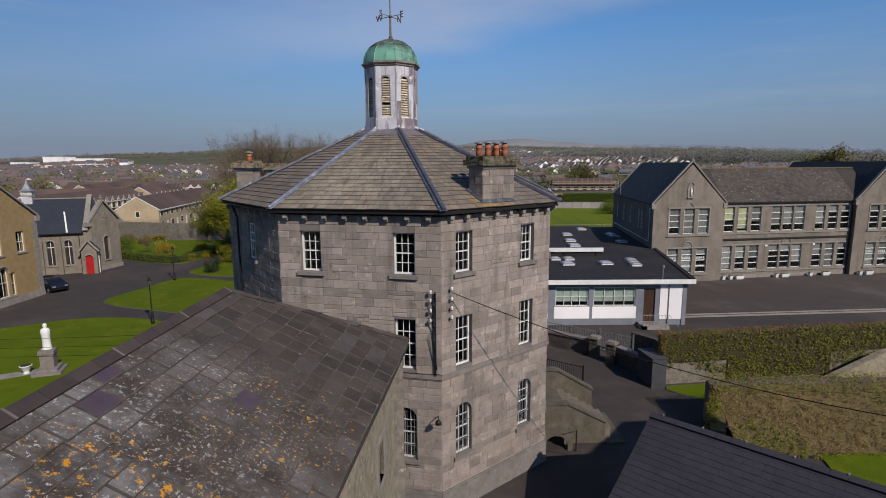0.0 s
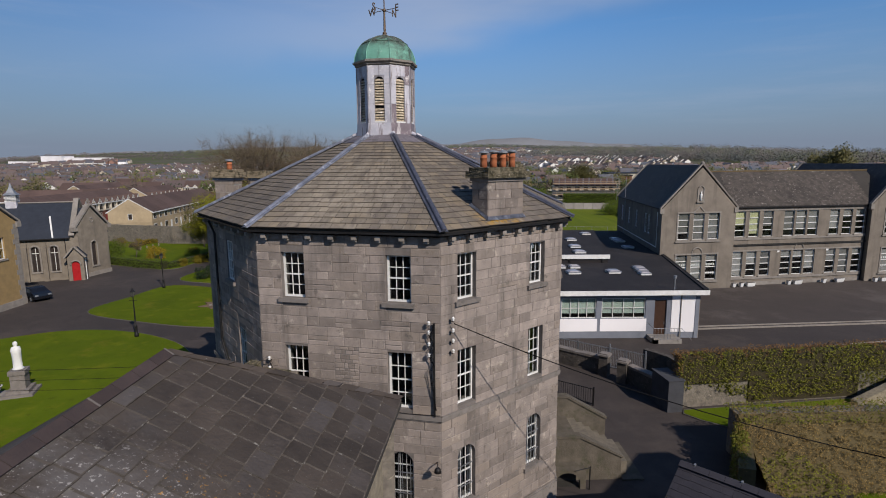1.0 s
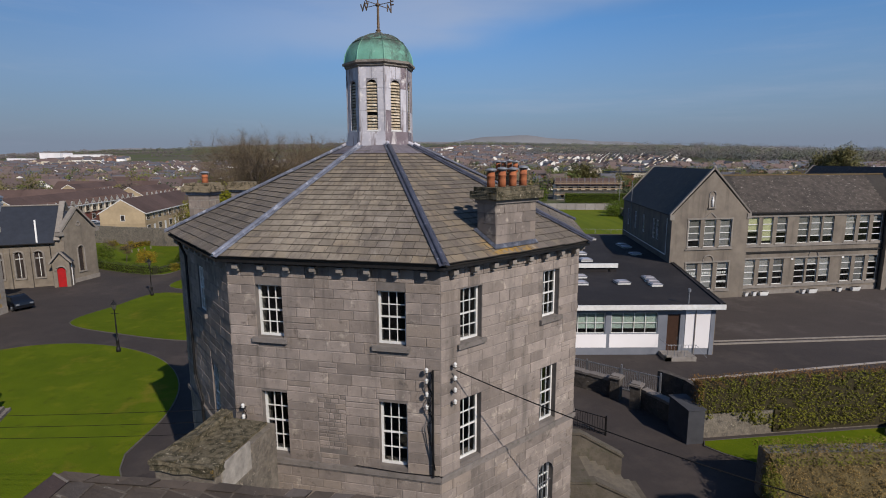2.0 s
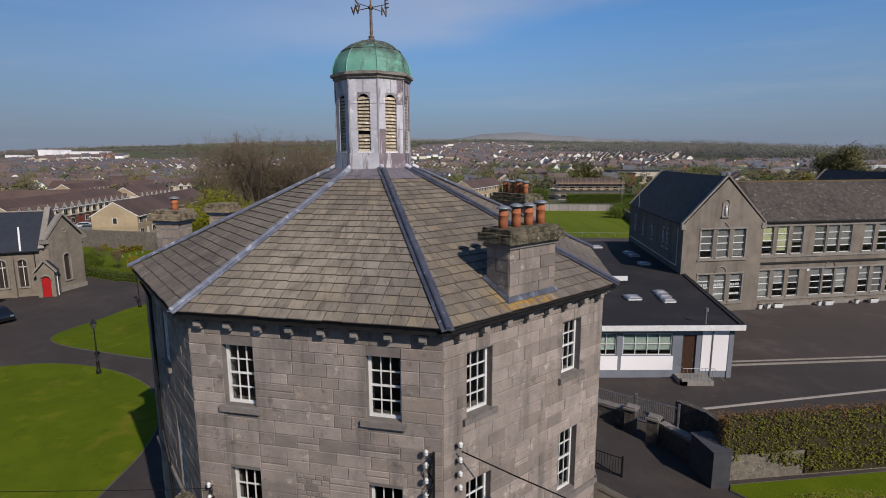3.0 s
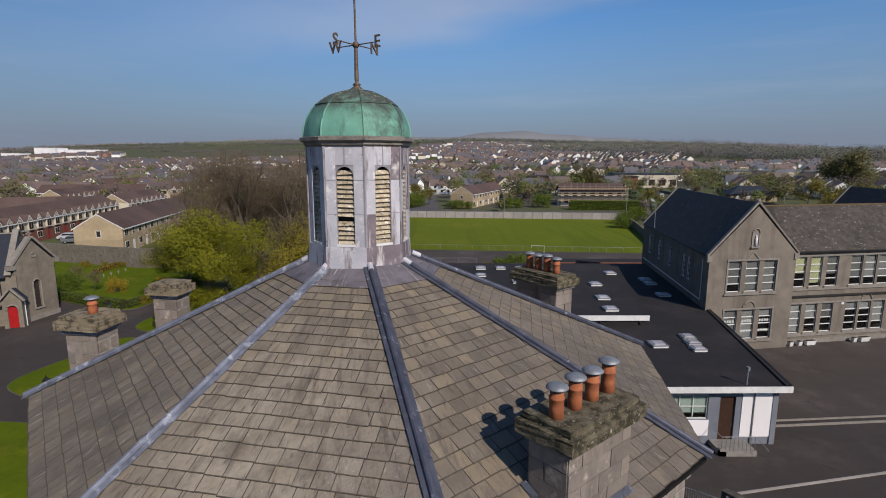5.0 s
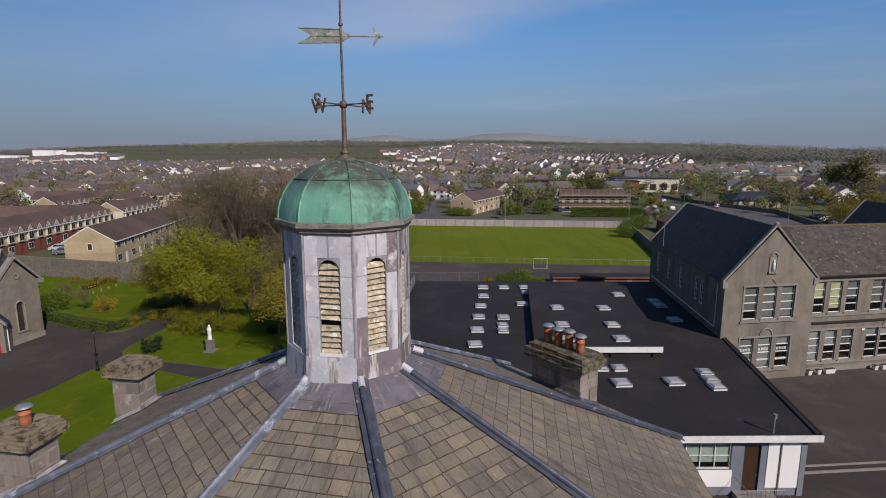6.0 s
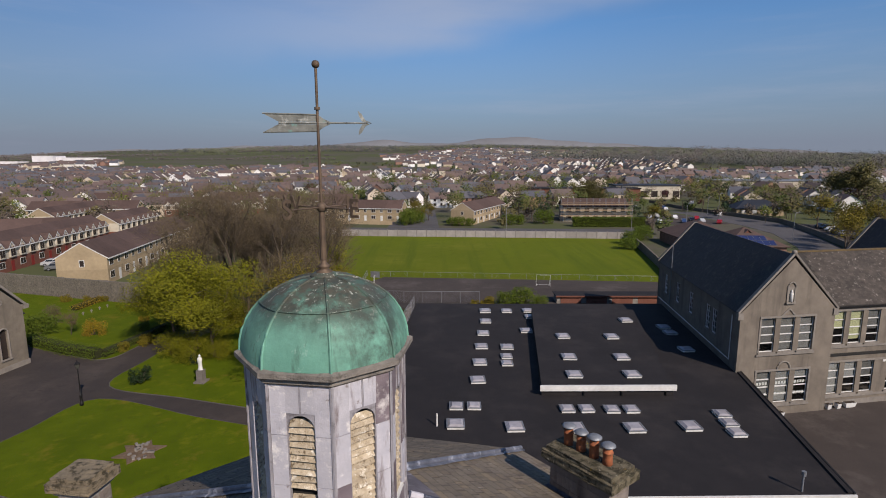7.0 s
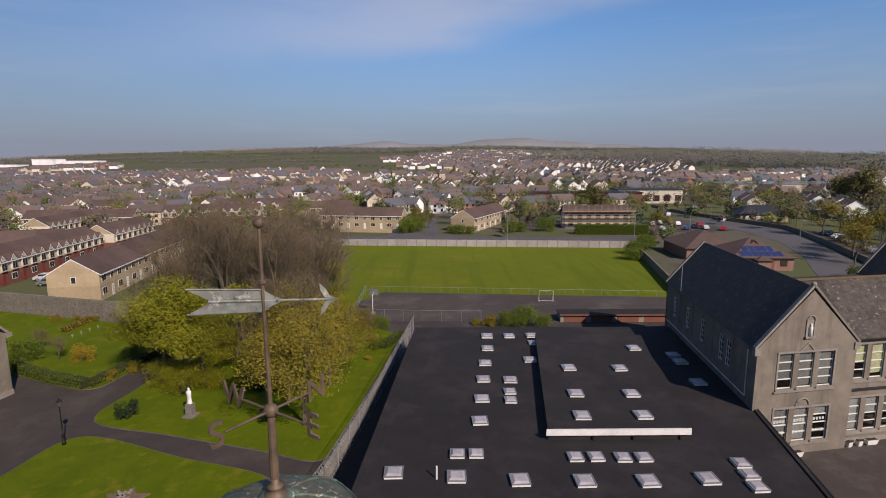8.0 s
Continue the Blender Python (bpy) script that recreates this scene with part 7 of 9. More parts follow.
# ---------------------------------------------------------------- cars
def make_car(name, paint, label):
    c = thing(name, 0, 0, 0, 0, label, "car", "parked cars")
    prof = [(-2.1, 0.32), (-2.12, 0.62), (-2.05, 0.88), (-1.55, 0.98), (-1.05, 1.36), (-0.55, 1.46), (0.45, 1.45), (1.0, 1.34), (1.75, 0.98), (2.1, 0.92), (2.14, 0.55), (2.1, 0.32)]
    bm = bmesh.new()
    rings = []
    for y, s in ((-0.86, 0.0), (-0.80, 0.05), (0.80, 0.05), (0.86, 0.0)):
        rings.append([bm.verts.new((x, y * (1.0 if z < 1.0 else 0.84), z + (s if z > 0.9 else 0))) for x, z in prof])
    for a, b in zip(rings, rings[1:]):
        for i in range(len(prof)):
            j = (i + 1) % len(prof)
            bm.faces.new((a[i], a[j], b[j], b[i]))
    bm.faces.new(rings[0][::-1]), bm.faces.new(rings[-1])
    bmesh.ops.recalc_face_normals(bm, faces=bm.faces)
    part("body", bm, paint, c)
    for s in (-1, 1):
        pts = [(-1.30, s * 0.845, 1.02), (1.45, s * 0.845, 1.02), (0.95, s * 0.755, 1.36), (-0.98, s * 0.755, 1.38)]
        part("side_window", slab(bmesh.new(), pts[::s], -0.012), M["car_glass"], c)
    part("windscreen", slab(bmesh.new(), [(-1.50, -0.66, 1.02), (-1.50, 0.66, 1.02), (-1.09, 0.60, 1.38), (-1.09, -0.60, 1.38)][::-1], 0.012), M["car_glass"], c)
    part("rear_window", slab(bmesh.new(), [(1.66, -0.66, 1.05), (1.66, 0.66, 1.05), (1.06, 0.60, 1.36), (1.06, -0.60, 1.36)], 0.012), M["car_glass"], c)
    for x in (-1.32, 1.32):
        for s in (-1, 1):
            t = part("wheel", tube(bmesh.new(), [(x, s * 0.72, 0.31), (x, s * 0.885, 0.31)], 0.31, 14), M["tyre"], c)
            part("rim", tube(bmesh.new(), [(x, s * 0.88, 0.31), (x, s * 0.90, 0.31)], 0.19, 10), M["cowl"], t)
    for s in (-1, 1):
        part("headlight", boxes((-2.13, -2.06, s * 0.62 - 0.16, s * 0.62 + 0.16, 0.66, 0.80)), M["cowl"], c)
        part("tail_light", boxes((2.08, 2.15, s * 0.66 - 0.12, s * 0.66 + 0.12, 0.72, 0.9)), M["red"], c)
    part("number_plate", boxes((2.13, 2.155, -0.25, 0.25, 0.5, 0.61)), M["white"], c)
    return c


M["car_glass"] = mat("car window", (0.02, 0.022, 0.025), None, 2, 0.08, bump=0, spec=0.6)
M["tyre"] = mat("tyre rubber", (0.02, 0.02, 0.02), None, 8, 0.9)
PAINT = {n: mat("car paint " + n, c, tuple(v * 0.95 for v in c), 2, 0.25, bump=0, spec=0.6) for n, c in (("black", (0.008, 0.009, 0.012)), ("silver", (0.45, 0.46, 0.48)), ("white", (0.75, 0.75, 0.75)), ("blue", (0.03, 0.06, 0.16)), ("red", (0.3, 0.015, 0.02)), ("grey", (0.12, 0.125, 0.13)))}
CARS = {n: make_car("car", PAINT[n], "parked %s hatchback car on asphalt" % n) for n in PAINT}
used = set()


def park(n, x, y, rz, z=0.06):
    if n in used:
        return copy_thing(CARS[n], pose(x, y, z, 0, 0, rz))
    used.add(n)
    CARS[n].matrix_world = pose(x, y, z, 0, 0, rz)


park("black", -45.1, 59.6, 150, 0.02)

# ---------------------------------------------------------------- lamp posts, statues, planter
M["lamp_glass"] = mat("lantern glass", (0.10, 0.10, 0.09), None, 5, 0.2)


def make_lamp():
    p = thing("street_lamp", 0, 0, 0, 0, "black cast iron lantern lamp post on grass", "street lamp", "lamp posts")
    part("post", lathe(bmesh.new(), [(0.17, 0), (0.17, 0.25), (0.11, 0.35), (0.11, 0.9), (0.14, 0.95), (0.06, 1.05), (0.05, 2.2), (0.075, 2.25), (0.045, 2.32), (0.04, 3.45), (0.09, 3.5), (0.05, 3.55)], 12), M["black"], p)
    part("ladder_bar", tube(bmesh.new(), [(-0.32, 0, 3.2), (0.32, 0, 3.2)], 0.02, 6), M["black"], p)
    part("lantern", lathe(bmesh.new(), [(0.11, 3.55), (0.21, 3.95)], 6, smooth=False), M["lamp_glass"], p)
    part("cap", lathe(bmesh.new(), [(0.25, 3.95), (0.23, 4.0), (0.10, 4.16), (0.03, 4.2), (0.03, 4.32)], 6, smooth=False), M["black"], p)
    for k in range(6):
        a = k * math.pi / 3
        part("bar", tube(bmesh.new(), [(0.115 * math.cos(a), 0.115 * math.sin(a), 3.55), (0.215 * math.cos(a), 0.215 * math.sin(a), 3.95)], 0.012, 4), M["black"], p)
    return p


lp = make_lamp()
lp.matrix_world = pose(-26.2, 46.2, 0.08)
copy_thing(lp, pose(-33.3, 64.4, 0.08))


def statue(x, y, rz, h, label):
    """A robed white figure, one plain mesh."""
    s = h / 2.0
    bm = lathe(bmesh.new(), [(0.33 * s, 0), (0.35 * s, 0.08 * s), (0.27 * s, 0.15 * s), (0.25 * s, 0.7 * s), (0.27 * s, 1.15 * s), (0.31 * s, 1.42 * s), (0.24 * s, 1.60 * s), (0.10 * s, 1.66 * s), (0.10 * s, 1.70 * s), (0.145 * s, 1.80 * s), (0.13 * s, 1.92 * s), (0.05 * s, 2.0 * s)], 18)
    for v in bm.verts:
        v.co.y *= 0.72
        a = math.atan2(v.co.y, v.co.x)
        v.co.x += 0.018 * s * math.sin(a * 7 + v.co.z * 2) * (1 if v.co.z < 1.4 * s else 0)
        v.co.y -= 0.08 * s * math.exp(-((v.co.z - 1.25 * s) / (0.18 * s)) ** 2) * (1 if v.co.y < 0 else 0)
    ob = tagged(part("statue", bm, M["white"]), label, "statue")
    return ob


st = statue(0, 0, 0, 1.85, "white painted robed statue on a stone pedestal")
st.matrix_world = pose(-27.2, 34.9, 1.72, 0, 0, 30)
pd = thing("statue_pedestal", -27.2, 34.9, 0.1, 20, "stepped grey stone pedestal under the statue", "pedestal")
for w, z0, z1 in ((0.85, 0, 0.18), (0.62, 0.18, 0.4), (0.40, 0.4, 1.35), (0.46, 1.35, 1.62)):
    part("block", boxes((-w, w, -w, w, z0, z1)), M["dressed"], pd)
st2 = statue(0, 0, 0, 1.6, "white robed statue on a plain pillar under the trees")
st2.matrix_world = pose(-24.7, 69.5, 1.38, 0, 0, -10)
pd2 = thing("statue_pedestal", -24.7, 69.5, 0.1, -8, "plain grey stone pillar pedestal on the lawn", "pedestal")
part("base", boxes((-0.55, 0.55, -0.55, 0.55, 0, 0.15)), M["dressed"], pd2)
part("pillar", boxes((-0.32, 0.32, -0.32, 0.32, 0.15, 1.28)), M["dressed"], pd2)
pl = thing("planter", -28.6, 34.6, 0.1, 0, "white concrete urn planter by the statue", "planter")
part("urn", lathe(bmesh.new(), [(0.2, 0), (0.22, 0.06), (0.14, 0.14), (0.26, 0.3), (0.36, 0.55), (0.4, 0.58), (0.34, 0.60)], 14), M["white"], pl)
part("soil", lathe(bmesh.new(), [(0.33, 0.58), (0.33, 0.61)], 14), M["soil"], pl)
# rose bed
bed = thing("flower_bed", -23.6, 56.4, 0.1, 0, "star-shaped soil flower bed in the lawn", "flower bed")
bm = bmesh.new()
prism(bm, [((1.9 if k % 2 else 1.0) * math.cos(k * math.pi / 6), (1.7 if k % 2 else 1.05) * math.sin(k * math.pi / 6)) for k in range(12)], 0, 0.08)
part("soil", bm, M["bed_soil"], bed)
for k in range(26):
    a, r = random.uniform(0, 6.28), random.uniform(0.2, 1.3)
    part("stone", boxes((-0.12, 0.12, -0.09, 0.09, 0, 0.12), m=pose(r * math.cos(a), r * math.sin(a), 0.07, 0, 0, random.uniform(0, 180))), M["trim"], bed)


# ---------------------------------------------------------------- trees and shrubs
def branches(seed, height, spread, levels, first=0.3, lean=0.25, kids=(4, 4, 3, 3), thin=0.5, r0=None):
    """Limb segments [(a, b, ra, rb)] of a tree that forks again and again, and the tips."""
    rng = random.Random(seed)
    segs, tips = [], []

    def grow(p, d, ln, r, lev):
        n = 3
        for i in range(n):
            d2 = (d + Vector((rng.uniform(-1, 1), rng.uniform(-1, 1), rng.uniform(-0.3, 0.6))) * 0.12).normalized()
            q = p + d2 * ln / n
            ra, rb = r * (1 - 0.3 * i / n), r * (1 - 0.3 * (i + 1) / n)
            segs.append((p.copy(), q.copy(), ra, rb))
            p, d = q, d2
            if lev < levels and i > 0:
                for _ in range(max(1, kids[min(lev, len(kids) - 1)] // 2)):
                    side = Vector((rng.uniform(-1, 1), rng.uniform(-1, 1), rng.uniform(-0.1, 0.55)))
                    grow(p.copy(), (d * (1 - spread) + side.normalized() * spread).normalized(), ln * rng.uniform(0.55, 0.8), rb * thin, lev + 1)
        if lev >= levels - 1:
            tips.append(p.copy())
        if lev < levels:
            grow(p.copy(), (d + Vector((rng.uniform(-1, 1), rng.uniform(-1, 1), 0.2)) * lean).normalized(), ln * 0.72, r * 0.65, lev + 1)

    grow(Vector((0, 0, 0)), Vector((0, 0, 1)), height * first, r0 or height * 0.02, 0)
    return segs, tips


def limb_mesh(segs, m, rmin=0.0, sides=5, name="trunk"):
    bm = bmesh.new()
    for a, b, ra, rb in segs:
        if ra < rmin:
            continue
        tube(bm, [a, b], max(ra, 0.016), sides if ra > 0.04 else 3, max(rb, 0.014))
    return bm


def twig_mesh(name, tips, n, ln, seed, width=0.010):
    """Fine bare twigs: long thin slivers fanning out from the branch tips."""
    rng = np.random.default_rng(seed)
    t = np.repeat(np.array([tuple(p) for p in tips]), n, 0)
    k = len(t)
    d = rng.normal(size=(k, 3))
    d[:, 2] = d[:, 2] * 0.6 + 0.35
    d /= np.linalg.norm(d, axis=1, keepdims=True)
    L = ln * rng.uniform(0.5, 1.2, k)[:, None]
    s = np.cross(d, rng.normal(size=(k, 3)))
    s /= np.linalg.norm(s, axis=1, keepdims=True)
    st = t + rng.normal(size=(k, 3)) * ln * 0.25
    v = np.empty((k, 3, 3))
    v[:, 0], v[:, 1], v[:, 2] = st - s * width, st + s * width, st + d * L
    me = bpy.data.meshes.new(name)
    me.from_pydata(v.reshape(-1, 3).tolist(), [], np.arange(k * 3).reshape(k, 3).tolist())
    return me


def bare_tree(seed, height, label, twigs=16, slim=0.44, buds=4):
    t = thing("bare_tree", 0, 0, 0, 0, label, "tree", "bare trees")
    segs, tips = branches(seed, height, slim, 4, 0.26, 0.3, (4, 4, 4, 2), 0.50)
    k = height / max(p.z for p in tips)
    segs = [(a * k, b * k, ra * 0.8, rb * 0.8) for a, b, ra, rb in segs]
    tips = [p * k for p in tips]
    part("trunk", limb_mesh(segs, None), M["bark"], t)
    with_leaves("crown", twig_mesh("twigs", tips, twigs, height * 0.06, seed, 0.011), M["twig"], t, "brown twigs")
    if buds:
        with_leaves("foliage", leaf_mesh("buds", [tuple(p) for p in tips], [height * 0.045] * len(tips), buds, 0.045, seed, face=(0.8, -1, 1)), M["leaf_olive"], t, "first olive buds")
    return t


def leafy_tree(seed, height, leaf, label, name="tree", per=26, size=0.13, r=None, first=0.22, spread=0.62):
    t = thing(name, 0, 0, 0, 0, label, "tree", "leafy trees")
    segs, tips = branches(seed, height, spread, 3, first, 0.35, (4, 4, 4), 0.55)
    top = max(p.z for p in tips)
    k = height * 0.94 / top
    segs = [(a * k, b * k, ra, rb) for a, b, ra, rb in segs]
    tips = [p * k for p in tips]
    part("trunk", limb_mesh(segs, None), M["bark"], t)
    with_leaves("crown", leaf_mesh("leaves", [tuple(p) for p in tips], [(r or height * 0.085)] * len(tips), per, size, seed, face=(0.7, -1.0, 1.2)), M[leaf], t)
    return t


def place(t, spots):
    for i, (x, y, s, rz) in enumerate(spots):
        m = pose(x, y, ground_height(x, y), 0, 0, rz) @ Matrix.Diagonal((s, s, s, 1))
        if i == 0:
            t.matrix_world = m
        else:
            c = copy_thing(t, pose(x, y, ground_height(x, y), 0, 0, rz))
            c.scale = (s, s, s)


b0 = bare_tree(52, 19.6, "tall leafless tree with an open crown of fine brown twigs", 15, 0.44, 2)
place(b0, [(-33.2, 86.0, 0.97, 0), (-26.0, 85.0, 1.0, 140), (-20.8, 86.5, 0.9, 250), (-29.6, 89.0, 0.95, 65), (-23.4, 90.0, 0.97, 310), (-18.4, 94.0, 0.97, 20)])
b1 = bare_tree(11, 13.6, "tall leafless tree with a thin brown twiggy crown", 6, 0.46)
place(b1, [(-18.2, 81, 0.9, 0), (-33.5, 110, 1.0, 70), (-41, 116, 1.0, 120), (-37, 105, 0.95, 290), (-47, 122, 0.95, 15), (-30, 98, 0.9, 140), (-21.5, 101, 0.95, 99), (-31, 118, 0.95, 170), (-24, 120, 0.95, 64), (-17.6, 86.5, 0.85, 140), (-22.5, 91.5, 1.0, 230), (-27.5, 91, 1.0, 160)])
b2 = bare_tree(23, 12.5, "leafless spreading tree with fine brown twigs", 7, 0.55)
place(b2, [(-24.5, 95, 1.0, 30), (-17.5, 97, 0.9, 140), (-38, 100, 0.9, 10), (-22, 112, 0.95, 300), (-44, 105, 0.8, 200)])
b3 = bare_tree(37, 9.0, "small leafless garden tree", 9, 0.55)
place(b3, [(-18.5, 72.5, 0.8, 0), (-42.5, 96, 1.0, 80), (-39.5, 99.5, 1.15, 190), (-48.0, 84.5, 0.36, 40), (-52.5, 88.0, 0.36, 120), (-44, 107, 1.1, 10), (-35.5, 92, 0.9, 77), (-20.0, 78.5, 0.9, 200)])
y1 = leafy_tree(5, 10.0, "leaf_lime", "broad tree in fresh yellow-green leaf", per=170, size=0.085, r=1.05, first=0.13, spread=0.68)
place(y1, [(-29.5, 79.0, 1.22, 0), (-26.3, 76.6, 0.82, 130), (-33.5, 82, 0.95, 220)])
y2 = leafy_tree(9, 11.0, "leaf_olive", "tree in thin olive spring leaf beside the fence", per=120, size=0.078, r=1.15)
place(y2, [(-13.2, 67.5, 1.10, 0), (-16.2, 73.0, 1.12, 90), (-12.8, 76.5, 0.95, 45), (-12.2, 84.0, 0.8, 200)])
y3 = leafy_tree(14, 9.0, "leaf_lime", "slender tree in bright green leaf", per=70, size=0.09, r=0.7, spread=0.4)
place(y3, [(-18.8, 103, 1.15, 0), (-17.0, 99, 0.8, 60)])


def shrub(seed, r, h, leaf, label, n=26, per=70, size=0.07, name="shrub"):
    rng = random.Random(seed)
    t = thing(name, 0, 0, 0, 0, label, "shrub", "shrubs")
    pts = []
    for _ in range(n):
        a, d, z = rng.uniform(0, 6.28), rng.uniform(0, 1) ** 0.5 * r * 0.8, rng.uniform(0.15, 0.85) * h
        d *= 1.0 - 0.5 * max(0, z / h - 0.5)
        pts.append((d * math.cos(a), d * math.sin(a), z))
    stem = bmesh.new()
    for p in pts[::3]:
        tube(stem, [(0, 0, 0), (p[0] * 0.6, p[1] * 0.6, p[2] * 0.7), p], 0.03, 4, 0.01)
    part("stem", stem, M["bark"], t)
    with_leaves("foliage", leaf_mesh("leaves", pts, [r * 0.34] * n, per, size, seed), M[leaf], t)
    return t


def put(t, *spots):
    place(t, [(x, y, s, (i * 77) % 360) for i, (x, y, s) in enumerate(spots)])


put(shrub(1, 0.9, 1.5, "leaf_dark", "dark green clipped bush on the lawn"), (-30.7, 69.4, 1.2), (-17.3, 68.6, 0.8), (-27.6, 74.5, 0.7), (-20, 75.0, 0.8))
put(shrub(2, 1.3, 1.6, "leaf_gold", "golden flowering shrub on the lawn"), (-45.0, 84.4, 1.25), (-41.6, 90.0, 0.6), (-9.6, 84.0, 0.4))
put(shrub(3, 2.0, 2.4, "leaf_green", "rounded leafy green garden shrub", n=40, per=90, size=0.085), (-52.0, 84.5, 1.15), (-36.5, 93.0, 1.0), (-9.5, 96.5, 0.8), (12.0, 97.6, 1.2), (9.4, 97.6, 0.95), (14.6, 97.6, 0.7), (46.5, 150, 1.3), (50, 158, 1.5), (-12.5, 203, 1.9), (-10.5, 207, 2.2), (-9, 213, 1.8), (3.5, 201, 1.2), (6.0, 200, 1.3), (9.5, 200, 1.1), (23, 203, 1.5), (27, 205, 1.4), (36, 206, 2.0), (56, 166, 1.6), (58, 171, 1.5), (85, 128, 1.1), (-39.0, 84.5, 0.7), (-35.5, 86.5, 0.8), (-9.0, 88, 0.6))
put(shrub(6, 2.3, 3.0, "leaf_lime", "low hanging bright green leaves under the tree", n=60, per=90, size=0.075), (-28.4, 75.6, 1.0), (-25.6, 76.2, 0.8), (-31.5, 77.2, 0.9))
put(shrub(4, 1.0, 1.1, "leaf_olive", "low olive green garden shrub"), (-9.8, 91, 1.0), (6.6, 98.0, 1.3), (4.6, 98.2, 0.8), (-60, 101, 1.0), (-57, 101.5, 0.8), (-54, 101, 0.9), (-38.0, 78.5, 1.0), (-36.5, 81, 1.1))


def hedge(name, pts, w, h, leaf, label, size=0.07, per=26):
    t = thing(name, *pts[0], 0, 0, label, "hedge")
    cs = []
    core = bmesh.new()
    for a, b in zip(pts, pts[1:]):
        f, ln = frame_of((a[0] - pts[0][0], a[1] - pts[0][1]), (b[0] - pts[0][0], b[1] - pts[0][1]))
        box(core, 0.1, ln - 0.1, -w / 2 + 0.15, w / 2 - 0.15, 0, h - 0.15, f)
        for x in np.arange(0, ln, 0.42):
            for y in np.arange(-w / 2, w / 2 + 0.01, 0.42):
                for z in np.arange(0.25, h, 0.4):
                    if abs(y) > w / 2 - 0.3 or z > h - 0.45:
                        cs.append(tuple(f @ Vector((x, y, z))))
    # inner box whose dark colour gives the shade between the leaves
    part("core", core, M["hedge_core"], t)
    with_leaves("foliage", leaf_mesh("leaves", cs, [0.32] * len(cs), per, size, len(cs)), M[leaf], t)
    return t


hedge("hedge", [(-50.5, 81.2), (-44.0, 78.0), (-39.0, 76.2)], 1.3, 1.2, "leaf_green", "clipped green garden hedge along the drive")
hedge("hedge", [(-39.0, 76.4), (-37.4, 84.0), (-36.5, 90.0)], 1.1, 1.0, "leaf_green", "clipped green garden hedge")
hedge("hedge", [(-55.2, 95.6), (-54.9, 101.6)], 1.2, 0.9, "leaf_gold", "low golden yellow hedge")
hedge("hedge", [(-8.2, 88.0), (-6.0, 92.5)], 1.2, 1.2, "leaf_green", "short green hedge by the fence")
hedge("hedge", [(44.5, 198.0), (68.0, 196.0)], 2.2, 3.2, "leaf_green", "green hedge below the scaffolded house", 0.13, 20)
for i in range(4):
    p = thing("white_marker", -52.2 + i * 0.3, 93.2 + i * 1.4, 0.1, 10, "small white stone cross in the garden", "marker", "white markers")
    part("cross", boxes((-0.06, 0.06, -0.04, 0.04, 0, 0.5), (-0.16, 0.16, -0.04, 0.04, 0.28, 0.37)), M["trim"], p)


# ---------------------------------------------------------------- estate houses
M["cream"] = mat("cream dash render", (0.42, 0.33, 0.21), (0.35, 0.275, 0.175), 2, 0.95, bump=0.3, rnd=0.1)
M["brick"] = mat("red brick", (0.20, 0.082, 0.058), (0.15, 0.062, 0.045), 5, 0.9, bump=0.3)
M["tile"] = mat("brown concrete tiles", (0.108, 0.070, 0.059), (0.082, 0.055, 0.048), 1.2, 0.9, bump=0.4, fine=7, rnd=0.15)
M["door_red"] = mat("dull red door", (0.26, 0.035, 0.03), (0.20, 0.028, 0.025), 3, 0.6)
M["brick_pale"] = mat("pinkish brown brick", (0.26, 0.15, 0.115), (0.20, 0.115, 0.09), 5, 0.9, bump=0.3)
M["pale_wall"] = mat("pale dash render", (0.60, 0.54, 0.44), (0.52, 0.47, 0.38), 2, 0.95, bump=0.2, rnd=0.12)


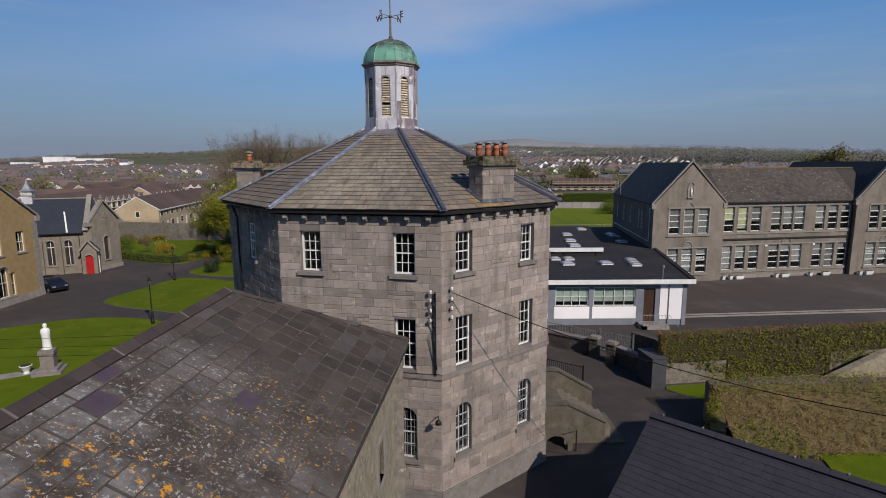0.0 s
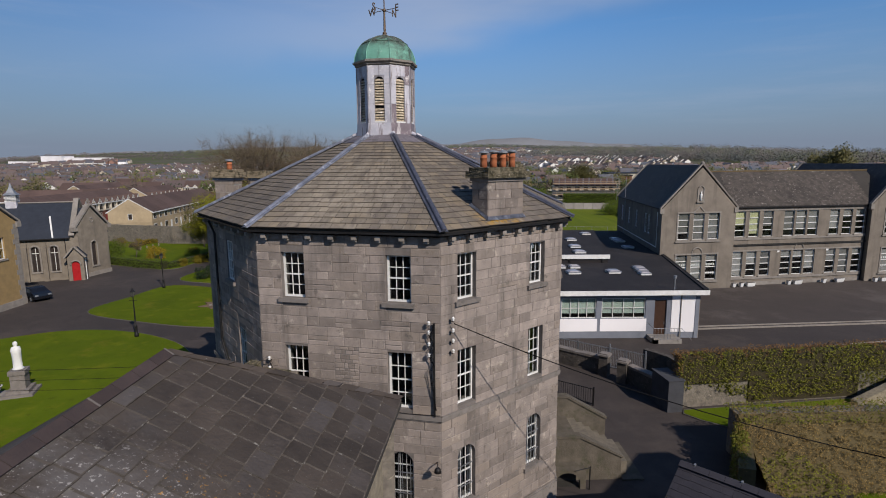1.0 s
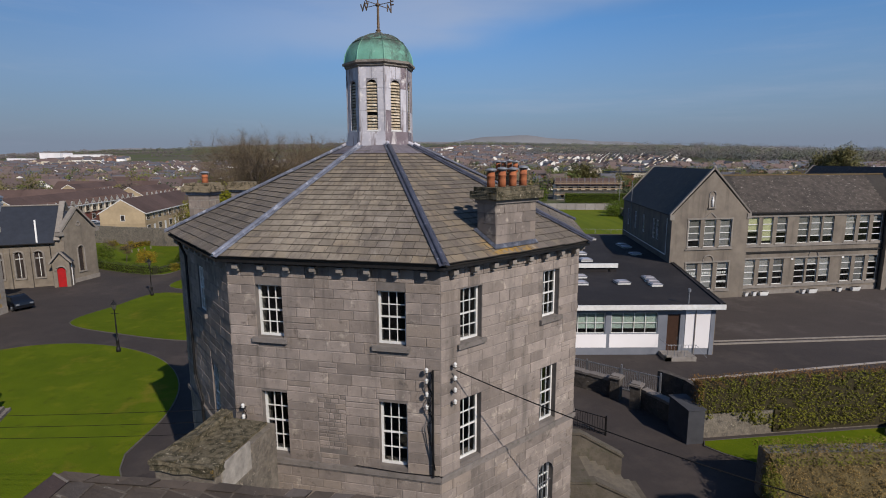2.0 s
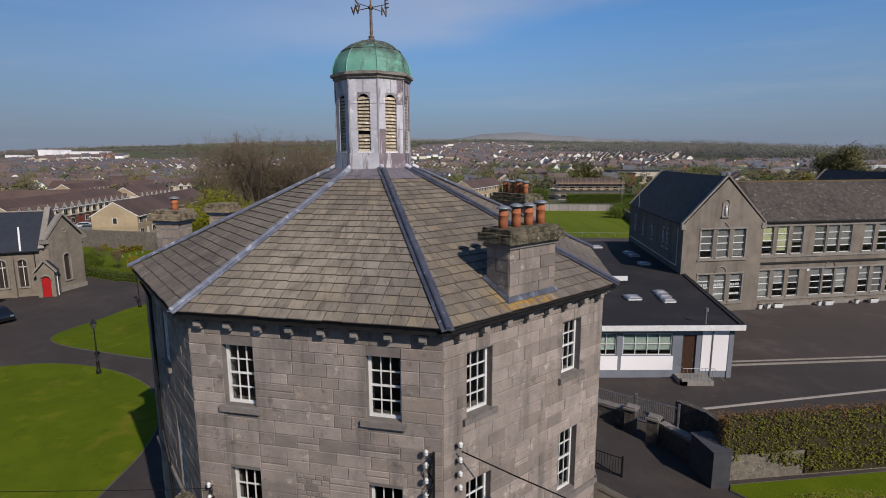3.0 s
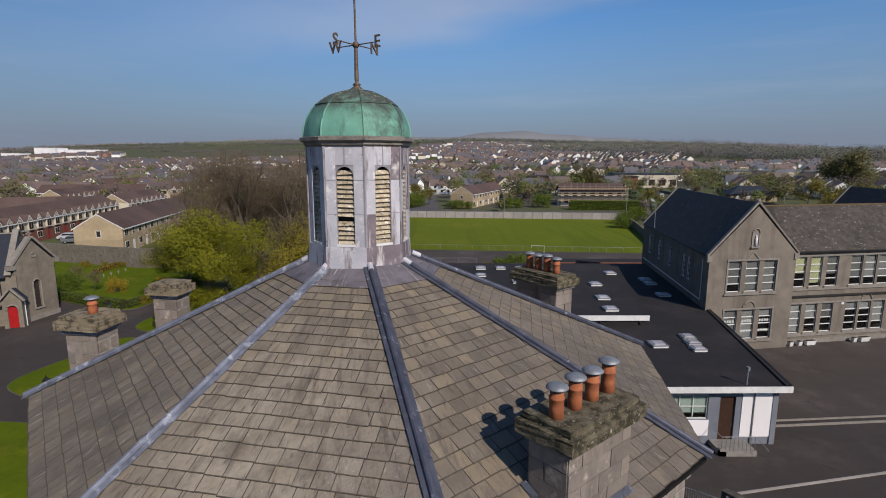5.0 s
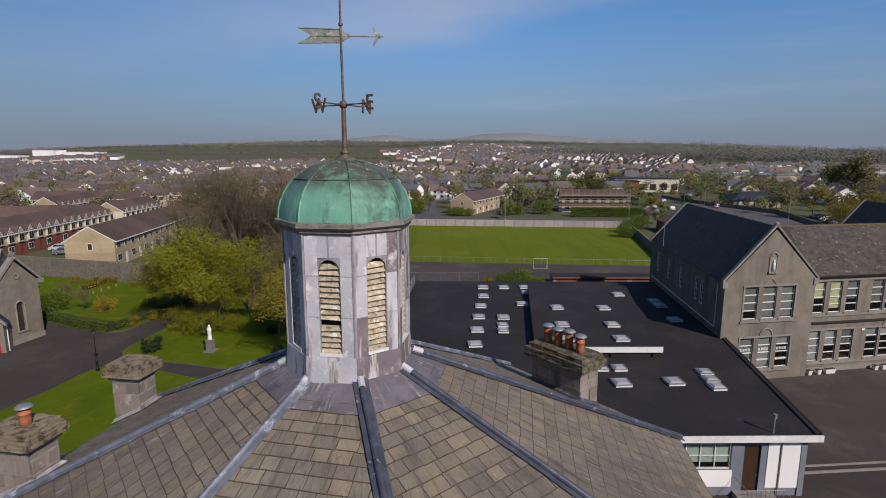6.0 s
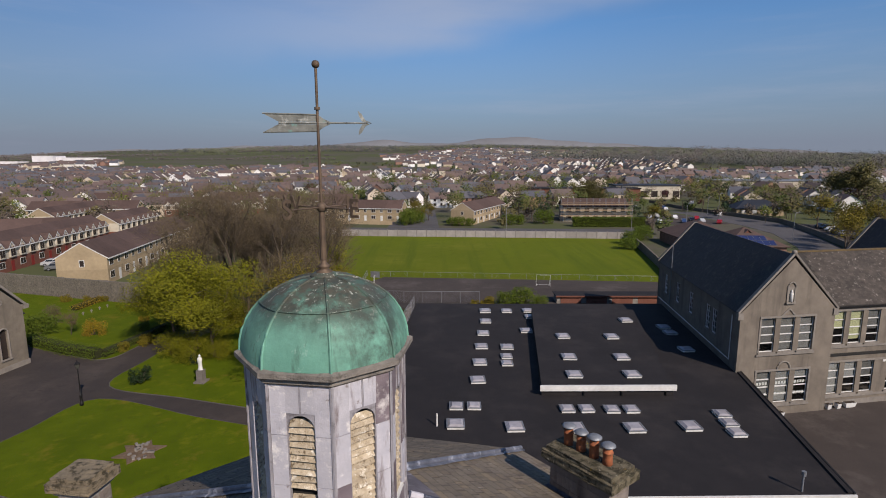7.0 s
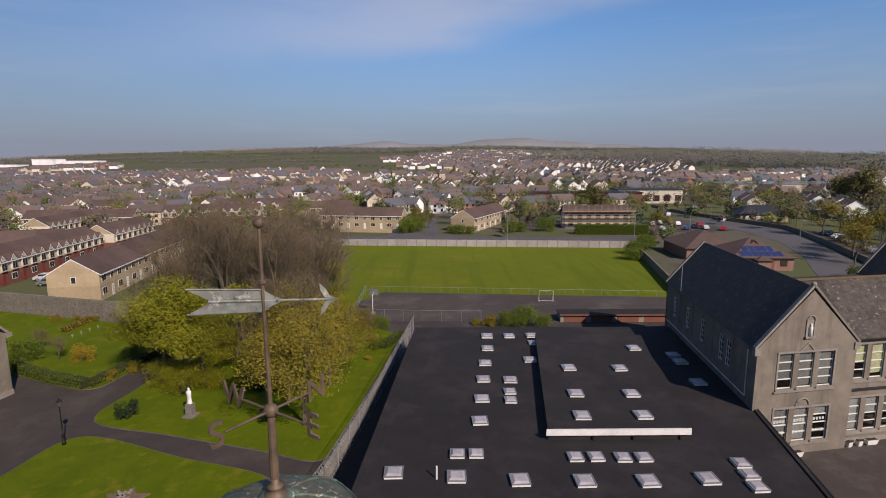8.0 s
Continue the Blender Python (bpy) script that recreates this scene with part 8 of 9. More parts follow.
def make_house(kind):
    """One house of a row: front to -y, 6.2 m wide, two storeys."""
    W, D, E, R = 6.2, 8.6, 5.0, 7.7
    h = thing("terraced_house", 0, 0, 0, 0, {"brick": "cream and red brick two-storey terraced house with brown tiled roof", "cream": "cream rendered two-storey house with brown tiled roof"}[kind], "house", "estate houses")
    up = M["cream"] if kind == "cream" else M["pale_wall"]
    lo = M["brick"] if kind == "brick" else M["cream"]
    part("lower_wall", boxes((-W / 2, W / 2, -D / 2, D / 2, 0, 2.7)), lo, h)
    part("upper_wall", boxes((-W / 2, W / 2, -D / 2 + 0.02, D / 2 - 0.02, 2.7, E)), up, h)
    for s in (-1, 1):
        bm = bmesh.new()
        pts = [(s * (W / 2 - 0.02), -D / 2, E), (s * (W / 2 - 0.02), D / 2, E), (s * (W / 2 - 0.02), 0, R - 0.1)]
        slab(bm, pts if s > 0 else pts[::-1], 0.2)
        part("gable_wall", bm, M["cream"], h)
        part("gable_window", boxes((s * W / 2 - 0.03, s * W / 2 + 0.03, -0.5, 0.4, 3.2, 4.5)), M["white"], h)
        part("gable_pane", boxes((s * W / 2 - 0.04, s * W / 2 + 0.04, -0.4, 0.3, 3.3, 4.4)), M["stained"], h)
        for e in (-1, 1):
            pts = [(s * (W / 2 + 0.03), e * (D / 2 + 0.36), E - 0.42), (s * (W / 2 + 0.03), 0, R - 0.20), (s * (W / 2 + 0.03), 0, R - 0.02), (s * (W / 2 + 0.03), e * (D / 2 + 0.36), E - 0.22)]
            part("barge_board", slab(bmesh.new(), pts if s * e < 0 else pts[::-1], 0.05), M["white"], h)
        pts = [(-W / 2 - 0.02, s * (D / 2 + 0.35), E - 0.2), (W / 2 + 0.02, s * (D / 2 + 0.35), E - 0.2), (W / 2 + 0.02, 0, R), (-W / 2 - 0.02, 0, R)]
        part("roof", slab(bmesh.new(), pts if s < 0 else pts[::-1], 0.16), M["tile"], h)
    part("fascia", boxes((-W / 2, W / 2, -D / 2 - 0.38, -D / 2 - 0.33, E - 0.4, E - 0.18)), M["white"], h)
    part("fascia", boxes((-W / 2, W / 2, D / 2 + 0.33, D / 2 + 0.38, E - 0.4, E - 0.18)), M["white"], h)
    for s in (-1, 1):
        y = s * (D / 2 + 0.015)
        for x, z0, w, hh in ((-1.5, 0.9, 1.7, 1.35), (-1.5, 3.3, 1.6, 1.25), (1.6, 3.3, 1.1, 1.25)):
            wn_ = part("window", boxes((x - w / 2, x + w / 2, y - 0.03, y + 0.03, z0, z0 + hh)), M["white"], h)
            part("pane", boxes((x - w / 2 + 0.09, x - 0.03, y - 0.036, y + 0.036, z0 + 0.09, z0 + hh - 0.09)), M["stained"], wn_)
            part("pane", boxes((x + 0.03, x + w / 2 - 0.09, y - 0.036, y + 0.036, z0 + 0.09, z0 + hh - 0.09)), M["stained"], wn_)
        part("door", boxes((1.15, 2.05, y - 0.03, y + 0.03, 0.05, 2.15)), M["white"] if kind == "cream" else M["door_red"], h)
    if kind == "brick":
        for x in (-1.5, 1.6):
            bm = bmesh.new()
            f = [bm.verts.new((x + a, -D / 2 - 0.12, z)) for a, z in ((-1.05, E - 0.35), (1.05, E - 0.35), (0, E + 0.95))]
            b = [bm.verts.new((x + a, -D / 2 + 1.9, z)) for a, z in ((-1.05, E - 0.35), (1.05, E - 0.35), (0, E + 0.95))]
            bm.faces.new(f), bm.faces.new(b[::-1])
            for i in range(3):
                bm.faces.new((f[(i + 1) % 3], f[i], b[i], b[(i + 1) % 3]))
            part("gablet", bm, M["pale_wall"], h)
            part("gablet_trim", slab(bmesh.new(), [(x - 1.24, -D / 2 - 0.27, E - 0.5), (x - 1.06, -D / 2 - 0.27, E - 0.5), (x, -D / 2 - 0.27, E + 0.86), (x + 1.06, -D / 2 - 0.27, E - 0.5), (x + 1.24, -D / 2 - 0.27, E - 0.5), (x, -D / 2 - 0.27, E + 1.1)], 0.05), M["white"], h)
            part("bay", boxes((x - 0.75, x + 0.75, -D / 2 - 0.35, -D / 2, 2.9, E - 0.3)), M["pale_wall"], h, "pale upper bay window")
            part("bay_pane", boxes((x - 0.66, x - 0.04, -D / 2 - 0.37, -D / 2 - 0.35, 3.15, E - 0.45), (x + 0.04, x + 0.66, -D / 2 - 0.37, -D / 2 - 0.35, 3.15, E - 0.45)), M["stained"], h)
            for s in (-1, 1):
                pts = [(x + s * 1.2, -D / 2 - 0.25, E - 0.42), (x, -D / 2 - 0.25, E + 1.08), (x, -D / 2 + 2.3, E + 1.08), (x + s * 1.2, -D / 2 + 2.3, E - 0.42)]
                part("gablet_roof", slab(bmesh.new(), pts if s > 0 else pts[::-1], 0.1), M["tile"], h)
    return h


HOUSE = {k: make_house(k) for k in ("brick", "cream")}
placed = set()
HOMES = []


def house_at(kind, x, y, rz):
    m = pose(x, y, ground_height(x, y), 0, 0, rz)
    HOMES.append((x, y))
    if kind in placed:
        return copy_thing(HOUSE[kind], m)
    placed.add(kind)
    HOUSE[kind].matrix_world = m


def row_of(kind, x, y, rz, n, step=6.2):
    """n houses in a row that runs along rz from (x, y); fronts to the right of the way."""
    for i in range(n):
        house_at(kind, x + math.cos(radians(rz)) * step * (i + 0.5), y + math.sin(radians(rz)) * step * (i + 0.5), rz)


row_of("cream", -65.2, 113.0, 98, 8)
row_of("brick", -91.0, 114.5, 96, 8)
row_of("brick", -94.5, 166.0, 94, 4)
row_of("cream", -121.0, 150.0, 20, 4)
row_of("brick", -126.0, 185.0, 96, 6)
row_of("cream", -150.0, 214.0, 8, 6)
row_of("brick", -112.0, 236.0, 12, 6)
row_of("brick", -185.0, 205.0, 96, 5)
row_of("cream", -44.5, 222.5, -10, 5)
row_of("cream", 7.0, 205.0, 66, 6)
row_of("cream", -165.0, 265.0, 10, 7)
row_of("brick", -105.0, 270.0, 8, 6)
row_of("cream", -70.0, 250.0, 14, 5)
# garden wall in front of the long cream house
stone_run("garden_wall", [(-36, 207.0), (-17.5, 203.5)], 1.3, 0.3, "cream rendered garden wall by the street", False, "cream")


# ---------------------------------------------------------------- house under scaffolding
sc = thing("scaffolded_house", 43.5, 212.5, 0, -2, "two-storey house wrapped in scaffolding", "house")
part("wall", boxes((1.2, 24.5, 1.5, 10, 0, 5.6)), M["pale_wall"], sc)
for s in (-1, 1):
    y = 0.9 if s < 0 else 10.6
    pts = [(0.8, y, 5.5), (24.9, y, 5.5), (24.9, 5.75, 8.2), (0.8, 5.75, 8.2)]
    part("roof", slab(bmesh.new(), pts if s < 0 else pts[::-1], 0.18), M["tile"], sc)
for i in range(7):
    for z in (1.0, 3.6):
        part("window", boxes((2.3 + i * 3.3, 4.0 + i * 3.3, 1.44, 1.5, z, z + 1.3)), M["stained"], sc)
for i in range(12):
    for y in (-0.4, 0.9):
        part("pole", tube(bmesh.new(), [(i * 2.32, y, 0), (i * 2.32, y, 8.6)], 0.05, 5), M["galv"], sc)
M["plank"] = mat("scaffold boards", (0.38, 0.28, 0.18), (0.28, 0.21, 0.14), 3, 0.9)
for z in (2.0, 4.1, 6.2):
    part("plank", boxes((-0.3, 25.9, -0.45, 0.85, z, z + 0.12)), M["plank"], sc, "timber scaffold boards")
    part("guard_rail", boxes((-0.3, 25.9, -0.5, -0.44, z + 0.9, z + 1.0), (-0.3, 25.9, -0.5, -0.44, z + 0.15, z + 0.4)), M["plank"], sc)

# ---------------------------------------------------------------- low brick centre with solar panels
ce = thing("community_centre", 70, 143, 0, -3, "low brown-roofed brick building with solar panels", "building")
part("wall", boxes((-5.5, 7.5, -6.5, 6.5, 0, 2.9), (-10.5, 3, 6.5, 22, 0, 2.9)), M["brick_pale"], ce)
part("porch", boxes((-1.0, 1.8, -8.2, -6.5, 0, 2.6)), M["brick_pale"], ce)
part("door", boxes((1.9, 3.3, -6.58, -6.5, 0.05, 2.2)), M["brick"], ce)

def hip(parent, x0, x1, y0, y1, z, rise, m, over=0.6):
    x0, x1, y0, y1 = x0 - over, x1 + over, y0 - over, y1 + over
    d = min(x1 - x0, y1 - y0) / 2
    if x1 - x0 > y1 - y0:
        a, b = (x0 + d, (y0 + y1) / 2, z + rise), (x1 - d, (y0 + y1) / 2, z + rise)
        fs = [[(x0, y0, z), (x1, y0, z), b, a], [(x1, y1, z), (x0, y1, z), a, b], [(x0, y1, z), (x0, y0, z), a], [(x1, y0, z), (x1, y1, z), b]]
    else:
        a, b = ((x0 + x1) / 2, y0 + d, z + rise), ((x0 + x1) / 2, y1 - d, z + rise)
        fs = [[(x1, y0, z), (x1, y1, z), b, a], [(x0, y1, z), (x0, y0, z), a, b], [(x0, y0, z), (x1, y0, z), a], [(x1, y1, z), (x0, y1, z), b]]
    for f in fs:
        part("roof", slab(bmesh.new(), f, 0.15), m, parent)


hip(ce, -5.5, 7.5, -6.5, 6.5, 2.9, 3.7, M["tile"])
hip(ce, -10.5, 3, 6.5, 22, 2.9, 3.7, M["tile"])
hip(ce, -1.2, 2.0, -8.4, -5.0, 2.6, 0.9, M["tile"], 0.25)
part("gablet", slab(bmesh.new(), [(-0.8, -2.2, 4.4), (2.6, -2.2, 4.4), (0.9, -2.2, 5.9)], 2.0), M["brick"], ce)
for s in (-1, 1):
    pts = [(0.9 + s * 2.0, -2.4, 4.3), (0.9, -2.4, 6.1), (0.9, 1.0, 6.1), (0.9 + s * 2.0, 1.0, 4.3)]
    part("gablet_roof", slab(bmesh.new(), pts if s > 0 else pts[::-1], 0.12), M["tile"], ce)
M["solar"] = mat("solar panel", (0.02, 0.03, 0.09), (0.03, 0.04, 0.12), 6, 0.12, bump=0, spec=0.6)
slope = 3.7 / 7.1
for i in range(7):
    for j in range(2):
        x, y = -3.9 + i * 1.32, -6.6 + j * 1.7
        if j and i in (0, 6):
            continue
        z0, z1 = 2.9 + slope * (y + 7.1) + 0.10, 2.9 + slope * (y + 1.6 + 7.1) + 0.10
        p = part("solar_panel", slab(bmesh.new(), [(x, y, z0), (x + 1.24, y, z0), (x + 1.24, y + 1.6, z1), (x, y + 1.6, z1)], 0.05), M["solar"], ce)
        part("panel_frame", slab(bmesh.new(), [(x - 0.04, y - 0.04, z0 - 0.03), (x + 1.28, y - 0.04, z0 - 0.03), (x + 1.28, y + 1.64, z1 - 0.03), (x - 0.04, y + 1.64, z1 - 0.03)], 0.04), M["cowl"], p)
for i in range(3):
    y0 = 11.5
    z0 = 2.9 + 3.7 / 7.35 * 3.4
    part("roof_light", slab(bmesh.new(), [(-7.6 - 0.0, y0 + i * 2.2, z0 - 0.9 + 0.72), (-6.6, y0 + i * 2.2, z0 + 0.32), (-6.6, y0 + 0.8 + i * 2.2, z0 + 0.32), (-7.6, y0 + 0.8 + i * 2.2, z0 - 0.18)], 0.05), M["acrylic"], ce)
for x in (-4.6, 4.6):
    part("window", boxes((x, x + 1.5, -6.56, -6.5, 1.0, 2.3)), M["stained"], ce)
# long low red-trimmed store behind the annexe
stl = thing("low_store", 17.5, 99.2, 0, -1, "long low store with red doors behind the annexe", "store")
part("wall", boxes((0, 16.5, 0, 2.5, 0, 1.2)), M["concrete"], stl)
part("roof", boxes((-0.2, 16.7, -0.3, 2.7, 1.2, 1.32)), M["felt"], stl)
part("fascia", boxes((-0.2, 16.7, -0.36, -0.3, 1.1, 1.34)), M["brick"], stl)
for x in (0.6, 4.6, 8.6, 12.6):
    part("door", boxes((x, x + 3.2, -0.05, 0, 0.05, 1.05)), M["brick"], stl)
# bungalow over the road and white gabled houses
bg = thing("bungalow", 129, 237, ground_height(129, 237), -8, "cream bungalow with grey hipped roof", "house")
part("wall", boxes((-9, 9, -5, 5, 0, 2.8)), M["cream"], bg)
hip(bg, -9, 9, -5, 5, 2.8, 3.4, M["slate_blue"])
for x in (-7, -3, 1, 5):
    part("window", boxes((x, x + 1.8, -5.05, -5.0, 0.9, 2.2)), M["white"], bg)


def far_block(name, x, y, w, d, h, rz, wall_m, roof_m, label, win=True):
    b = thing(name, x, y, ground_height(x, y) - 1.0, rz, label, "building")
    part("wall", boxes((-w / 2, w / 2, -d / 2, d / 2, 0, h + 1)), wall_m, b)
    part("roof", boxes((-w / 2 - 0.4, w / 2 + 0.4, -d / 2 - 0.4, d / 2 + 0.4, h + 1, h + 1.6)), roof_m, b)
    if win:
        n = int(w / 6)
        for i in range(n):
            part("window", boxes((-w / 2 + 2 + i * 6, -w / 2 + 5.5 + i * 6, -d / 2 - 0.08, -d / 2, 2.2, h * 0.75)), M["stained"], b)
    return b


far_block("factory", -840, 1180, 44, 40, 11, 0, M["white_wall"], M["white_wall"], "large white factory on the horizon", False)
far_block("factory", -785, 1185, 110, 30, 5, 0, M["white_wall"], M["white_wall"], "long low white factory shed", False)
far_block("factory", -893, 1150, 40, 30, 4, 0, M["white_wall"], M["white_wall"], "low white factory shed", False)
far_block("school_block", 78, 318, 62, 14, 6.5, -3, M["brick"], M["felt"], "long flat-roofed brick and white school block")
far_block("school_block", 118, 330, 36, 16, 7.5, -3, M["pale_wall"], M["slate_blue"], "flat-roofed pale school hall")
far_block("warehouse", 250, 420, 90, 40, 6, -10, M["pale_wall"], M["cowl"], "wide grey-roofed shopping centre", False)
far_block("warehouse", 330, 400, 40, 20, 8, -10, M["white"], M["white"], "white flat-roofed hotel block")

# ---------------------------------------------------------------- cars on the streets
for i in range(9):
    park(("white", "silver", "grey", "silver", "blue", "white", "black", "silver", "red")[i], 77.5 + i * 2.3, (207, 222, 211, 226, 208, 221, 212, 209, 218)[i], 70 + (i * 5) % 9)
for i in range(10):
    park(("white", "white", "silver", "black", "grey", "silver", "blue", "white", "black", "grey")[i], 111.5 + i * 1.6, 152 + i * 4.6, 8 + (i * 7) % 11)
for n, x, y, rz in (("silver", -83.5, 131.0, 20), ("grey", -79.5, 126.5, 25), ("blue", -82.0, 150, 95), ("grey", -8.5, 212, 85), ("white", -12.0, 240, 88), ("red", 98, 205, 60), ("silver", 128, 290, 70), ("white", 112, 232, 65), ("black", 118, 300, 70), ("silver", -118, 178, 95), ("blue", 102, 262, 68), ("white", 100, 255, 68)):
    park(n, x, y, rz, 0.06 + ground_height(x, y))


# ---------------------------------------------------------------- the town beyond
def palette(name, cols, rough=0.9):
    """One colour per separate piece, picked from a list."""
    m = bpy.data.materials.new(name)
    m.use_nodes = True
    n, l = m.node_tree.nodes, m.node_tree.links
    g, r = n.new("ShaderNodeNewGeometry"), n.new("ShaderNodeValToRGB")
    e = r.color_ramp.elements
    r.color_ramp.interpolation = "CONSTANT"
    while len(e) < len(cols):
        e.new(0.5)
    for i, c in enumerate(cols):
        e[i].position, e[i].color = i / len(cols), (*c, 1)
    t = n.new("ShaderNodeTexNoise")
    t.inputs["Scale"].default_value, t.inputs["Detail"].default_value = 0.7, 4
    l.new(g.outputs["Position"], t.inputs["Vector"])
    mr = n.new("ShaderNodeMapRange")
    mr.inputs["To Min"].default_value, mr.inputs["To Max"].default_value = 0.75, 1.2
    l.new(t.outputs["Fac"], mr.inputs["Value"])
    hs = n.new("ShaderNodeHueSaturation")
    l.new(g.outputs["Random Per Island"], r.inputs["Fac"])
    l.new(r.outputs["Color"], hs.inputs["Color"])
    l.new(mr.outputs["Result"], hs.inputs["Value"])
    l.new(hs.outputs["Color"], n["Principled BSDF"].inputs["Base Color"])
    n["Principled BSDF"].inputs["Roughness"].default_value = rough
    return m


rng = random.Random(42)
TOWN = []
TREES = []


def free(x, y, gap):
    return all((x - a) ** 2 + (y - b) ** 2 > gap * gap for a, b in TOWN[-400:])


def in_view(x, y):
    return abs(math.degrees(math.atan2(x, y))) < 47


# terraces in parallel rows on the left, looser streets elsewhere
for cx, cy, rows, n, rz, gap in ((-260, 270, 7, 9, 96, 26), (-190, 330, 8, 9, 8, 26), (-330, 380, 8, 9, 20, 28), (-120, 330, 6, 9, 100, 26), (-420, 520, 9, 10, 12, 30), (-260, 520, 8, 10, 95, 30), (-110, 470, 7, 9, 15, 30), (-560, 620, 8, 10, 5, 34), (-60, 350, 5, 7, 60, 30), (40, 360, 5, 7, 10, 30), (60, 480, 8, 9, 100, 30), (170, 520, 8, 10, 8, 30), (160, 690, 8, 10, 95, 32), (20, 640, 7, 9, 12, 32), (-50, 600, 6, 9, 80, 32), (300, 560, 7, 9, 15, 34), (260, 330, 5, 7, 100, 30), (180, 270, 4, 5, 70, 30), (380, 480, 6, 8, 5, 34), (-390, 700, 7, 9, 90, 36), (-180, 720, 6, 9, 10, 36), (90, 820, 6, 10, 20, 36), (240, 850, 6, 10, 95, 36), (470, 640, 6, 9, 12, 36), (-640, 800, 5, 9, 0, 40), (10, 980, 6, 11, 8, 38), (160, 1010, 6, 12, 14, 38), (300, 1000, 5, 11, 95, 38), (-620, 960, 4, 9, 10, 44), (120, 1180, 5, 12, 5, 42), (60, 1330, 5, 13, 6, 44), (240, 1260, 6, 13, 97, 42), (330, 1400, 5, 14, 10, 46), (140, 1500, 5, 15, 8, 50), (420, 1180, 5, 12, 12, 44), (-40, 1180, 4, 10, 4, 44), (-450, 420, 7, 9, 8, 28), (-330, 620, 7, 9, 10, 30)):
    c, s = math.cos(radians(rz)), math.sin(radians(rz))
    for j in range(rows):
        off = rng.uniform(-12, 12)
        for i in range(n):
            if rng.random() < (0.34 if cx > -120 and cy < 900 else 0.2):
                continue
            u, v = (i - n / 2) * 15 + off, (j - rows / 2) * gap
            x, y = cx + c * u - s * v, cy + s * u + c * v
            r = math.hypot(x, y)
            if r < 235 or not in_view(x, y) or (abs(x - 85) < 60 and abs(y - 318) < 22) or (abs(x - 250) < 62 and abs(y - 420) < 34):
                continue
            TOWN.append((x, y, rz + rng.uniform(-3, 3) + (90 if rng.random() < 0.12 else 0)))
            if rng.random() < 0.25:
                TREES.append((x + rng.uniform(-14, 14), y + rng.uniform(-14, 14), rng.uniform(3, 8)))
wv, wf_, rv, rf, pv, pf = [], [], [], [], [], []
for x, y, rz in TOWN:
    w, d, e, rr = rng.uniform(9.5, 14.5), rng.uniform(7.5, 9), rng.uniform(4.6, 5.6), rng.uniform(2.6, 3.4)
    m = pose(x, y, ground_height(x, y) - 0.4, 0, 0, rz)
    P = lambda a, b, z: tuple(m @ Vector((a, b, z)))
    o = len(wv)
    wv += [P(a * w / 2, b * d / 2, z) for z in (0, e) for a, b in ((-1, -1), (1, -1), (1, 1), (-1, 1))] + [P(-w / 2, 0, e + rr), P(w / 2, 0, e + rr)]
    wf_ += [tuple(o + i for i in f) for f in ((0, 1, 5, 4), (1, 2, 6, 9, 5), (2, 3, 7, 6), (3, 0, 4, 8, 7))]
    o = len(rv)
    k = 0.35
    rv += [P(-w / 2 - k, -d / 2 - k, e - 0.15), P(w / 2 + k, -d / 2 - k, e - 0.15), P(w / 2 + k, 0, e + rr + 0.1), P(-w / 2 - k, 0, e + rr + 0.1), P(w / 2 + k, d / 2 + k, e - 0.15), P(-w / 2 - k, d / 2 + k, e - 0.15)]
    rv += [P(q * w * 0.36 + a, b, z) for q in (1,) for z in (e + rr - 0.6, e + rr + 0.9) for a, b in ((-0.4, -0.4), (0.4, -0.4), (0.4, 0.4), (-0.4, 0.4))]
    rf += [tuple(o + i for i in f) for f in ((0, 1, 2, 3), (3, 2, 4, 5))]
    rf += [tuple(o + 6 + i for i in f) for f in ((0, 1, 5, 4), (1, 2, 6, 5), (2, 3, 7, 6), (3, 0, 4, 7), (4, 5, 6, 7))]
    if math.hypot(x, y) < 520:
        for sd in (-1, 1):
            for a in (-0.36, -0.12, 0.12, 0.36):
                for z in (0.9, 3.0):
                    o = len(pv)
                    b = sd * (d / 2 + 0.04)
                    pv += [P(a * w - 0.55, b, z + 0.4), P(a * w + 0.55, b, z + 0.4), P(a * w + 0.55, b, z + 1.6), P(a * w - 0.55, b, z + 1.6)]
                    pf.append((o, o + 1, o + 2, o + 3) if sd < 0 else (o + 3, o + 2, o + 1, o))
town = thing("town", 0, 0, 0, 0, "far streets of pale houses with brown and grey roofs", "town", kind="stuff")
for nm, vv, ff, mm_ in (("house_walls", wv, wf_, palette("town walls", ((0.62, 0.56, 0.46), (0.80, 0.79, 0.77), (0.50, 0.42, 0.32), (0.72, 0.69, 0.64), (0.80, 0.79, 0.76), (0.28, 0.16, 0.12), (0.82, 0.81, 0.80), (0.58, 0.50, 0.40)))),
                        ("house_roofs", rv, rf, palette("town roofs", ((0.120, 0.085, 0.078), (0.098, 0.072, 0.067), (0.095, 0.094, 0.108), (0.135, 0.096, 0.085), (0.080, 0.083, 0.10), (0.12, 0.092, 0.084)))),
                        ("house_windows", pv, pf, M["stained"])):
    me = bpy.data.meshes.new(nm)
    me.from_pydata(vv, [], ff)
    me.materials.append(mm_)
    part(nm, me, mm_, town)["kind"] = "stuff"
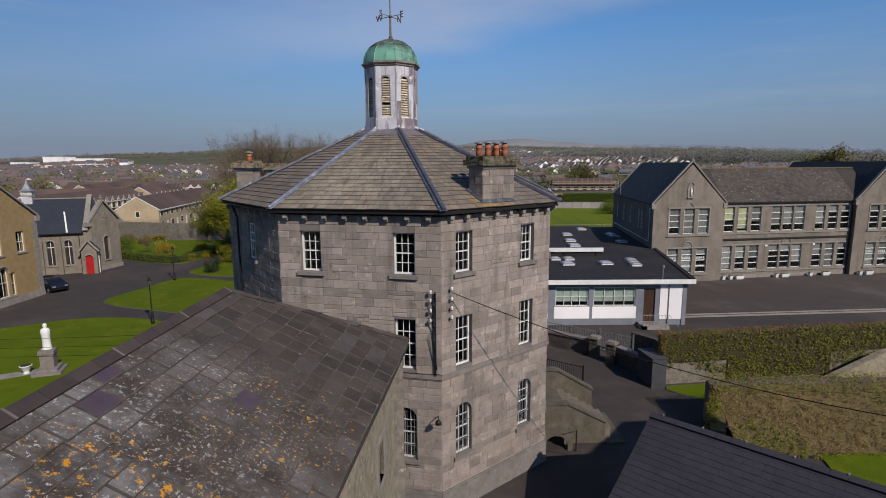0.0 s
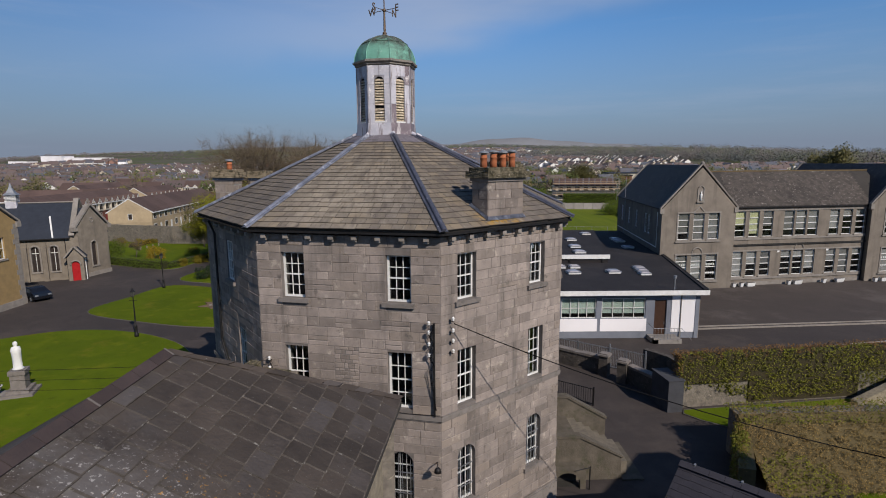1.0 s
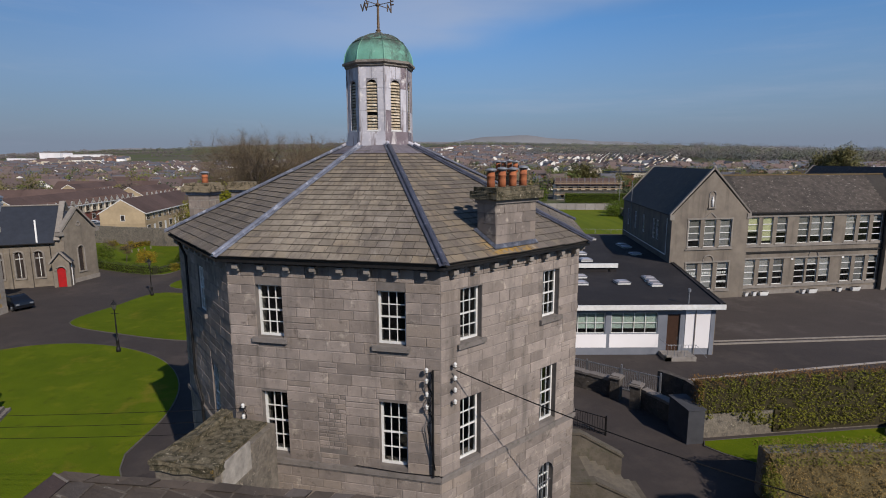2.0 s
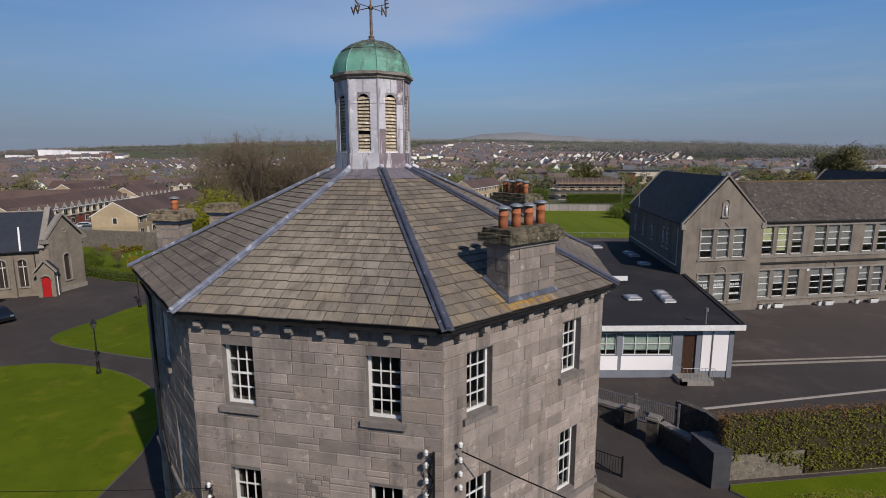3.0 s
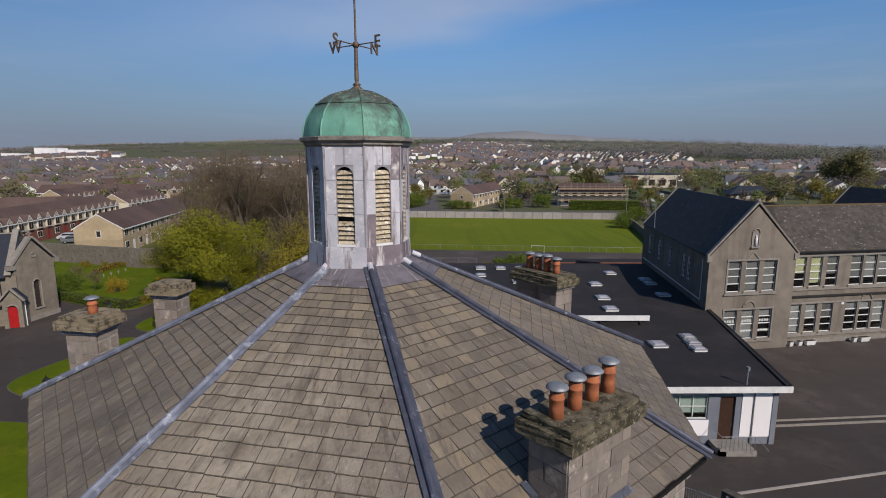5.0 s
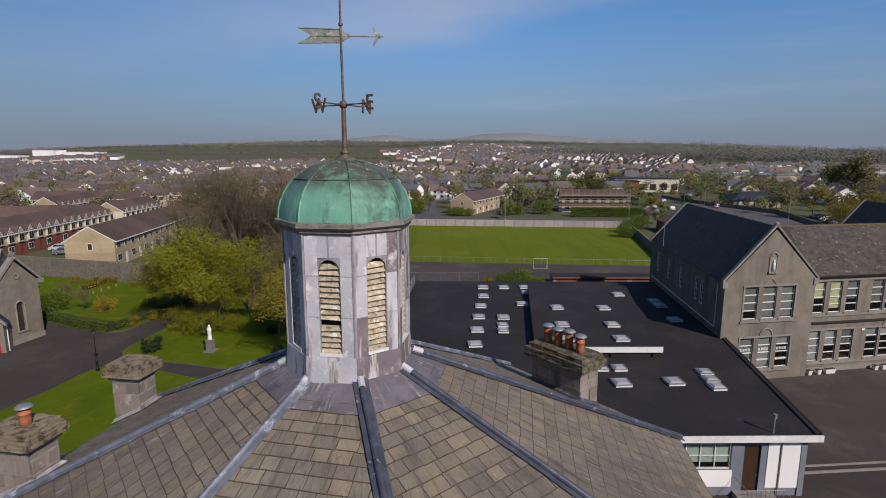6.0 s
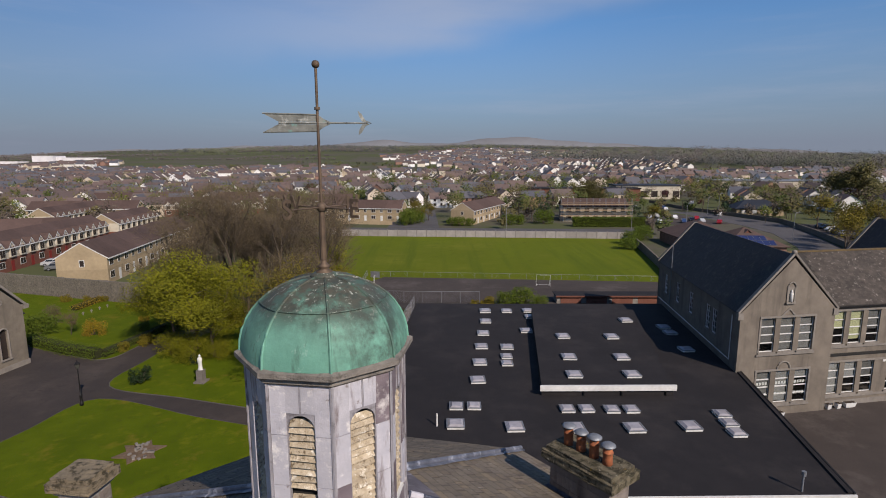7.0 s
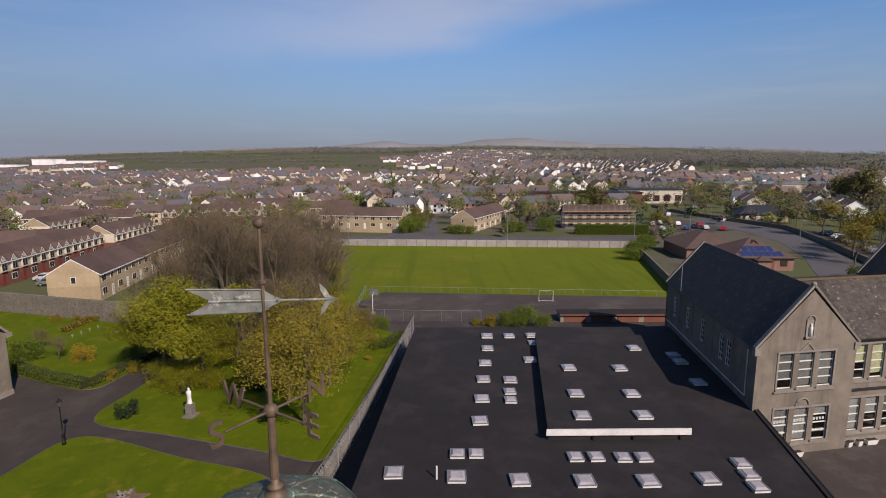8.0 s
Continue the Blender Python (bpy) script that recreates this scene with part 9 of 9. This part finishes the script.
# trees among the houses, woods and hedgerows on the rising ground
for _ in range(1000):
    az, r = radians(rng.uniform(-44, 44)), rng.uniform(215, 900)
    x, y = r * math.sin(az), r * math.cos(az)
    if abs(x - 55) < 22 and abs(y - 205) < 16:
        continue
    TREES.append((x, y, rng.uniform(3.5, 9) * (1.0 if r > 300 else 0.8)))
for _ in range(1000):
    az, r = radians(rng.uniform(-42, 44)), rng.uniform(222, 520)
    x, y = r * math.sin(az), r * math.cos(az)
    if not (60 < x < 125 and y < 300) and not (-20 < x < 2 and y < 280):
        TREES.append((x, y, rng.uniform(5, 10)))
homes = np.array([(x, y) for x, y, _ in TOWN] + HOMES)
TREES = [t for t in TREES if ((homes - (t[0], t[1])) ** 2).sum(1).min() > (6.2 if t[2] > 5 else 5.0) ** 2]
for x, y, s in ((126, 172, 8), (131, 186, 9), (60, 172, 5), (66, 176, 5), (146, 240, 9), (152, 248, 9), (112, 246, 10), (105, 250, 9), (140, 255, 9), (160, 262, 8), (78, 246, 9), (84, 252, 8), (-12, 206, 7), (-8, 214, 6), (24, 208, 6), (33, 214, 9), (38, 216, 8), (30, 226, 10), (72, 216, 6), (90, 236, 7), (20, 192, 4), (-50, 200, 9), (-58, 208, 10), (-48, 186, 8), (-62, 190, 9), (-75, 200, 9), (-55, 172, 8), (-45, 165, 9), (-52, 155, 8), (-47, 140, 9), (-50, 128, 8)):
    TREES.append((x, y, s))
M["town_bud"] = leaf_mat("budding street tree", (0.140, 0.122, 0.046), (0.105, 0.094, 0.038), 0.10)
M["town_twig"] = leaf_mat("leafless garden tree", (0.120, 0.095, 0.072), (0.088, 0.070, 0.056), 0.10)
M["town_green"] = leaf_mat("green garden tree", (0.098, 0.122, 0.028), (0.070, 0.090, 0.022), 0.10)
M["town_lime"] = leaf_mat("fresh green garden tree", (0.140, 0.158, 0.028), (0.105, 0.122, 0.022), 0.10)
KINDS = (("town_bud", 0.32), ("town_twig", 0.54), ("town_green", 0.79), ("leaf_dark", 0.85), ("town_lime", 0.985), ("leaf_wine", 1.0))
cl = {k: ([], []) for k, _ in KINDS}
stems = bmesh.new()
for x, y, s in TREES:
    q = rng.random()
    k = next(n for n, lim in KINDS if q <= lim)
    z = ground_height(x, y)
    for _ in range(5):
        cl[k][0].append((x + rng.uniform(-0.32, 0.32) * s, y + rng.uniform(-0.32, 0.32) * s, z + s * rng.uniform(0.45, 0.95)))
        cl[k][1].append(s * rng.uniform(0.20, 0.32))
    tube(stems, [(x, y, z - 0.3), (x, y, z + s * 0.6)], 0.02 * s, 4, 0.01 * s)
green = thing("town_trees", 0, 0, 0, 0, "mixed garden and street trees among the houses", "trees", kind="stuff")
part("trunks", stems, M["bark"], green)["kind"] = "stuff"
for i, (k, _) in enumerate(KINDS):
    if cl[k][0]:
        with_leaves("crowns", leaf_mesh("crowns", *cl[k], 44, 0.40, 100 + i, face=(0.9, -1.4, 1.4)), M[k], green)
# far woods: brown and dark belts, base colours greyed to carry distance haze
M["wood_brown_haze"] = leaf_mat("leafless woodland in haze tone", (0.150, 0.132, 0.122), (0.122, 0.110, 0.104), 0.05)
M["wood_dark_haze"] = leaf_mat("dark woodland in haze tone", (0.100, 0.108, 0.098), (0.082, 0.089, 0.083), 0.05)
M["wood_green_haze"] = leaf_mat("budding woodland in haze tone", (0.140, 0.150, 0.092), (0.115, 0.124, 0.080), 0.05)
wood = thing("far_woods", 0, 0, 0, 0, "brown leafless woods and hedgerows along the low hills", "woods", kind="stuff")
for mt, lines, blocks, seed in (("wood_brown_haze", 14, 18, 1), ("wood_dark_haze", 12, 18, 2), ("wood_green_haze", 18, 12, 3)):
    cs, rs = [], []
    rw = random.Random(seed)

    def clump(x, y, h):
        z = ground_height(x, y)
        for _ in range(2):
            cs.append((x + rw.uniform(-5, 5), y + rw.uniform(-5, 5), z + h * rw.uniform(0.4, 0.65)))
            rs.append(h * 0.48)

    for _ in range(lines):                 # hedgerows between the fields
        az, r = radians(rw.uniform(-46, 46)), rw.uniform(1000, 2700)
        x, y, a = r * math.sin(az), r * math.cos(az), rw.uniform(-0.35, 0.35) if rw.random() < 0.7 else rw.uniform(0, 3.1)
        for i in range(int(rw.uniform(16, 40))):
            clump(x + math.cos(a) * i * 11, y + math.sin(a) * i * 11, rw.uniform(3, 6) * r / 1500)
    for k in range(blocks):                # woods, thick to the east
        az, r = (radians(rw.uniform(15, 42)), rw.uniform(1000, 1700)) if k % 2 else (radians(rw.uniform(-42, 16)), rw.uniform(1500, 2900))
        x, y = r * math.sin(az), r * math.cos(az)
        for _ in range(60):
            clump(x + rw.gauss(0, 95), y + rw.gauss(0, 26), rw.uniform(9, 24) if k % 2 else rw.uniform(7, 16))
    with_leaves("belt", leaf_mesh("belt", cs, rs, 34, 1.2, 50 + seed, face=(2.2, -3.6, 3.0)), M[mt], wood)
# two dark conifers and a spreading cedar
con = leafy_tree(31, 17, "leaf_cedar", "dull green spreading cedar tree", "conifer", per=60, size=0.32, r=1.7, first=0.3, spread=0.7)
place(con, [(187, 257, 1.35, 0), (66, 262, 0.85, 90), (73, 268, 0.6, 30)])
ash = leafy_tree(47, 11, "leaf_olive", "roadside tree in thin spring leaf", per=14, size=0.2, r=1.2)
place(ash, [(101, 150, 0.9, 0), (107, 158, 1.0, 80), (96, 143, 0.85, 150), (113, 165, 0.9, 40), (122, 190, 1.1, 10), (117, 150, 0.9, 60), (124, 168, 1.0, 200), (72, 200, 0.7, 33), (-9.5, 209, 0.8, 200), (-5, 216, 0.6, 100)])
# street lights and poles
for x, y in ((82, 196), (104, 226), (97, 164), (-14, 205), (60, 186), (20, 184), (-30, 190), (121, 250)):
    p = thing("street_light", x, y, ground_height(x, y), 20, "tall grey steel street light by the road", "street light", "street lights")
    part("pole", tube(bmesh.new(), [(0, 0, 0), (0, 0, 7.2), (0.5, 0, 7.9), (1.2, 0, 8.0)], 0.08, 6, 0.05), M["galv"], p)
    part("head", boxes((1.1, 1.7, -0.12, 0.12, 7.93, 8.05)), M["cowl"], p)

# pale far ridge that closes the view; its blue-grey is haze put into colour
bm = bmesh.new()
prev = None
for i in range(121):
    az = radians(-60 + i)
    top = 142 + 26 * math.exp(-((i - 54) / 4) ** 2) + 52 * math.exp(-((i - 69) / 7) ** 2) + 7 * math.sin(i * 0.5) + 4 * math.sin(i * 1.3)
    top *= max(0.35, 1 - ((i - 60) / 52) ** 2)
    cur = [bm.verts.new((r * math.sin(az), r * math.cos(az), z)) for r, z in ((3850, -5), (3900, top * 0.6), (3960, top), (4060, top * 0.7), (4060, -5))]
    if prev:
        for a in range(4):
            bm.faces.new((prev[a], cur[a], cur[a + 1], prev[a + 1])).smooth = True
    prev = cur
ridge_far = mat("distant hills in haze colour", (0.225, 0.235, 0.255), (0.20, 0.205, 0.215), 0.01, 1.0, bump=0, spec=0.0)
tagged(part("backdrop", bm, ridge_far), "low hills on the far horizon in blue-grey haze colour", "hills", kind="structure")


# ---------------------------------------------------------------- stones of the house walls
def raw(name, verts, faces):
    me = bpy.data.meshes.new(name)
    me.from_pydata([tuple(v) for v in verts], [], faces)
    return me


def raw_part(name, verts, faces, m, parent, label=""):
    me = raw(name, verts, faces)
    me.materials.append(m)
    return part(name, me, m, parent, label)


def block(u0, u1, z0, z1, out, m):
    """A cut stone with chamfered arrises on a wall's frame: points and faces."""
    c = 0.012
    vs = [m @ Vector(p) for p in ((u0, 0.015, z0), (u1, 0.015, z0), (u1, 0.015, z1), (u0, 0.015, z1),
                                  (u0, -out + c, z0), (u1, -out + c, z0), (u1, -out + c, z1), (u0, -out + c, z1),
                                  (u0 + c, -out, z0 + c), (u1 - c, -out, z0 + c), (u1 - c, -out, z1 - c), (u0 + c, -out, z1 - c))]
    fs = [(8, 9, 10, 11)]
    for i in range(4):
        j = (i + 1) % 4
        fs += [(i, j, 4 + j, 4 + i), (4 + i, 4 + j, 8 + j, 8 + i)]
    return vs, fs


def gather(store, piece):
    o = len(store[0])
    store[0].extend(piece[0])
    store[1].extend(tuple(o + i for i in f) for f in piece[1])


PATCH = (2.78, 3.68, 6.5, 8.28)         # walled-up opening of small stones
count = 0
rest = ([], [])
m, length = house_frame(1)
z = PATCH[2]
while z < PATCH[3] - 0.02:
    hgt = min(random.uniform(0.10, 0.20), PATCH[3] - z)
    u = PATCH[0]
    while u < PATCH[1] - 0.02:
        w = min(random.uniform(0.14, 0.36), PATCH[1] - u)
        gather(rest, block(u + 0.008, u + w - 0.008, z + 0.008, z + hgt - 0.008, random.uniform(0.004, 0.02), m))
        u += w
    z += hgt
for k in (1, 2, 0, 3):
    m, length = house_frame(k)
    holes = house_holes(k, length)
    z = 12.2
    course = 0
    while z > 1.1:
        hgt = random.choice((0.30, 0.34, 0.34, 0.38, 0.28))
        z0 = z - hgt
        if z > 5.80 > z0 - 0.12 and z0 < 6.03:
            z0 = 6.04
            if z - z0 < 0.08:
                z = 5.79
                continue
        z0 = max(z0, 1.07)
        spans = [(0.0, length)]
        for h in holes + ([PATCH] if k == 1 else []):
            if h[2] < z - 0.02 and h[3] > z0 + 0.02:
                spans = [s for a, b in spans for s in ((a, min(b, h[0])), (max(a, h[1]), b)) if s[1] - s[0] > 0.05]
        for a, b in spans:
            u = a
            while u < b - 0.02:
                w = random.choice((0.45, 0.6, 0.75, 0.9, 1.05))
                if b - u - w < 0.3:
                    w = b - u
                zs = [(z0, z)]
                if random.random() < 0.10 and hgt > 0.32:
                    zs = [(z0, z0 + hgt * 0.48), (z0 + hgt * 0.52, z)]
                for za, zb in zs:
                    q = block(u + 0.005, u + w - 0.005, za + 0.005, zb - 0.005, random.uniform(0.006, 0.022), m)
                    if k in (1, 2) and count < 300 and za > 6.0:
                        raw_part("block", *q, M["ashlar"], house)
                        count += 1
                    else:
                        gather(rest, q)
                u += w
        z = z0 if z0 > 6.05 or z0 < 5.7 else 5.79
        course += 1
raw_part("blockwork", *rest, M["ashlar"], house, "coursed grey limestone blockwork")["kind"] = "stuff"


# ---------------------------------------------------------------- slates
def lay_slates(tl, tr, bl, br, rows, width, parent, m, rim_m, nm, limit, lift=0.016, rag=0.25, rim=0.012, cond=None, grade=1.0):
    """Courses of overlapping slates, each with a rim of its own tone, on a slope given by its corners (top left and
    right, bottom left and right)."""
    n_part, others, tones = 0, ([], []), []
    nrm = (br - bl).cross(tl - bl).normalized()
    if nrm.z < 0:
        nrm = -nrm
    faces = [(4, 5, 6, 7), (0, 1, 5, 4), (1, 2, 6, 5), (3, 0, 4, 7), (8, 9, 1, 0), (3, 8, 0), (1, 9, 2)]
    tone = [0, 1, 1, 1, 1, 1, 1]
    up = (tl - bl).normalized()
    for r in range(rows):
        f0, f1 = (1 - (1 - min(1.0, q / rows)) ** grade for q in (r, r + 1.18))
        L0, R0_, L1, R1_ = bl.lerp(tl, f0), br.lerp(tr, f0), bl.lerp(tl, f1), br.lerp(tr, f1)
        ln, l1 = (R0_ - L0).length, (R1_ - L1).length
        u = random.uniform(-width, 0)
        off = (L1 - L0).dot((R0_ - L0).normalized())
        while u < ln:
            w = width * random.uniform(1 - rag, 1 + rag)
            a, b = max(0.0, u + 0.003) / ln, min(ln, u + w - 0.003) / ln
            u += w
            if b - a < 0.05 / ln:
                continue
            ta, tb = (min(max((c * ln - off) / max(l1, 1e-3), 0.0), 1.0) for c in (a, b))
            d = random.uniform(-0.012, 0.012)
            p0, p1 = L0.lerp(R0_, a) + up * d, L0.lerp(R0_, b) + up * (d + random.uniform(-0.006, 0.006))
            p2, p3 = L1.lerp(R1_, tb), L1.lerp(R1_, ta)
            hi = nrm * (lift + random.uniform(0.0, 0.012) + 0.012)
            p0, p1, p2, p3 = p0 + hi, p1 + hi, p2 + nrm * 0.004, p3 + nrm * 0.004
            k = min(0.3, rim / max(0.05, (p1 - p0).length))
            q0, q1 = p0.lerp(p1, k), p1.lerp(p0, k)
            q2, q3 = p2.lerp(p3, k), p3.lerp(p2, k)
            q0, q1 = q0.lerp(q3, 0.05), q1.lerp(q2, 0.05)
            th = nrm * 0.018
            piece = ([p0, p1, p2, p3, q0, q1, q2, q3, p0 - th, p1 - th], faces)
            if n_part < limit and (cond is None or cond((p0 + p1) / 2)):
                ob = raw_part("slate", *piece, m, parent)
                ob.data.materials.append(rim_m)
                ob.data.polygons.foreach_set("material_index", tone)
                n_part += 1
            else:
                gather(others, piece)
                tones += tone
    if others[0]:
        ob = raw_part(nm, *others, m, parent)
        ob.data.materials.append(rim_m)
        ob.data.polygons.foreach_set("material_index", tones)
        ob["kind"] = "stuff"


for k in (1, 2, 0, 3, 4, 7, 5, 6):
    lay_slates(ring_pt(k, 0.155), ring_pt(k + 1, 0.155), ring_pt(k, 1.0), ring_pt(k + 1, 1.0), 26, 0.39, house, M["slate"], M["slate_edge_dark"], "slating", {1: 200, 2: 100}.get(k, 0), lift=0.010, rim=0.006, grade=1.2)
lay_slates(R0, R1, E0, E1, 11, 0.48, fore, M["slate_fore"], M["slate_rim"], "slating", 300, lift=0.010, rag=0.15, rim=0.020, cond=lambda p: p.y > 1.5)
purple = mat("purple replacement slate", (0.088, 0.060, 0.082), (0.064, 0.045, 0.062), 3, 0.75, bump=0.4)
laid = [o for o in fore.children if o.name.startswith("slate")]
for x, y in ((-4.58, 6.53), (-4.30, 6.39), (-2.98, 7.64)):
    ob = min(laid, key=lambda o: (sum((v.co.x + FX for v in o.data.vertices), 0.0) / 10 - x) ** 2 + (sum((v.co.y for v in o.data.vertices), 0.0) / 10 - y) ** 2)
    ob.data.materials[0] = purple
c_ = GW / 2
lay_slates(SM @ Vector((c_, GL, SR_Z + 0.01)), SM @ Vector((c_, 0.2, SR_Z + 0.01)), SM @ Vector((-0.17, GL, SE_Z - 0.09)), SM @ Vector((-0.17, 0.2, SE_Z - 0.09)), 30, 0.36, school, M["slate_dark"], M["slate_rim"], "slating", 0, lift=0.03, rag=0.1, rim=0.012)
lay_slates(Vector((0, 0, RZ_)), Vector((LEN, 0, RZ_)), Vector((0, -SW_, EZ_)), Vector((LEN, -SW_, EZ_)), 16, 0.30, shed, M["shed_slate"], M["shed_slate"], "slating", 0, rag=0.02, lift=0.002, rim=0.01)
